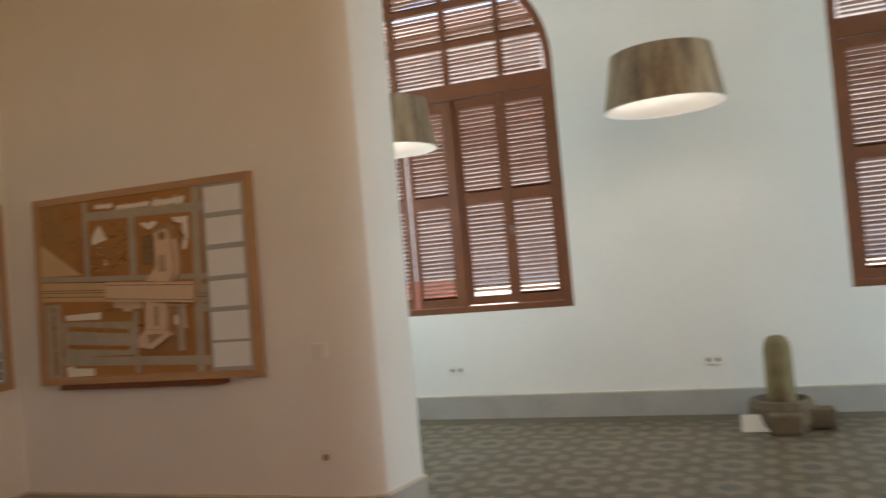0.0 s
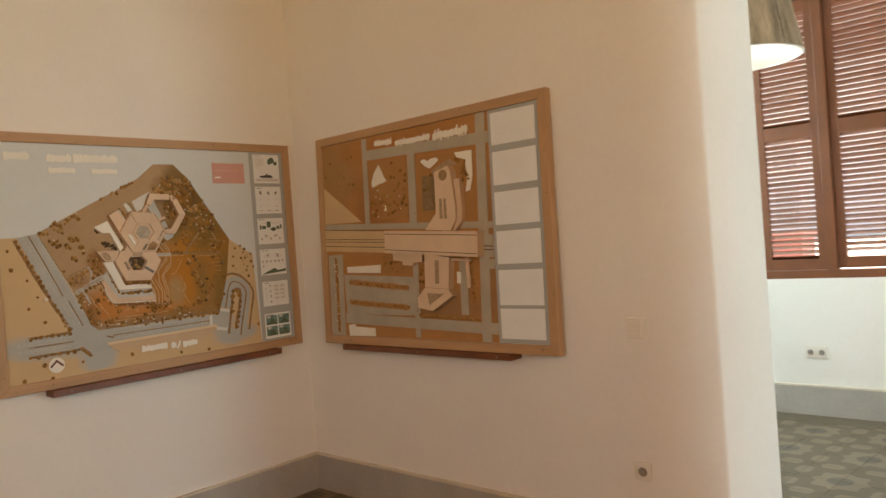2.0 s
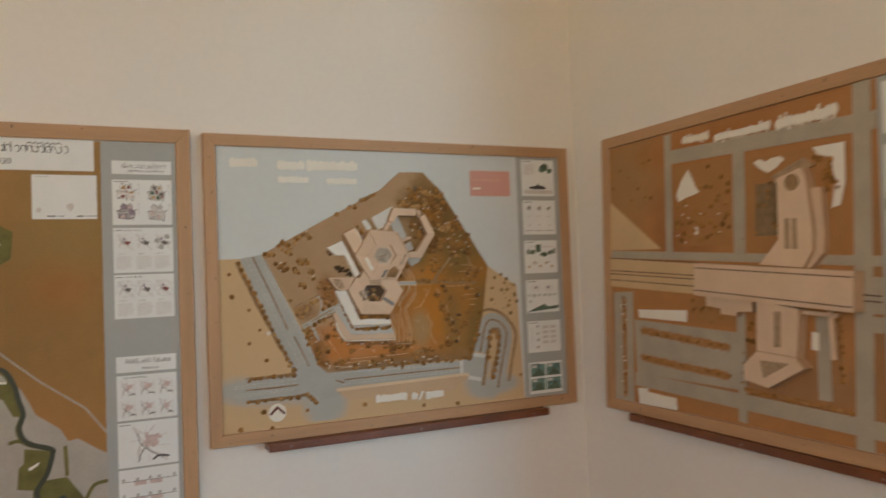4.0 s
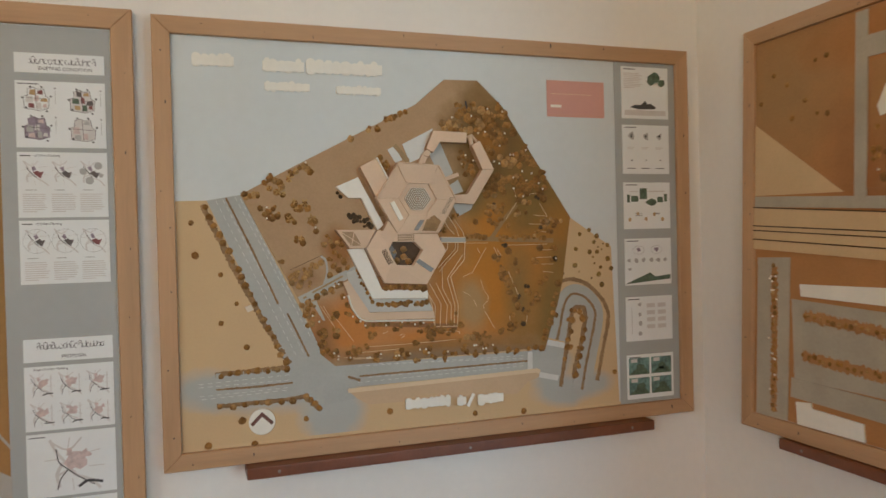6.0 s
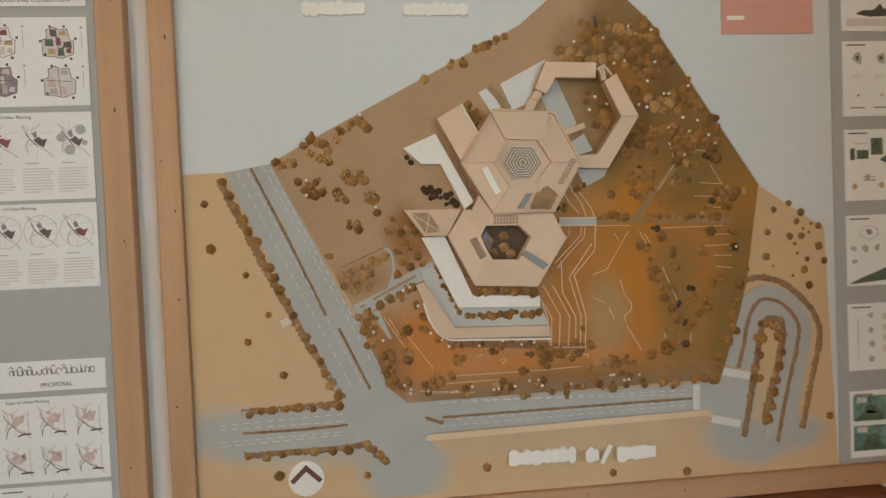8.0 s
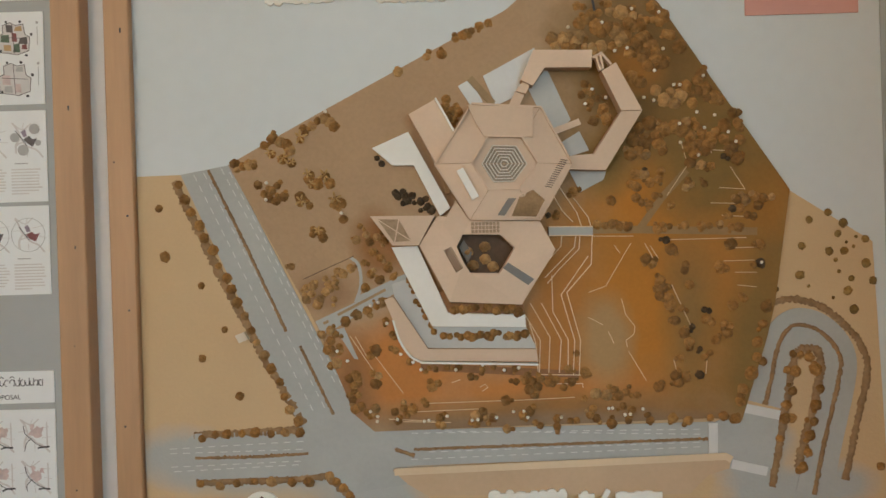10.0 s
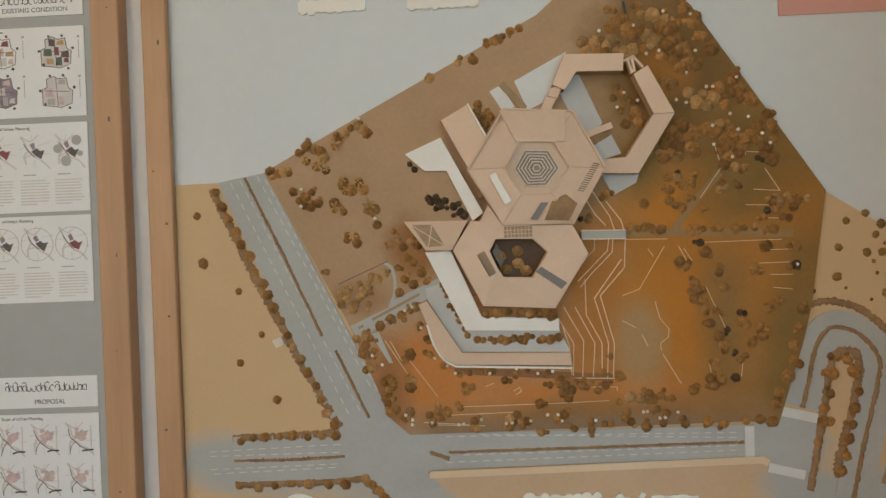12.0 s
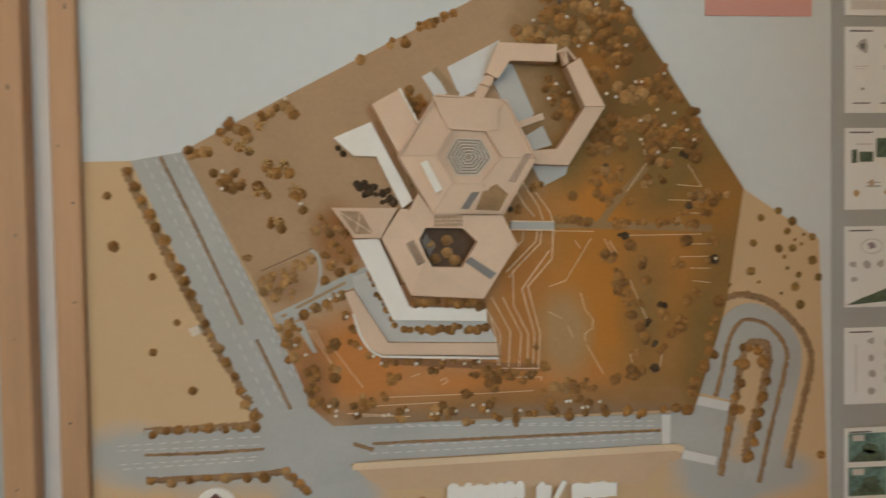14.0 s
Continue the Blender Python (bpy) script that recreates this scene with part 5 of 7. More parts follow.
plant(b, G2, 'A', 1.0, [(0.818, 0.812), (0.828, 0.798), (0.812, 0.794), (0.841, 0.787), (0.826, 0.778), (0.844, 0.764), (0.853, 0.753), (0.859, 0.743), (0.849, 0.770), (0.832, 0.747), (0.865, 0.824)])
plant(b, G2, 'A', 1.05, [(0.809, 0.946), (0.833, 0.930), (0.860, 0.948), (0.839, 0.904), (0.875, 0.908), (0.897, 0.935), (0.907, 0.906), (0.923, 0.892), (0.940, 0.937), (0.866, 0.876), (0.898, 0.869), (0.820, 0.889), (0.930, 0.870), (0.960, 0.893)])
plant(b, G0, 'O', 0.85, [(1.198, 0.569), (1.231, 0.580), (1.257, 0.561), (1.184, 0.524), (1.179, 0.474), (1.268, 0.465), (1.261, 0.444), (1.271, 0.412), (1.294, 0.492), (1.294, 0.532), (1.247, 0.543), (1.257, 0.513), (1.231, 0.513), (1.305, 0.461)])
plant(b, G0, 'O', 0.42, [(1.236, 0.433), (1.247, 0.478), (1.261, 0.528), (1.139, 0.450), (1.194, 0.454), (1.273, 0.520), (1.242, 0.498), (1.278, 0.537)])
plant(b, G1, 'A', 1.15, [(1.175, 0.337), (1.165, 0.309), (1.159, 0.275), (1.149, 0.251), (1.145, 0.227), (1.137, 0.194), (1.202, 0.312), (1.207, 0.278), (1.200, 0.250), (1.195, 0.221), (1.189, 0.197), (1.184, 0.169), (1.174, 0.144), (1.191, 0.332)])
bead_row(b, G2, [(0.374, 0.776), (0.270, 0.658), (0.269, 0.629), (0.396, 0.603), (0.382, 0.368), (0.399, 0.351), (0.436, 0.264), (0.448, 0.255), (0.447, 0.247), (0.468, 0.413), (0.490, 0.360), (0.511, 0.346), (0.524, 0.333), (0.583, 0.330), (0.629, 0.337), (0.665, 0.328), (0.690, 0.331), (0.608, 0.244), (0.618, 0.244), (0.650, 0.247), (0.679, 0.256), (0.697, 0.256), (0.703, 0.246), (0.760, 0.245), (0.841, 0.257), (0.848, 0.257), (0.869, 0.245), (0.878, 0.246), (0.900, 0.254), (0.481, 0.249), (0.527, 0.245), (0.535, 0.245), (0.566, 0.252)])
bead_row(b, G2, [(0.791, 0.908), (0.849, 0.914), (0.900, 0.936), (0.945, 0.928), (0.869, 0.865), (0.890, 0.869), (0.951, 0.866), (0.936, 0.830), (0.967, 0.804), (0.978, 0.804), (0.916, 0.784), (0.933, 0.779), (0.816, 0.776), (0.851, 0.786), (0.829, 0.801), (1.006, 0.757), (1.036, 0.751), (0.975, 0.738), (1.018, 0.730), (0.976, 0.706), (1.007, 0.684), (1.071, 0.705), (1.059, 0.722), (1.019, 0.819), (1.109, 0.498), (0.441, 0.444), (0.454, 0.449)])
strip("black_stick", [(0.8335, 0.956), (0.837, 0.935)], 0.0035, G2 + 0.004, G2 + 0.0075, HOLE, b)

part("ground_edge", boxed(0.0445, 0.0365, 0.0281, 1.3295, 0.0475, G0 - 0.0003), TAN, b)
# titles, compass, panel of sheets
for k, (p, q) in enumerate((((0.094, 1.018), (0.198, 1.056)), ((0.270, 1.011), (0.379, 1.052)), ((0.384, 1.012), (0.593, 1.055)), ((0.274, 0.962), (0.392, 0.992)), ((0.464, 0.960), (0.588, 0.989)))):
    script_bar("title_word", p[0], p[1], q[0], q[1], 0.028, b, k)
for k, (p, q) in enumerate((((0.632, 0.088), (0.766, 0.124)), ((0.786, 0.084), (0.813, 0.119)), ((0.849, 0.082), (0.929, 0.119)))):
    script_bar("title_word", p[0], p[1], q[0], q[1], G2 + 0.0041, b, 20 + k)
strip("title_stroke", [(0.818, 0.083), (0.837, 0.118)], 0.009, G2 + 0.0041, G2 + 0.008, WHITE_CARD, b)
strip("bank_lip", [(0.473, 0.158), (1.040, 0.168), (1.050, 0.162)], 0.012, G2 + 0.004, G2 + 0.0048, LIP, b)
cxy = (0.244, 0.096)
bm = bmesh.new()
lathe(bm, [(0.001, G0 + 0.004), (0.033, G0 + 0.004), (0.034, G0 + 0.003), (0.034, G0)], 40)
for v in bm.verts:
    v.co.x, v.co.y = v.co.x + cxy[0], v.co.y + cxy[1]
disc = part("compass_disc", bm, WHITE_CARD, b, "white north-arrow disc")
bm = bmesh.new()
ribbon(bm, [(cxy[0] - 0.027, cxy[1] - 0.006), (cxy[0], cxy[1] + 0.02), (cxy[0] + 0.027, cxy[1] - 0.006)], 0.009, G0 + 0.004, G0 + 0.0055)
CHEVRON = mat("dark_brown_card", (0.14, 0.06, 0.045), 0.7, 0.1, 20, 80, 0)
part("arrow", bm, CHEVRON, disc, "dark brown arrow")
pk = [(1.098, 1.031), (1.293, 1.045), (1.294, 0.926), (1.097, 0.922)]
x0, x1 = pk[0][0], pk[1][0]
y0, y1 = pk[3][1], pk[0][1]
pink = part("pink_panel", boxed(x0, y0, 0.0282, x1, y1, 0.0305, bevel=0.0006), PINK, b, "salmon pink legend panel")
bm = bmesh.new()
box(bm, x0 + 0.012, y0 + 0.028, 0.0305, x0 + 0.048, y0 + 0.036, 0.0309)
part("white_bar", bm, WHITE_CARD, pink)
bm = bmesh.new()
for i in range(7):
    xx = x0 + 0.014 + i * 0.02
    box(bm, xx, y0 + 0.068, 0.0305, xx + 0.015, y0 + 0.0695, 0.0308)
part("fine_print", bm, LINE, pink)


# ---- sheets pinned on the boards ----
PAPER = mat("sheet_paper", (0.775, 0.80, 0.785), 0.6, 0.04, 8, 60, 0.02)
INK = mat("dark_ink", (0.06, 0.06, 0.06), 0.7, 0.1, 30, 90, 0)
DARK_INK = mat("charcoal_ink", (0.12, 0.105, 0.10), 0.7, 0.3, 60, 120, 0)
GREY_INK = mat("grey_ink", (0.42, 0.42, 0.40), 0.7, 0.1, 30, 90, 0)
PALE_INK = mat("pale_ink", (0.62, 0.60, 0.57), 0.7, 0.08, 30, 90, 0)
PINK_INK = mat("dusty_pink_ink", (0.62, 0.50, 0.47), 0.7, 0.25, 60, 150, 0)
MAROON_INK = mat("maroon_ink", (0.22, 0.08, 0.075), 0.7, 0.25, 60, 150, 0)
GREEN_INK = mat("dark_green_print", (0.10, 0.15, 0.10), 0.6, 0.6, 60, 150, 0)
TEAL_INK = mat("teal_photo_print", (0.16, 0.28, 0.25), 0.5, 0.7, 45, 120, 0)
OCHRE_INK = mat("ochre_print", (0.48, 0.33, 0.16), 0.7, 0.3, 50, 120, 0)
VIOLET_INK = mat("violet_grey_print", (0.30, 0.25, 0.30), 0.7, 0.35, 60, 120, 0)
SR = random.Random(33)


def marks(name, parent, material, items, z):
    """Flat printed marks: rectangles (x0, y0, x1, y1) or outlines."""
    whole = name in ("text_print", "faint_print") and len(items) > 4
    bm = bmesh.new() if whole else None
    for it in items:
        if isinstance(it[0], (int, float)):
            x0, y0, x1, y1 = it
            it = [(x0, y0), (x1, y0), (x1, y1), (x0, y1)]
        if whole:
            prism(bm, it, z, z + 0.0003)
        else:
            part(name, prism(bmesh.new(), it, z, z + 0.0003), material, parent)
    return part(name, bm, material, parent) if whole else None


def blot(cx, cy, r, n=9, rough=0.35, sx=1.0):
    return [(cx + sx * r * (1 + SR.uniform(-rough, rough)) * math.cos(6.283 * i / n), cy + r * (1 + SR.uniform(-rough, rough)) * math.sin(6.283 * i / n)) for i in range(n)]


def text_rows(x0, x1, y1, n, pitch, h=0.0012):
    return [(x0, y1 - i * pitch - h, x0 + (x1 - x0) * (SR.uniform(0.82, 1.0) if i < n - 1 else 0.55), y1 - i * pitch) for i in range(n)]


def lettering(parent, text, x, y, size, z, material, name="lettering"):
    cu = bpy.data.curves.new(name, "FONT")
    cu.body, cu.size, cu.extrude, cu.align_x = text, size, 0.0002, "CENTER"
    cu.materials.append(material)
    o = new(name, cu)
    o.parent, o.location = parent, (x, y, z)
    return o


def script_line(parent, x0, x1, y, h, z, seed, material=None, name="script_print"):
    """A line of unreadable looped script as thin printed hooks."""
    rng = random.Random(seed)
    bm = bmesh.new()
    x = x0
    while x < x1:
        r = h * rng.uniform(0.17, 0.25)
        a0 = rng.uniform(0, 6.28)
        wire(bm, [(x + r + r * math.cos(a0 + 0.7 * k), y + h * 0.42 + r * 1.5 * math.sin(a0 + 0.7 * k)) for k in range(7)], h * 0.075, z)
        if rng.random() < 0.6:
            wire(bm, [(x + 2 * r, y + h * 0.1), (x + 2 * r, y + h * rng.uniform(0.7, 1.0))], h * 0.075, z + 0.00005)
        if rng.random() < 0.3:
            wire(bm, [(x, y + h * 0.95), (x + r, y + h * 1.1), (x + 2 * r, y + h * 0.92)], h * 0.08, z + 0.0001)
        x += 2.35 * r
    return part(name, bm, material or INK, parent)


def paper(parent, x0, y0, x1, y1, z=0.0295, label="", name="info_sheet"):
    return part(name, boxed(x0, y0, z - 0.001, x1, y1, z + 0.0016), PAPER, parent, label)


def wire(bm, pts, w, z):
    ribbon(bm, pts, w, z, z + 0.0003)


def city_diagram(s, cx, cy, r, z, kind, seed):
    """A small plan: pale avenues that meet at the core, a dark or coloured district, thin side streets."""
    rng = random.Random(seed)

    def at(pts, j=0.05):
        return [(cx + (u + rng.uniform(-j, j)) * r, cy + (v + rng.uniform(-j, j)) * r) for u, v in pts]

    bm = bmesh.new()
    for k, (pts, w) in enumerate((([(-0.75, 0.95), (-0.5, 0.55), (-0.3, 0.1), (0.1, -0.35), (0.55, -0.6), (0.95, -1.0)], 0.10), ([(-0.3, 0.1), (-0.55, -0.3), (-0.5, -0.75)], 0.12), ([(-0.75, 0.95), (-0.2, 0.6), (0.3, 0.95)], 0.06), ([(-0.55, -0.3), (-0.15, -0.2), (0.1, -0.35)], 0.08))):
        ribbon(bm, smooth_line(at(pts), 3), r * w, z, z + 0.0003 + 0.00005 * k)
    for k, pts in enumerate(([(0.25, 0.4), (0.95, 0.5)], [(0.5, -0.1), (1.0, -0.15)], [(0.0, -0.5), (0.05, -0.95)], [(-0.2, 0.5), (-0.05, 1.0)], [(-0.9, 0.2), (-0.4, 0.3)])):
        ribbon(bm, at(pts), r * 0.03, z, z + 0.00028 - 0.00002 * k)
    part("street_print", bm, PALE_INK, s)
    if kind == "dark":
        marks("district_print", s, DARK_INK if seed % 3 else MAROON_INK, [at([(-0.12, 0.02), (0.1, -0.22), (0.42, -0.42), (0.66, 0.1), (0.38, 0.04), (0.2, 0.2)], 0.03)], z + 0.0005)
        marks("district_print", s, VIOLET_INK, [at([(-0.22, 0.42), (0.02, 0.58), (0.14, 0.24), (-0.06, 0.1)], 0.04)], z + 0.0006)
        bm = bmesh.new()
        ribbon(bm, smooth_line(at([(-0.55, 0.5), (-0.32, 0.12), (0.08, -0.32)]), 3), r * 0.045, z + 0.0006, z + 0.0009)
        part("rail_print", bm, INK, s)
    else:
        marks("district_print", s, PINK_INK, [blot(cx + 0.12 * r, cy + 0.12 * r, r * 0.34, 11, 0.5), blot(cx + 0.45 * r, cy + 0.35 * r, r * 0.16, 8, 0.6), blot(cx - 0.1 * r, cy + 0.5 * r, r * 0.14, 8, 0.6)], z + 0.0005)
        bm = bmesh.new()
        ribbon(bm, smooth_line(at([(-0.6, 0.6), (-0.45, 0.1), (-0.15, -0.15), (0.2, -0.5), (0.75, -0.75)]), 3), r * 0.04, z + 0.0007, z + 0.0010)
        ribbon(bm, smooth_line(at([(-0.15, -0.15), (-0.45, -0.5), (-0.5, -0.9)]), 3), r * 0.04, z + 0.0007, z + 0.00105)
        ribbon(bm, smooth_line(at([(0.2, -0.78), (0.5, -0.68), (0.95, -0.72)]), 3), r * 0.10, z + 0.0007, z + 0.0011)
        part("river_print", bm, INK, s)


# ---- map board ----
p = board_p
MAP_BROWN = spotted("sprayed_map_ground", (0.36, 0.205, 0.068), [((1.25, 0.85), (0.35, 0.4), (0.31, 0.18, 0.058), 0.7), ((1.45, 1.2), (0.2, 0.3), (0.33, 0.215, 0.075), 0.7), ((1.30, 0.45), (0.3, 0.2), (0.39, 0.20, 0.065), 0.7), ((1.42, 0.95), (0.12, 0.1), (0.36, 0.175, 0.05), 0.8)])
MAP_GREY = mat("map_town_grey", (0.43, 0.40, 0.345), 0.8, 0.12, 16, 140, 0.1)
MAP_GREEN = mat("map_park_green", (0.16, 0.15, 0.045), 0.85, 0.25, 25, 160, 0.15)
MAP_RIVER = mat("map_river_dark", (0.045, 0.055, 0.035), 0.5, 0.2, 20, 90, 0.05)
MAP_LAKE = mat("map_lake_teal", (0.03, 0.06, 0.055), 0.4, 0.25, 12, 90, 0.05)
sheet("map_ground", [(0.053, 0.053), (1.5455, 0.053), (1.5455, PH - 0.053), (0.053, PH - 0.053)], 0.0283, 0.0300, MAP_BROWN, p)
sheet("town_area", [(0.3, 0.70)] + [(1.175, 0.735), (1.196, 0.733), (1.203, 0.694), (1.250, 0.670), (1.291, 0.626), (1.313, 0.583), (1.332, 0.540), (1.404, 0.484), (1.428, 0.440), (1.456, 0.446), (1.529, 0.395), (1.548, 0.383)] + [(1.545, 0.054), (0.3, 0.054)], 0.0300, 0.0315, MAP_GREY, p)
for q in ([(1.208, 0.657), (1.264, 0.652), (1.278, 0.610), (1.289, 0.537), (1.268, 0.540), (1.239, 0.598), (1.207, 0.614)], [(1.298, 0.431), (1.374, 0.415), (1.356, 0.335), (1.325, 0.291), (1.276, 0.302), (1.281, 0.369), (1.296, 0.384)], [(1.341, 0.320), (1.422, 0.322), (1.473, 0.245), (1.450, 0.224), (1.339, 0.249)], [(1.188, 1.236), (1.220, 1.236), (1.221, 1.178), (1.277, 1.147), (1.270, 1.058), (1.224, 1.028), (1.183, 1.053)]):
    sheet("park_area", q, 0.0300, 0.0325, MAP_GREEN, p)
sheet("town_area", [(1.186, 1.171), (1.227, 1.167), (1.218, 1.059), (1.191, 1.107)], 0.0300, 0.0332, MAP_GREY, p)
sheet("lake", [(1.295, 0.224), (1.361, 0.245), (1.413, 0.265), (1.441, 0.216), (1.485, 0.194)] + [(1.40, 0.10), (1.15, 0.10)], 0.0300, 0.0330, MAP_LAKE, p)
river = smooth_line([(0.6, 0.60), (0.95, 0.66)] + [(1.174, 0.677), (1.201, 0.702), (1.244, 0.691), (1.271, 0.644), (1.284, 0.593), (1.297, 0.544), (1.285, 0.497), (1.308, 0.450), (1.374, 0.422), (1.380, 0.404), (1.363, 0.341), (1.333, 0.290), (1.339, 0.249)], 5)
strip("river", river, 0.016, 0.0300, 0.0330, MAP_RIVER, p)
strip("river_bank", [(x - 0.009, y - 0.004) for x, y in river], 0.006, 0.0300, 0.0328, MAP_GREEN, p)
for q in ([(1.418, 0.426), (1.420, 0.377), (1.422, 0.326)], [(1.472, 0.228), (1.503, 0.282), (1.546, 0.292)], [(1.253, 0.454), (1.280, 0.459), (1.305, 0.447)]):
    strip("stream", smooth_line(q), 0.012, 0.0300, 0.0322, MAP_GREEN, p)
strip("map_road", [(0.75, 0.80)] + [(1.177, 0.803), (1.245, 0.738), (1.350, 0.644), (1.481, 0.545), (1.550, 0.450)], 0.006, 0.0300, 0.0312, MAP_GREY, p)
ring = [(1.03 + 0.03 * math.cos(a * 0.3), 0.93 + 0.03 * math.sin(a * 0.3)) for a in range(22)]
strip("canal_ring", ring, 0.008, 0.0300, 0.0325, MAP_RIVER, p)
for q in ([(1.227, 0.657), (1.251, 0.655), (1.251, 0.648), (1.227, 0.650)], [(1.309, 0.367), (1.341, 0.383), (1.337, 0.373), (1.314, 0.357)], [(1.216, 1.105), (1.239, 1.108), (1.239, 1.101), (1.216, 1.098)]):
    sheet("white_landmark", q, 0.0300, 0.0345, WHITE_CARD, p)
tx, ty = (1.525, 1.354)
title = paper(p, 0.75, ty, tx, ty + 0.125, 0.031, "white title card", "title_card")
script_line(title, tx - 0.60, tx - 0.265, ty + 0.057, 0.036, 0.0327, 3)
script_line(title, tx - 0.238, tx - 0.085, ty + 0.057, 0.034, 0.0327, 5)
lettering(title, "DEVELOPMENT IN 2030", tx - 0.395, ty + 0.019, 0.028, 0.0328, INK)
q0, q1 = [(1.334, 1.189), (1.532, 1.340)]
s = paper(p, q0[0], q0[1], q1[0], q1[1], 0.031)
marks("text_print", s, GREY_INK, text_rows(q0[0] + 0.01, q0[0] + 0.085, q1[1] - 0.006, 1, 0.005, 0.002), 0.0327)
marks("figure_print", s, PALE_INK, [blot(q0[0] + 0.02, q0[1] + 0.03, 0.008), blot(q0[0] + 0.115, q0[1] + 0.04, 0.012)], 0.0327)
marks("figure_print", s, INK, [(q0[0] + 0.045, q0[1] + 0.008, q0[0] + 0.07, q0[1] + 0.012), (q0[0] + 0.075, q0[1] + 0.009, q0[0] + 0.095, q0[1] + 0.011), (q0[0] + 0.135, q0[1] + 0.008, q0[0] + 0.155, q0[1] + 0.012), (q0[0] + 0.16, q0[1] + 0.009, q0[0] + 0.2, q0[1] + 0.011)], 0.0327)

part("grey_strip", boxed(1.546, 0.053, 0.0283, 1.789, PH - 0.053, 0.0305), STRIP_GREY, p, "grey strip that carries the sheets")
ZS = 0.0315
SX0, SX1 = 1.580, 1.776


def strip_card(y0, y1, text):
    c = paper(p, SX0, y0, SX1, y1, ZS, "white heading card", "heading_card")
    script_line(c, SX0 + 0.03, SX1 - 0.025, y1 - 0.027, 0.017, ZS + 0.0017, len(text))
    lettering(c, text, (SX0 + SX1) / 2 + 0.012, y0 + 0.007, 0.0115, ZS + 0.0018, INK)


strip_card(1.347, 1.394, "EXISTING CONDITION")
strip_card(0.653, 0.708, "PROPOSAL")
# land use sheet
s = paper(p, SX0, 1.168, SX1, 1.327, ZS)
marks("text_print", s, INK, [(SX0 + 0.006, 1.319, SX0 + 0.05, 1.321)], ZS + 0.0017)
for i, (a, c) in enumerate(((0.045, 0.115), (0.145, 0.112), (0.045, 0.045), (0.145, 0.042))):
    x, y = SX0 + a, 1.168 + c
    outline = [(x + u * 0.001, y + v * 0.001) for u, v in ((-26, -22), (-27, 6), (-18, 10), (-19, 24), (-6, 29), (4, 24), (17, 26), (20, 8), (28, 3), (26, -20), (6, -27), (-8, -24))]
    marks("plan_print", s, (PAPER, PALE_INK, VIOLET_INK, PALE_INK)[i], [outline], ZS + 0.0017)
    inks = ((OCHRE_INK, PINK_INK, PALE_INK, MAROON_INK), (OCHRE_INK, DARK_INK, MAROON_INK, GREEN_INK), (GREY_INK, PINK_INK, VIOLET_INK, PALE_INK), (PALE_INK, PINK_INK, GREY_INK, PALE_INK))[i]
    for k, (u, v, w, h) in enumerate(((-14, 12, 13, 12), (3, 13, 12, 10), (-22, -6, 15, 14), (-4, -2, 10, 12), (10, -6, 14, 10), (-18, -20, 14, 10), (0, -20, 11, 13), (14, -18, 9, 9))):
        jx, jy = SR.uniform(-2, 2), SR.uniform(-2, 2)
        marks("plan_print", s, inks[(k * 3 + i) % 4], [[(x + (u + jx) * 0.001, y + (v + jy) * 0.001), (x + (u + w) * 0.001, y + (v + jy - 1) * 0.001), (x + (u + w - 1) * 0.001, y + (v + h) * 0.001), (x + (u + 1) * 0.001, y + (v + h + jx) * 0.001)]], ZS + 0.0020)
    bm = bmesh.new()
    wire(bm, outline + outline[:1], 0.0011, ZS + 0.0021)
    wire(bm, [(x - 0.022, y + 0.004), (x + 0.022, y + 0.001)], 0.001, ZS + 0.00215)
    wire(bm, [(x - 0.002, y + 0.026), (x + 0.001, y - 0.024)], 0.001, ZS + 0.0022)
    part("outline_print", bm, DARK_INK, s)
    marks("pin_print", s, INK, [blot(x + dx, y + dy, 0.0026, 6, 0.2) for dx, dy in ((-0.03, 0.004), (-0.012, 0.03), (0.012, 0.03), (0.031, 0.008), (0.022, -0.028), (-0.022, -0.02))], ZS + 0.0028)
    marks("text_print", s, GREY_INK, [(x + 0.0405, y - 0.01, x + 0.0415, y + 0.022), (x + 0.039, y + 0.026, x + 0.043, y + 0.030)], ZS + 0.0017)
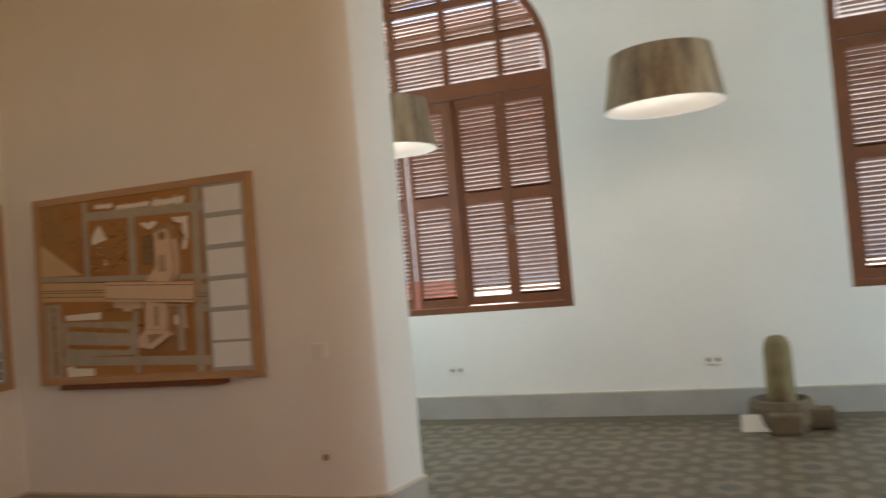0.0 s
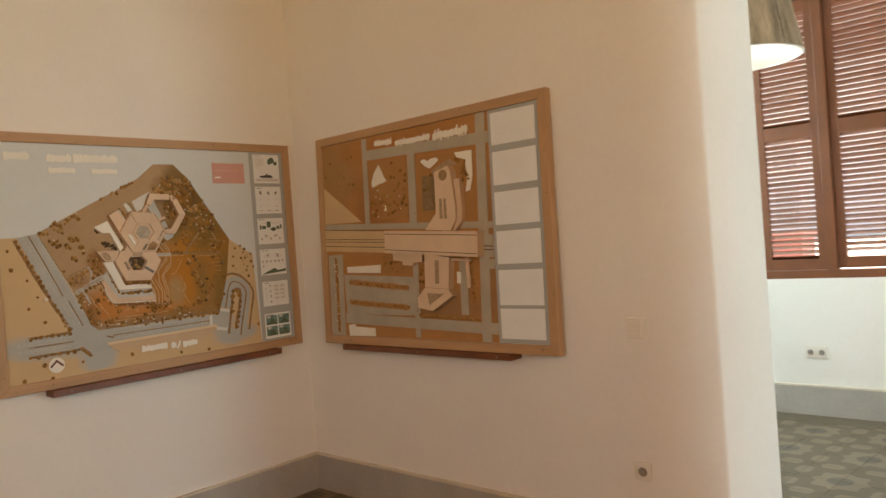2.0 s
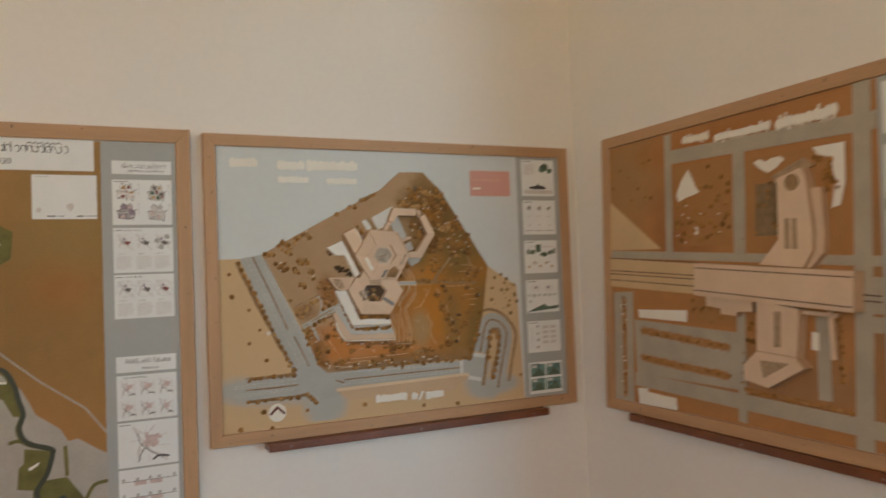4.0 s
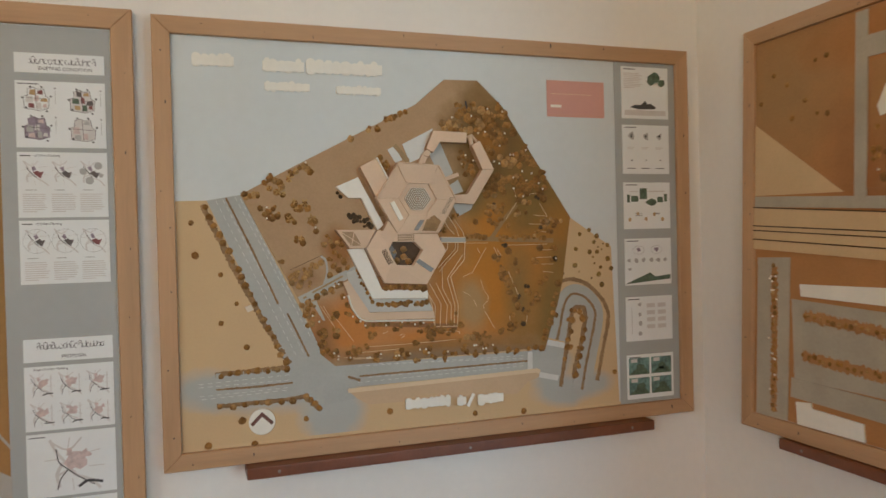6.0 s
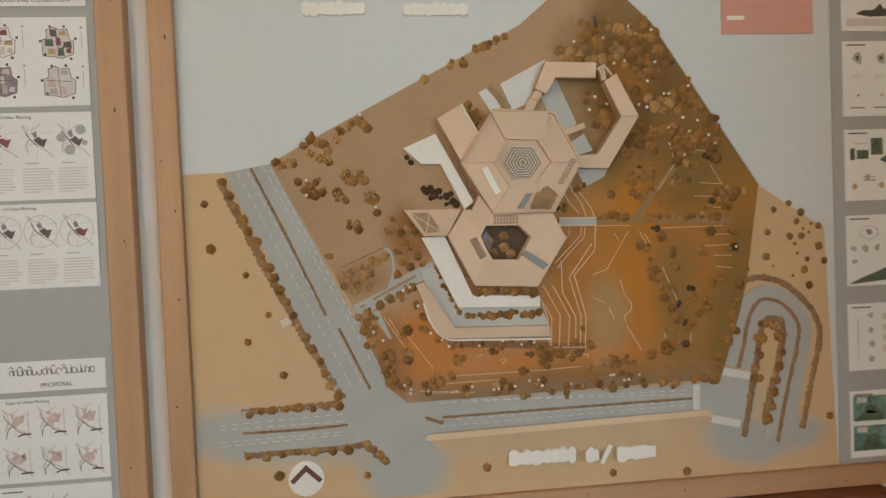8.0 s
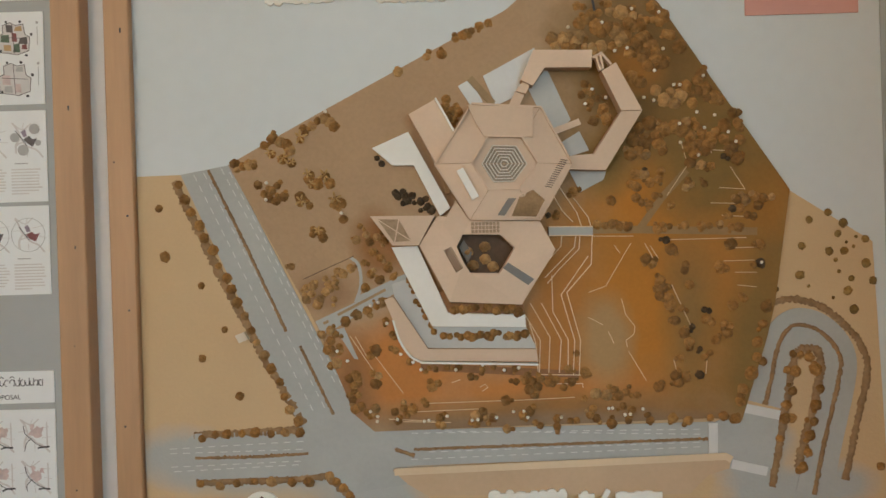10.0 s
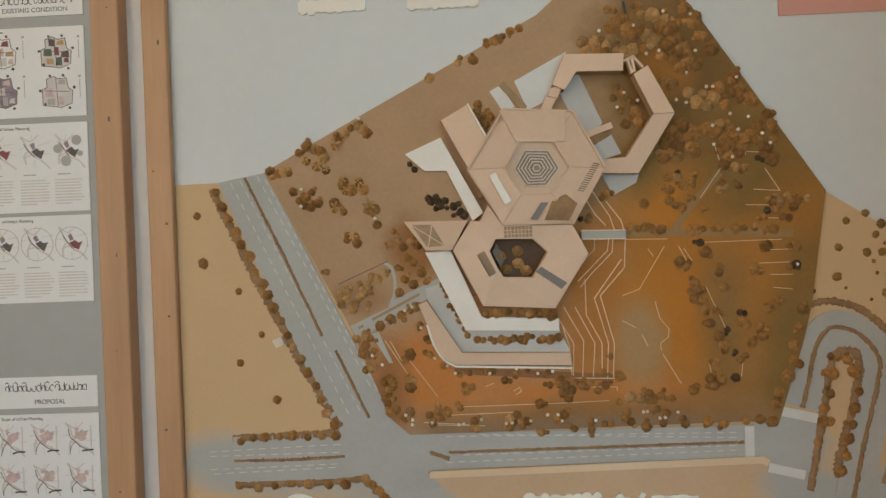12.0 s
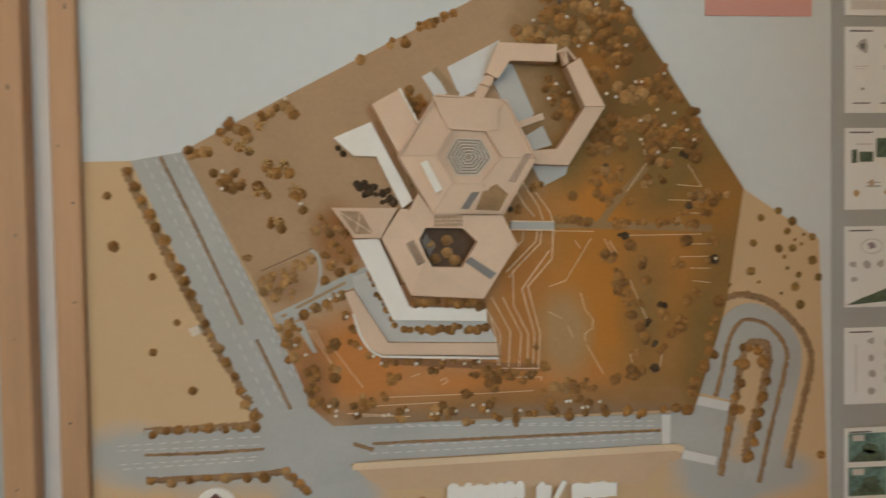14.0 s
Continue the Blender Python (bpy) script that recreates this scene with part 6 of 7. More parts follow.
# two stages sheets
for y0, y1, sd in ((1.0, 1.157, 3), (0.840, 0.993, 7)):
    s = paper(p, SX0, y0, SX1, y1, ZS)
    marks("text_print", s, INK, [(SX0 + 0.006, y1 - 0.010, SX0 + 0.028, y1 - 0.0075)], ZS + 0.0017)
    lettering(s, "of Urban Planning", SX0 + 0.064, y1 - 0.0105, 0.0078, ZS + 0.0018, INK)
    for k in range(3):
        cx = SX0 + 0.036 + 0.062 * k
        city_diagram(s, cx, y1 - 0.05, 0.030, ZS + 0.0017, "dark", sd + k)
        if sd == 3 and k == 2:
            marks("circle_print", s, GREY_INK, [[(cx + dx + r * math.cos(0.4 * a), y1 - 0.05 + dy + r * math.sin(0.4 * a)) for a in range(16)] for dx, dy, r in ((0.016, 0.018, 0.009), (-0.018, 0.004, 0.008), (-0.004, -0.018, 0.0095), (0.022, -0.006, 0.005))], ZS + 0.0026)
        if sd == 7:
            bm = bmesh.new()
            wire(bm, [(cx + 0.029 * math.cos(0.262 * a), y1 - 0.05 + 0.029 * math.sin(0.262 * a)) for a in range(25)], 0.0008, ZS + 0.0026)
            part("ring_print", bm, GREY_INK, s)
        marks("text_print", s, PALE_INK, text_rows(cx - 0.026, cx + 0.028, y1 - 0.100, 9, 0.0052, 0.0022), ZS + 0.0017)
        marks("text_print", s, GREY_INK, text_rows(cx - 0.02, cx + 0.022, y1 - 0.090, 1, 0.005, 0.0018), ZS + 0.0017)
# growth stages
s = paper(p, SX0, 0.487, SX1, 0.642, ZS)
lettering(s, "Steps of Urban Planning", SX0 + 0.058, 0.632, 0.0078, ZS + 0.0018, INK)
for i in range(6):
    city_diagram(s, SX0 + 0.034 + 0.062 * (i % 3), 0.597 - 0.071 * (i // 3), 0.029, ZS + 0.0017, "pink", 11 + i)
    marks("text_print", s, PALE_INK, [(SX0 + 0.056 + 0.062 * (i % 3), 0.577 - 0.071 * (i // 3), SX0 + 0.058 + 0.062 * (i % 3), 0.62 - 0.071 * (i // 3))], ZS + 0.0017)
s = paper(p, SX0, 0.325, SX1, 0.479, ZS)
marks("text_print", s, INK, text_rows(SX0 + 0.006, SX0 + 0.07, 0.472, 1, 0.005, 0.002), ZS + 0.0017)
city_diagram(s, SX0 + 0.1, 0.398, 0.066, ZS + 0.0017, "pink", 40)
s = paper(p, SX0, 0.17, SX1, 0.317, ZS)
for yy in (0.275, 0.22):
    marks("section_print", s, INK, [(SX0 + 0.008, yy, SX1 - 0.008, yy + 0.0016)], ZS + 0.0017)
    marks("section_print", s, PINK_INK, [(SX0 + 0.05, yy - 0.014, SX0 + 0.09, yy), (SX0 + 0.1, yy - 0.014, SX0 + 0.14, yy)], ZS + 0.0017)
    marks("section_print", s, GREY_INK, [blot(SX0 + c, yy + 0.008, 0.006) for c in (0.015, 0.06, 0.1, 0.13, 0.18)], ZS + 0.0017)
s = paper(p, SX0, 0.06, SX1, 0.158, ZS)
marks("text_print", s, PALE_INK, text_rows(SX0 + 0.01, SX1 - 0.01, 0.145, 9, 0.008, 0.002), ZS + 0.0017)

# ---- column of sheets on the campus relief ----
part("grey_strip", boxed(1.330, 0.0375, 0.0283, 1.548, BH - 0.0455, 0.0310), STRIP_GREY, b, "grey strip that carries the sheets")
cols = [((1.330, 0.924), (1.536, 1.085)), ((1.331, 0.752), (1.533, 0.904)), ((1.330, 0.580), (1.531, 0.725)),
        ((1.333, 0.405), (1.533, 0.550)), ((1.335, 0.230), (1.536, 0.368)), ((1.343, 0.049), (1.544, 0.187))]
ZC = 0.0322
Z2 = ZC + 0.0017
for i, (lo, hi) in enumerate(cols):
    x0, x1 = 1.3535, 1.5225
    y0, y1 = lo[1], hi[1]
    s = paper(b, x0, y0, x1, y1, ZC, "white printed information sheet")
    W, H = x1 - x0, y1 - y0
    marks("text_print", s, INK, [(x0 + 0.008, y1 - 0.009, x0 + 0.05, y1 - 0.0065)], Z2)
    if i == 0:
        marks("text_print", s, PALE_INK, text_rows(x0 + 0.008, x0 + 0.075, y1 - 0.02, 9, 0.0055, 0.0028), Z2)
        marks("picture_print", s, GREEN_INK, [blot(x0 + 0.12, y1 - 0.03, 0.017, 8, 0.3, 1.3), blot(x0 + 0.105, y1 - 0.045, 0.010, 8, 0.3, 1.4), blot(x0 + 0.145, y1 - 0.047, 0.011, 7, 0.3, 1.3)], Z2)
        marks("picture_print", s, INK, [[(x0 + 0.03, y0 + 0.035), (x0 + 0.06, y0 + 0.029), (x0 + 0.12, y0 + 0.031), (x0 + 0.125, y0 + 0.036), (x0 + 0.105, y0 + 0.048), (x0 + 0.092, y0 + 0.045), (x0 + 0.085, y0 + 0.056), (x0 + 0.07, y0 + 0.043), (x0 + 0.045, y0 + 0.042)]], Z2)
        marks("picture_print", s, PALE_INK, [(x0 + 0.01, y0 + 0.01, x1 - 0.01, y0 + 0.026)], Z2)
    elif i == 1:
        for k in range(3):
            cx = x0 + 0.032 + 0.052 * k
            marks("sketch_print", s, GREY_INK, [blot(cx, y1 - 0.035, 0.011, 6, 0.6)], Z2)
            marks("sketch_print", s, INK, [blot(cx, y1 - 0.034, 0.005, 6, 0.6), blot(cx, y0 + 0.042, 0.0022), (cx - 0.018, y0 + 0.016, cx + 0.014, y0 + 0.018)], Z2 + 0.0003)
            marks("text_print", s, PALE_INK, [(cx - 0.016, y1 - 0.071, cx + 0.01, y1 - 0.069), (cx - 0.016, y1 - 0.075, cx + 0.004, y1 - 0.0735)], Z2)
    elif i == 2:
        marks("picture_print", s, GREEN_INK, [(x0 + 0.012, y1 - 0.062, x0 + 0.022, y1 - 0.038), (x0 + 0.026, y1 - 0.06, x0 + 0.052, y1 - 0.042), (x0 + 0.058, y1 - 0.052, x0 + 0.084, y1 - 0.018), blot(x0 + 0.1, y1 - 0.062, 0.011, 8, 0.2, 1.8), (x0 + 0.122, y1 - 0.062, x0 + 0.143, y1 - 0.045), (x0 + 0.147, y1 - 0.06, x0 + 0.158, y1 - 0.036)], Z2)
        marks("picture_print", s, PALE_INK, [(x0 + 0.09, y1 - 0.03, x0 + 0.15, y1 - 0.026), (x0 + 0.02, y1 - 0.03, x0 + 0.05, y1 - 0.027)], Z2)
        marks("picture_print", s, OCHRE_INK, [blot(x0 + 0.02 + 0.03 * k, y0 + 0.03 + 0.016 * (k % 2), 0.006, 6, 0.4) for k in range(5)], Z2)
        marks("text_print", s, GREY_INK, [(x0 + 0.04, y0 + 0.04, x0 + 0.066, y0 + 0.043), (x0 + 0.04, y0 + 0.047, x0 + 0.066, y0 + 0.049), (x0 + 0.115, y0 + 0.045, x0 + 0.13, y0 + 0.05)], Z2)
    elif i == 3:
        for cx in (x0 + 0.05, x0 + 0.115):
            bm = bmesh.new()
            wire(bm, [(cx + 0.02 * math.cos(0.262 * a), y1 - 0.036 + 0.013 * math.sin(0.262 * a)) for a in range(25)], 0.001, Z2)
            part("ring_print", bm, GREY_INK, s)
        marks("sketch_print", s, VIOLET_INK, [blot(x0 + 0.05, y1 - 0.034, 0.007), blot(x0 + 0.115, y1 - 0.034, 0.008)], Z2)
        marks("sketch_print", s, GREY_INK, [blot(x0 + 0.016 + 0.026 * k, y1 - 0.068, 0.007, 6, 0.4) for k in range(6)] + [blot(x0 + 0.016, y1 - 0.095, 0.006)], Z2)
        marks("picture_print", s, GREEN_INK, [[(x0 + 0.002, y0 + 0.004), (x1 - 0.004, y0 + 0.016), (x1 - 0.004, y0 + 0.03), (x0 + 0.11, y0 + 0.024), (x0 + 0.09, y0 + 0.038), (x0 + 0.07, y0 + 0.03), (x0 + 0.03, y0 + 0.016)]], Z2)
    elif i == 4:
        marks("plan_print", s, PALE_INK, [(x0 + 0.075 + 0.04 * (k % 2), y1 - 0.035 - 0.022 * (k // 2), x0 + 0.105 + 0.04 * (k % 2), y1 - 0.022 - 0.022 * (k // 2)) for k in range(8)], Z2)
        marks("plan_print", s, GREY_INK, [blot(x0 + 0.05, y1 - 0.024 - 0.03 * k, 0.007, 6, 0.4) for k in range(4)] + [(x0 + 0.02, y0 + 0.02, x0 + 0.0212, y1 - 0.03)], Z2)
    else:
        for k in range(4):
            a, c = x0 + 0.006 + 0.081 * (k % 2), y0 + 0.014 + 0.062 * (1 - k // 2)
            marks("photo_print", s, TEAL_INK, [(a, c, a + 0.074, c + 0.052)], Z2)
            marks("photo_print", s, GREEN_INK, [[(a, c), (a + 0.074, c), (a + 0.06, c + 0.018), (a + 0.03, c + 0.022)], blot(a + 0.04, c + 0.024, 0.012, 7, 0.4, 1.3)], Z2 + 0.0003)
            marks("photo_print", s, PALE_INK, [(a + 0.008, c + 0.038, a + 0.03, c + 0.049)], Z2 + 0.0003)

# ---- relief model of the station ----
r = board_r
ROAD_R = mat("warm_grey_road_card", (0.42, 0.375, 0.29), 0.8, 0.14, 10, 120, 0.1)
R_GROUND = spotted("sprayed_station_ground", (0.42, 0.205, 0.07), [((0.15, 0.95), (0.2, 0.2), (0.37, 0.215, 0.085), 0.6), ((0.45, 0.72), (0.16, 0.2), (0.34, 0.155, 0.055), 0.6), ((0.8, 0.2), (0.5, 0.12), (0.34, 0.185, 0.08), 0.6), ((1.25, 0.5), (0.08, 0.5), (0.33, 0.18, 0.075), 0.6), ((0.62, 1.02), (0.42, 0.07), (0.40, 0.175, 0.05), 0.6)])
R_BLOCK = spotted("sprayed_block", (0.39, 0.20, 0.07), [((0.4, 0.7), (0.1, 0.12), (0.33, 0.14, 0.045), 0.7)])
sheet("station_ground", [(0.045, 0.045), (1.24, 0.045), (1.24, BH - 0.045), (0.045, BH - 0.045)], 0.0284, 0.0300, R_GROUND, r)
Z0, Z1 = 0.0300, 0.0318
for q, w in (([(0.399, 1.091), (0.397, 0.639)], 0.035), ([(0.405, 1.002), (1.238, 0.980)], 0.052), ([(0.742, 0.982), (0.737, 0.619)], 0.05), ([(1.197, 1.099), (1.170, 0.039)], 0.055), ([(0.019, 0.649), (1.238, 0.581)], 0.030), ([(0.183, 0.140), (1.238, 0.107)], 0.052), ([(0.734, 0.421), (0.731, 0.053)], 0.036), ([(1.180, 0.404), (1.238, 0.402)], 0.045), ([(1.045, 0.420), (1.047, 0.169)], 0.045)):
    strip("model_road", q, w, Z0, Z1 + 0.0001 * len(q) + 0.00003 * int(w * 1000), ROAD_R, r)
sheet("tan_field", [(0.017, 0.885), (0.348, 0.656), (0.020, 0.665)], Z0, Z1, TAN, r)
sheet("grove_ground", [(0.429, 0.964), (0.711, 0.954), (0.706, 0.654), (0.414, 0.661)], Z0, Z1 + 0.0008, R_BLOCK, r)
sheet("grove_ground", [(0.772, 0.936), (1.142, 0.936), (1.139, 0.603), (0.762, 0.624)], Z0, Z1 + 0.0008, R_BLOCK, r)
sheet("grove_ground", [(0.494, 0.467), (0.718, 0.455), (0.714, 0.374), (0.493, 0.381)], Z0, Z1 + 0.0009, R_BLOCK, r)
sheet("car_park", [(0.813, 0.849), (0.921, 0.845), (0.917, 0.675), (0.805, 0.677)], Z0, Z1 + 0.0016, mat("olive_car_park", (0.24, 0.165, 0.085), 0.85, 0.3, 40, 150, 0.2), r)
sheet("car_park", [(0.182, 0.378), (0.722, 0.354), (0.713, 0.161), (0.193, 0.163)], Z0, Z1, ROAD_R, r)
sheet("car_park", [(0.056, 0.488), (0.176, 0.490), (0.170, 0.046), (0.053, 0.038)], Z0, Z1, ROAD_R, r)
for q, w in (([(0.227, 0.337), (0.454, 0.317), (0.678, 0.300)], 0.036), ([(0.222, 0.229), (0.449, 0.214), (0.673, 0.201)], 0.036), ([(0.120, 0.463), (0.119, 0.062)], 0.03), ([(1.101, 0.419), (1.108, 0.234)], 0.03), ([(0.745, 0.162), (1.127, 0.146)], 0.02)):
    ragged("planted_strip", q, w, Z0, Z1 + 0.0012, R_BLOCK, r)
    L = (Vector(q[-1]) - Vector(q[0])).length
    tree_row(r, q[0], q[-1], int(L / 0.017), Z1 + 0.001, "", 0.75, 0.005)
for q in ([(0.505, 0.941), (0.528, 0.903), (0.542, 0.872), (0.560, 0.853), (0.530, 0.845), (0.500, 0.841), (0.453, 0.828), (0.444, 0.853), (0.467, 0.901)], [(0.807, 0.922), (0.830, 0.930), (0.856, 0.917), (0.882, 0.927), (0.912, 0.927), (0.928, 0.915), (0.898, 0.893), (0.865, 0.880), (0.833, 0.897)], [(1.032, 0.935), (1.139, 0.934), (1.137, 0.817), (1.119, 0.750), (1.091, 0.744), (1.107, 0.820), (1.092, 0.896), (1.047, 0.911)], [(0.212, 0.419), (0.479, 0.423), (0.477, 0.380), (0.216, 0.387)], [(0.530, 0.728), (0.544, 0.727), (0.548, 0.698), (0.533, 0.702)], [(1.009, 0.373), (1.033, 0.370), (1.031, 0.316), (1.007, 0.319)]):
    sheet("white_pond", q, Z0, Z1 + 0.003, WHITE_CARD, r)
sheet("rail_bed", [(0.034, 0.633), (0.575, 0.595), (0.569, 0.481), (0.027, 0.514)], Z0, 0.037, TAN, r)
sheet("rail_bed", [(1.182, 0.543), (1.239, 0.535), (1.237, 0.432), (1.178, 0.437)], Z0, 0.036, ROAD_R, r)
for c in ((480, 487), (487, 495), (498, 508), (452, 459)):
    strip("rail_line", [(0.040, 0.579), (0.573, 0.549)] if c[0] == 480 else [(0.039, 0.566), (0.572, 0.535)] if c[0] == 487 else [(0.038, 0.541), (0.571, 0.509)] if c[0] == 498 else [(0.043, 0.631), (0.575, 0.594)], 0.0035, 0.037, 0.0385, DARK_VOID, r)
for q in ([(1.184, 0.487), (1.238, 0.483)], [(1.183, 0.470), (1.238, 0.466)]):
    strip("rail_line", q, 0.004, 0.036, 0.038, DARK_VOID, r)
block(r, "station_hall", [(0.575, 0.595), (1.187, 0.554), (1.182, 0.437), (0.569, 0.481)], Z0, 0.082)
for q in ([(0.577, 0.578), (1.184, 0.537)], [(0.573, 0.499), (1.180, 0.452)]):
    strip("hall_groove", q, 0.0035, 0.082, 0.0832, DARK_VOID, r)
block(r, "station_lobby", [(0.601, 0.477), (0.808, 0.462), (0.807, 0.428), (0.741, 0.426), (0.741, 0.411), (0.669, 0.417), (0.670, 0.435), (0.604, 0.443)], Z0, 0.058)
block(r, "north_tower", [(0.930, 0.851), (1.017, 0.873), (1.032, 0.847), (1.053, 0.677), (1.050, 0.620), (1.016, 0.568), (0.853, 0.582), (0.929, 0.658)], Z0, 0.072, 0.0, KRAFT)
block(r, "tower_wing", [(1.035, 0.809), (1.071, 0.808), (1.080, 0.668), (1.074, 0.612), (1.032, 0.567), (1.016, 0.568), (1.050, 0.620), (1.053, 0.677)], Z0, 0.056)
block(r, "tower_link", [(0.888, 0.866), (1.003, 0.907), (1.046, 0.877), (1.017, 0.873), (0.930, 0.851), (0.900, 0.841)], Z0, 0.045, 0, ROCK)
hx = (0.985, 0.832)
bm = bmesh.new()
lathe(bm, [(0.026, 0.0722), (0.026, 0.0735), (0.001, 0.0735)], 24)
for v in bm.verts:
    v.co.x, v.co.y = v.co.x + hx[0], v.co.y + hx[1]
part("round_opening", bm, HEDGE_BR, r, "dark round roof opening")
for q in ([(0.955, 0.723), (0.972, 0.722), (0.972, 0.627), (0.953, 0.628)], [(0.982, 0.722), (0.998, 0.720), (0.998, 0.625), (0.980, 0.626)]):
    sheet("roof_slot", q, 0.0715, 0.0728, ROCK, r)
block(r, "south_tower", [(0.835, 0.467), (0.994, 0.442), (0.981, 0.290), (1.005, 0.262), (0.872, 0.188), (0.774, 0.205), (0.776, 0.255), (0.830, 0.303)], Z0, 0.070)
sheet("roof_slot", [(0.902, 0.433), (0.928, 0.432), (0.923, 0.321), (0.899, 0.320)], 0.0695, 0.0712, ROCK, r)
sheet("roof_slot", [(0.843, 0.274), (0.954, 0.272), (0.854, 0.217)], 0.0695, 0.0712, ROCK, r)
strip("tower_edge", [(0.830, 0.303), (0.979, 0.293)], 0.003, 0.070, 0.0722, KRAFT_SHADED, r)
strip("canopy_beam", [(1.088, 0.438), (1.095, 0.296)], 0.014, 0.045, 0.055, KRAFT, r)
strip("canopy_beam", [(0.992, 0.433), (1.111, 0.425)], 0.012, 0.045, 0.055, KRAFT, r)
def cut_word(x0, y0, x1, y1, z, parent, seed):
    """A word cut from card in one piece: round letters close together, some with tall strokes or tails."""
    rng = random.Random(seed)
    h = y1 - y0
    bm = bmesh.new()
    box(bm, x0, y0 + 0.36 * h, z, x1, y0 + 0.56 * h, z + 0.003)
    x = x0
    while x < x1 - 0.1 * h:
        w = rng.uniform(0.26, 0.42) * h
        r = w * 0.62
        cy = y0 + rng.uniform(0.40, 0.54) * h
        prism(bm, [(x + r + r * math.cos(0.628 * i), cy + 0.30 * h * math.sin(0.628 * i)) for i in range(10)], z, z + 0.0042 + rng.uniform(0, 0.0003))
        kind = rng.random()
        if kind < 0.4:
            prism(bm, [(x + w * 0.7, cy), (x + w * 1.05, cy), (x + w * 1.05, y1 - rng.uniform(0, 0.12) * h), (x + w * 0.75, y1 - rng.uniform(0.02, 0.16) * h)], z, z + 0.0047)
        elif kind < 0.65:
            prism(bm, [(x + w * 0.3, y0 + rng.uniform(0, 0.12) * h), (x + w * 0.75, y0 + rng.uniform(0, 0.1) * h), (x + w * 0.7, cy), (x + w * 0.35, cy)], z, z + 0.0047)
        x += w * rng.uniform(0.95, 1.15)
    return part("title_word", bm, WHITE_CARD, parent)


for k, (a, c) in enumerate(zip([(0.479, 1.036), (0.636, 1.019), (0.897, 1.009)], [(0.608, 1.069), (0.873, 1.055), (1.113, 1.060)])):
    cut_word(a[0], min(a[1], c[1]) - 0.006, c[0], max(a[1], c[1]) + 0.006, Z0, r, 40 + k)
lab = [(0.201, 0.104), (0.252, 0.110), (0.257, 0.096), (0.412, 0.091), (0.415, 0.048), (0.207, 0.045)]
sheet("white_label", lab, Z0, Z1 + 0.003, WHITE_CARD, r)
grove(r, [(0.435, 0.824), (0.536, 0.815), (0.700, 0.860), (0.702, 0.666), (0.422, 0.673)], 36, Z1, "A", 1.15, 0.013)
grove(r, [(0.530, 0.950), (0.699, 0.945), (0.700, 0.860), (0.563, 0.856)], 6, Z1, "", 1.0, 0.02)
grove(r, [(1.035, 0.906), (1.105, 0.885), (1.114, 0.804), (1.078, 0.792), (1.060, 0.825)], 12, Z1, "A", 1.25, 0.012)
grove(r, [(0.808, 0.850), (0.921, 0.845), (0.913, 0.678), (0.805, 0.677)], 14, Z1, "A", 0.95, 0.014)
grove(r, [(0.502, 0.461), (0.713, 0.452), (0.709, 0.378), (0.498, 0.384)], 10, Z1, "A", 1.0, 0.012)
grove(r, [(0.755, 0.421), (0.833, 0.421), (0.816, 0.306), (0.757, 0.313)], 7, Z1, "A", 1.0, 0.012)
for x, y in [(0.112, 0.994), (0.160, 0.960), (0.256, 1.005), (0.292, 1.010), (0.178, 0.865), (0.263, 0.866), (0.223, 0.907), (0.296, 0.860), (0.064, 0.923), (0.751, 0.672), (0.742, 0.288), (0.740, 0.254), (0.739, 0.221), (0.733, 0.187)]:
    tree(r, x, y, Z0, "A", 0.8)
pins(r, [(0.435, 0.815), (0.704, 0.809), (0.697, 0.658), (0.428, 0.673)], 8, Z1 + 0.004)
pins(r, [(0.117, 0.463), (0.140, 0.462), (0.142, 0.067), (0.113, 0.065)], 14, Z1 + 0.004)
part("grey_strip", boxed(1.24, 0.0455, 0.0284, RW - 0.0455, BH - 0.0455, 0.0305), STRIP_GREY, r, "grey strip that carries the sheets")
for lo, hi in (((1.283, 0.932), (1.481, 1.083)), ((1.283, 0.751), (1.479, 0.907)), ((1.281, 0.572), (1.479, 0.726)), ((1.282, 0.396), (1.479, 0.550)), ((1.287, 0.211), (1.488, 0.375)), ((1.293, 0.061), (1.486, 0.202))):
    s = paper(r, 1.257, lo[1] + 0.004, 1.497, max(hi[1], lo[1] + 0.14) - 0.002, 0.0315, "almost blank white sheet", "blank_sheet")
    marks("faint_print", s, PALE_INK, [(1.28, lo[1] + 0.02 + 0.03 * k, 1.28 + 0.02 * k + 0.03, lo[1] + 0.0205 + 0.03 * k) for k in range(3)], 0.0332)


join_tufts()


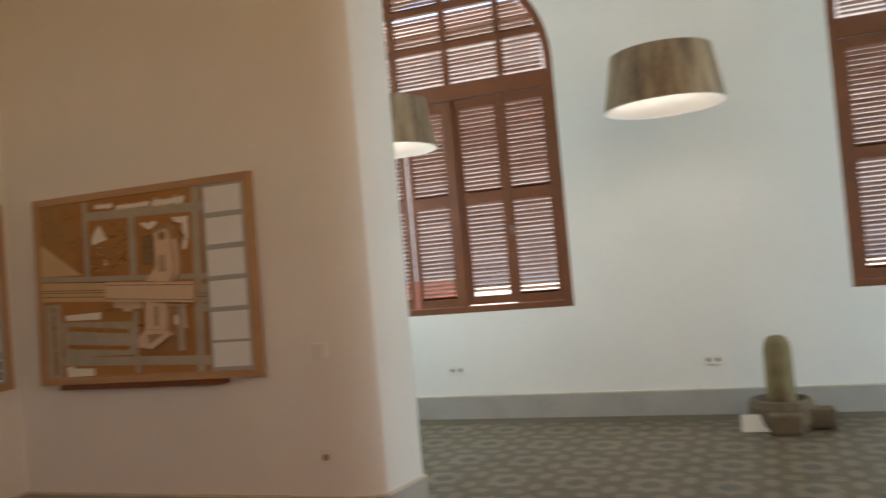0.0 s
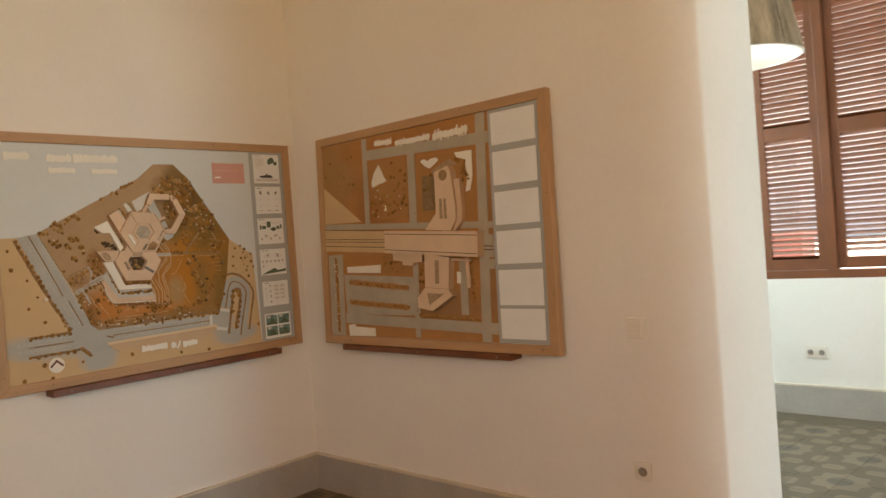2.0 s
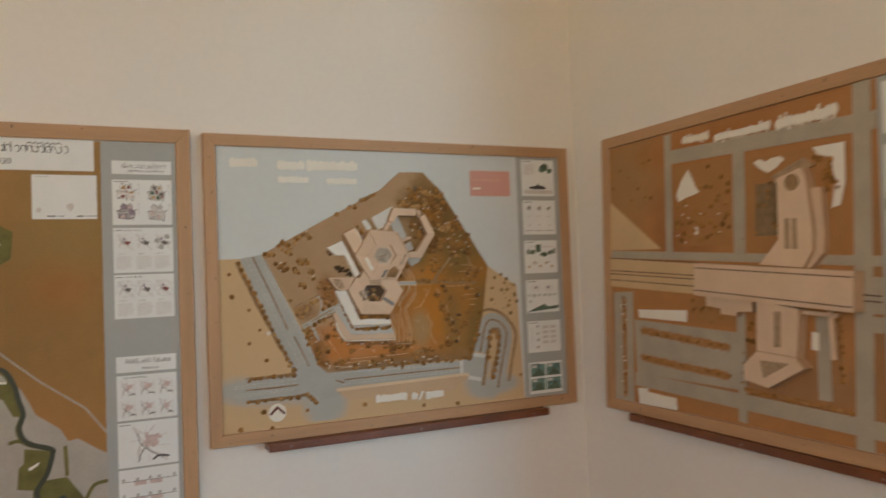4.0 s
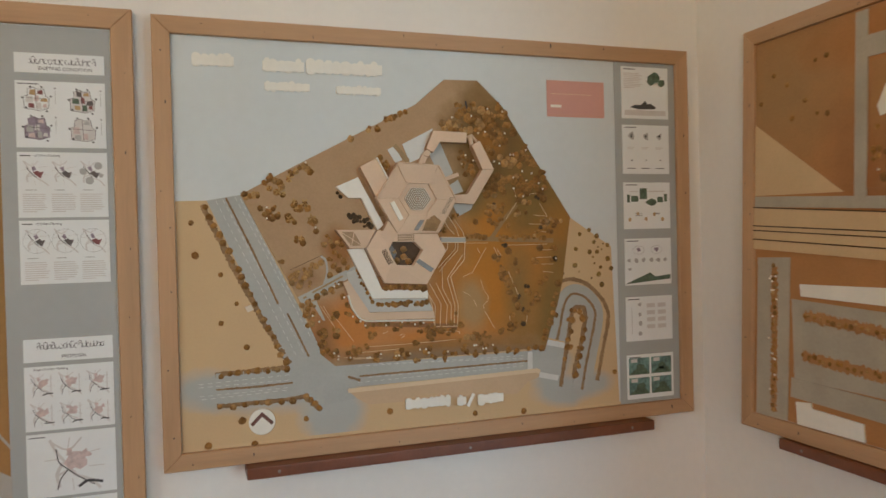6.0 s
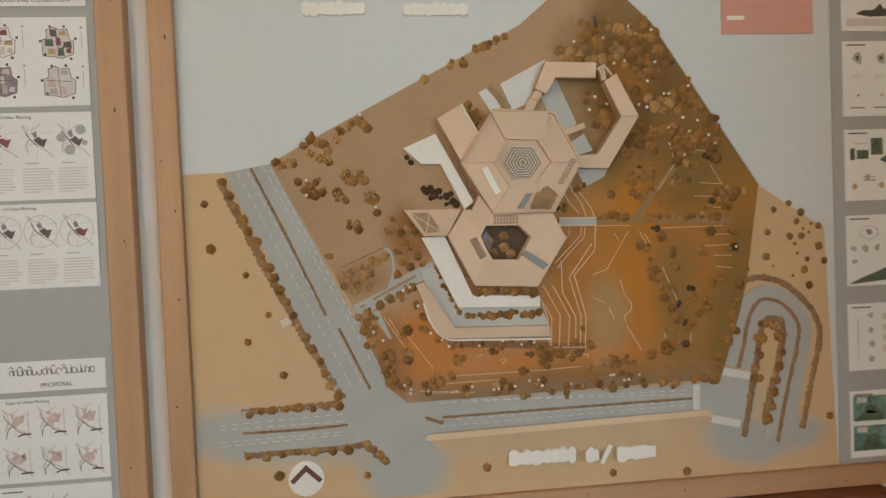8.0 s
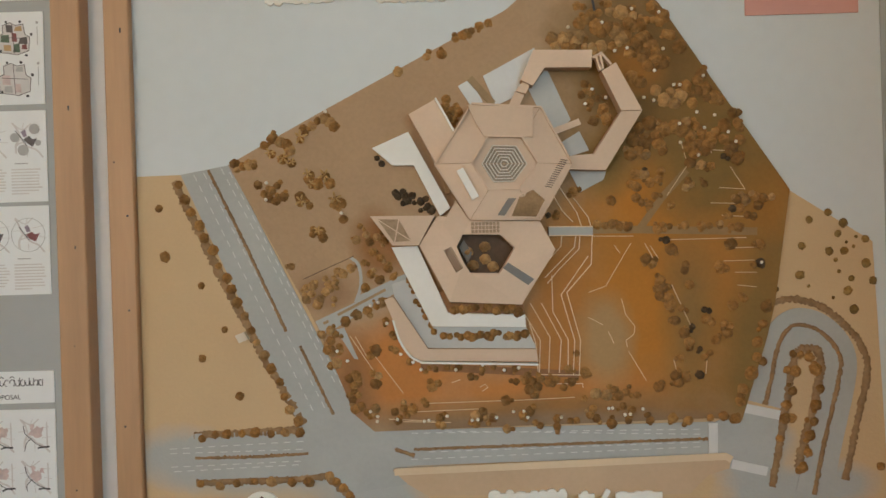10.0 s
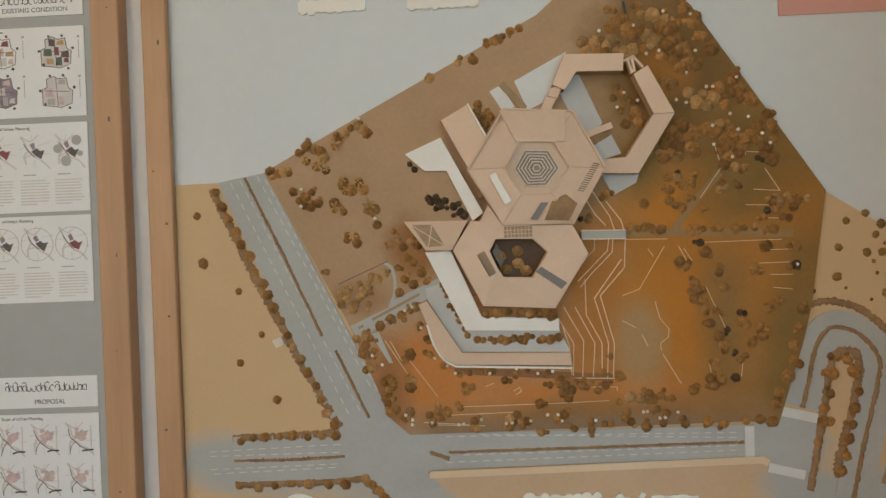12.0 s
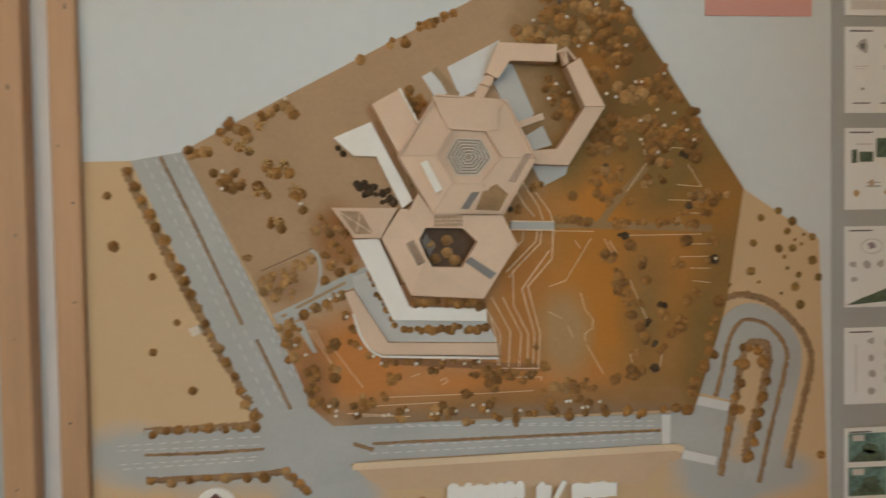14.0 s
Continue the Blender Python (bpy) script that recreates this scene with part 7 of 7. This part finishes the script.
# ---- floor tiles ----
def tile_material(T):
    """Encaustic cement tile: eight-pointed stars with dark centres, long hexagons along the joints."""
    m, n, l = nodes_of("patterned_cement_tile")
    bs = n["Principled BSDF"]
    bs.inputs["Roughness"].default_value = 0.45
    tc, sep = n.new("ShaderNodeTexCoord"), n.new("ShaderNodeSeparateXYZ")
    l.new(tc.outputs["Object"], sep.inputs[0])

    def op(kind, a, b=None):
        q = n.new("ShaderNodeMath")
        q.operation = kind
        for i, v in enumerate((a, b)):
            if v is None:
                continue
            if isinstance(v, (int, float)):
                q.inputs[i].default_value = v
            else:
                l.new(v, q.inputs[i])
        return q.outputs[0]

    u, v = op("PINGPONG", sep.outputs["X"], T), op("PINGPONG", sep.outputs["Y"], T)
    def hexagon(a, c):
        """Long hexagon on the line c = T, centred at a = T / 2."""
        da, dc = op("ABSOLUTE", op("SUBTRACT", a, T / 2)), op("SUBTRACT", T, c)
        return op("LESS_THAN", op("MAXIMUM", op("DIVIDE", dc, 0.040), op("DIVIDE", op("ADD", da, op("MULTIPLY", dc, 0.6)), 0.066)), 1.0)
    light = op("MAXIMUM", hexagon(u, v), hexagon(v, u))
    big = op("LESS_THAN", op("MINIMUM", op("MAXIMUM", u, v), op("DIVIDE", op("ADD", u, v), 1.32)), 0.112)
    core = op("LESS_THAN", op("MAXIMUM", op("MAXIMUM", u, v), op("DIVIDE", op("ADD", u, v), 1.42)), 0.062)
    light = op("MAXIMUM", light, big)
    noise_t = n.new("ShaderNodeTexNoise")
    noise_t.inputs["Scale"].default_value, noise_t.inputs["Detail"].default_value = 30, 5
    l.new(tc.outputs["Object"], noise_t.inputs["Vector"])
    info = n.new("ShaderNodeObjectInfo")
    base = (0.122, 0.092, 0.055, 1)
    m1 = n.new("ShaderNodeMix")
    m1.data_type = "RGBA"
    m1.inputs["A"].default_value, m1.inputs["B"].default_value = base, (0.205, 0.163, 0.108, 1)
    l.new(light, m1.inputs["Factor"])
    m2 = n.new("ShaderNodeMix")
    m2.data_type = "RGBA"
    l.new(m1.outputs["Result"], m2.inputs["A"])
    m2.inputs["B"].default_value = (0.112, 0.095, 0.07, 1)
    l.new(core, m2.inputs["Factor"])
    hsv = n.new("ShaderNodeHueSaturation")
    val = op("ADD", op("MULTIPLY", noise_t.outputs["Fac"], 0.5), op("MULTIPLY", info.outputs["Random"], 0.16))
    l.new(op("ADD", val, 0.67), hsv.inputs["Value"])
    l.new(m2.outputs["Result"], hsv.inputs["Color"])
    l.new(hsv.outputs["Color"], bs.inputs["Base Color"])
    l.new(op("ADD", op("MULTIPLY", noise_t.outputs["Fac"], 0.3), 0.32), bs.inputs["Roughness"])
    return m


TILE = 0.2225
TILE_MAT = tile_material(TILE)
lattice = pose(1.005, -2.86, 0, 0, 0, -4.5)      # a star's centre, and the turn of the tile courses
bm = bmesh.new()
g = 0.0009
box(bm, g, g, -0.012, TILE - g, TILE - g, 0.0, bevel=0)
bmesh.ops.bevel(bm, geom=[e for e in bm.edges if min(v.co.z for v in e.verts) > -0.001], offset=0.0012, segments=1, affect="EDGES")
tile_mesh = finish(bm, "tile", TILE_MAT)
rest = []
tile_rng = random.Random(9)
for i in range(-40, 16):
    for j in range(-38, 22):
        c = lattice @ Vector(((i + 0.5) * TILE, (j + 0.5) * TILE, 0))
        if not (-6.0 < c.x < 3.0 and -9.2 < c.y < 0.2):
            continue
        if 0.35 < c.x < 2.9 and -5.75 < c.y < -1.6:
            t = new("tile", tile_mesh)
            t.parent = floor
            turn = (i % 2) + 2 * (j % 2)
            # mirrored quarters of the star: turn each tile so that its star corner meets the others
            corner = {0: (0, 0, 0), 1: (1, 0, 90), 3: (1, 1, 180), 2: (0, 1, 270)}[turn]
            t.matrix_world = lattice @ Matrix.Translation(((i + corner[0]) * TILE, (j + corner[1]) * TILE, tile_rng.uniform(-0.0006, 0.0004))) @ pose(0, 0, 0, 0, 0, corner[2])
        else:
            rest.append((i, j))
verts, faces = [], []
for i, j in rest:
    k = len(verts)
    verts += [((i + a) * TILE + (g if a == 0 else -g), (j + c) * TILE + (g if c == 0 else -g), -0.0002) for a, c in ((0, 0), (1, 0), (1, 1), (0, 1))]
    faces.append((k, k + 1, k + 2, k + 3))
me = bpy.data.meshes.new("tile_field")
me.from_pydata(verts, [], faces)
me.materials.append(TILE_MAT)
field_ob = new("tile_field", me)
field_ob.parent = floor
field_ob.matrix_world = lattice
tagged(field_ob, "patterned cement tiles of the farther floor", kind="stuff")
BORDER = mat("plain_cement_border", (0.135, 0.108, 0.068), 0.5, 0.25, 6, 60, 0.1)
part("border_strip", boxed(FAR_X - 0.21, -5.75, -0.01, FAR_X - 0.017, -0.3, 0.0012), BORDER, floor, "plain brown cement border along the wall")
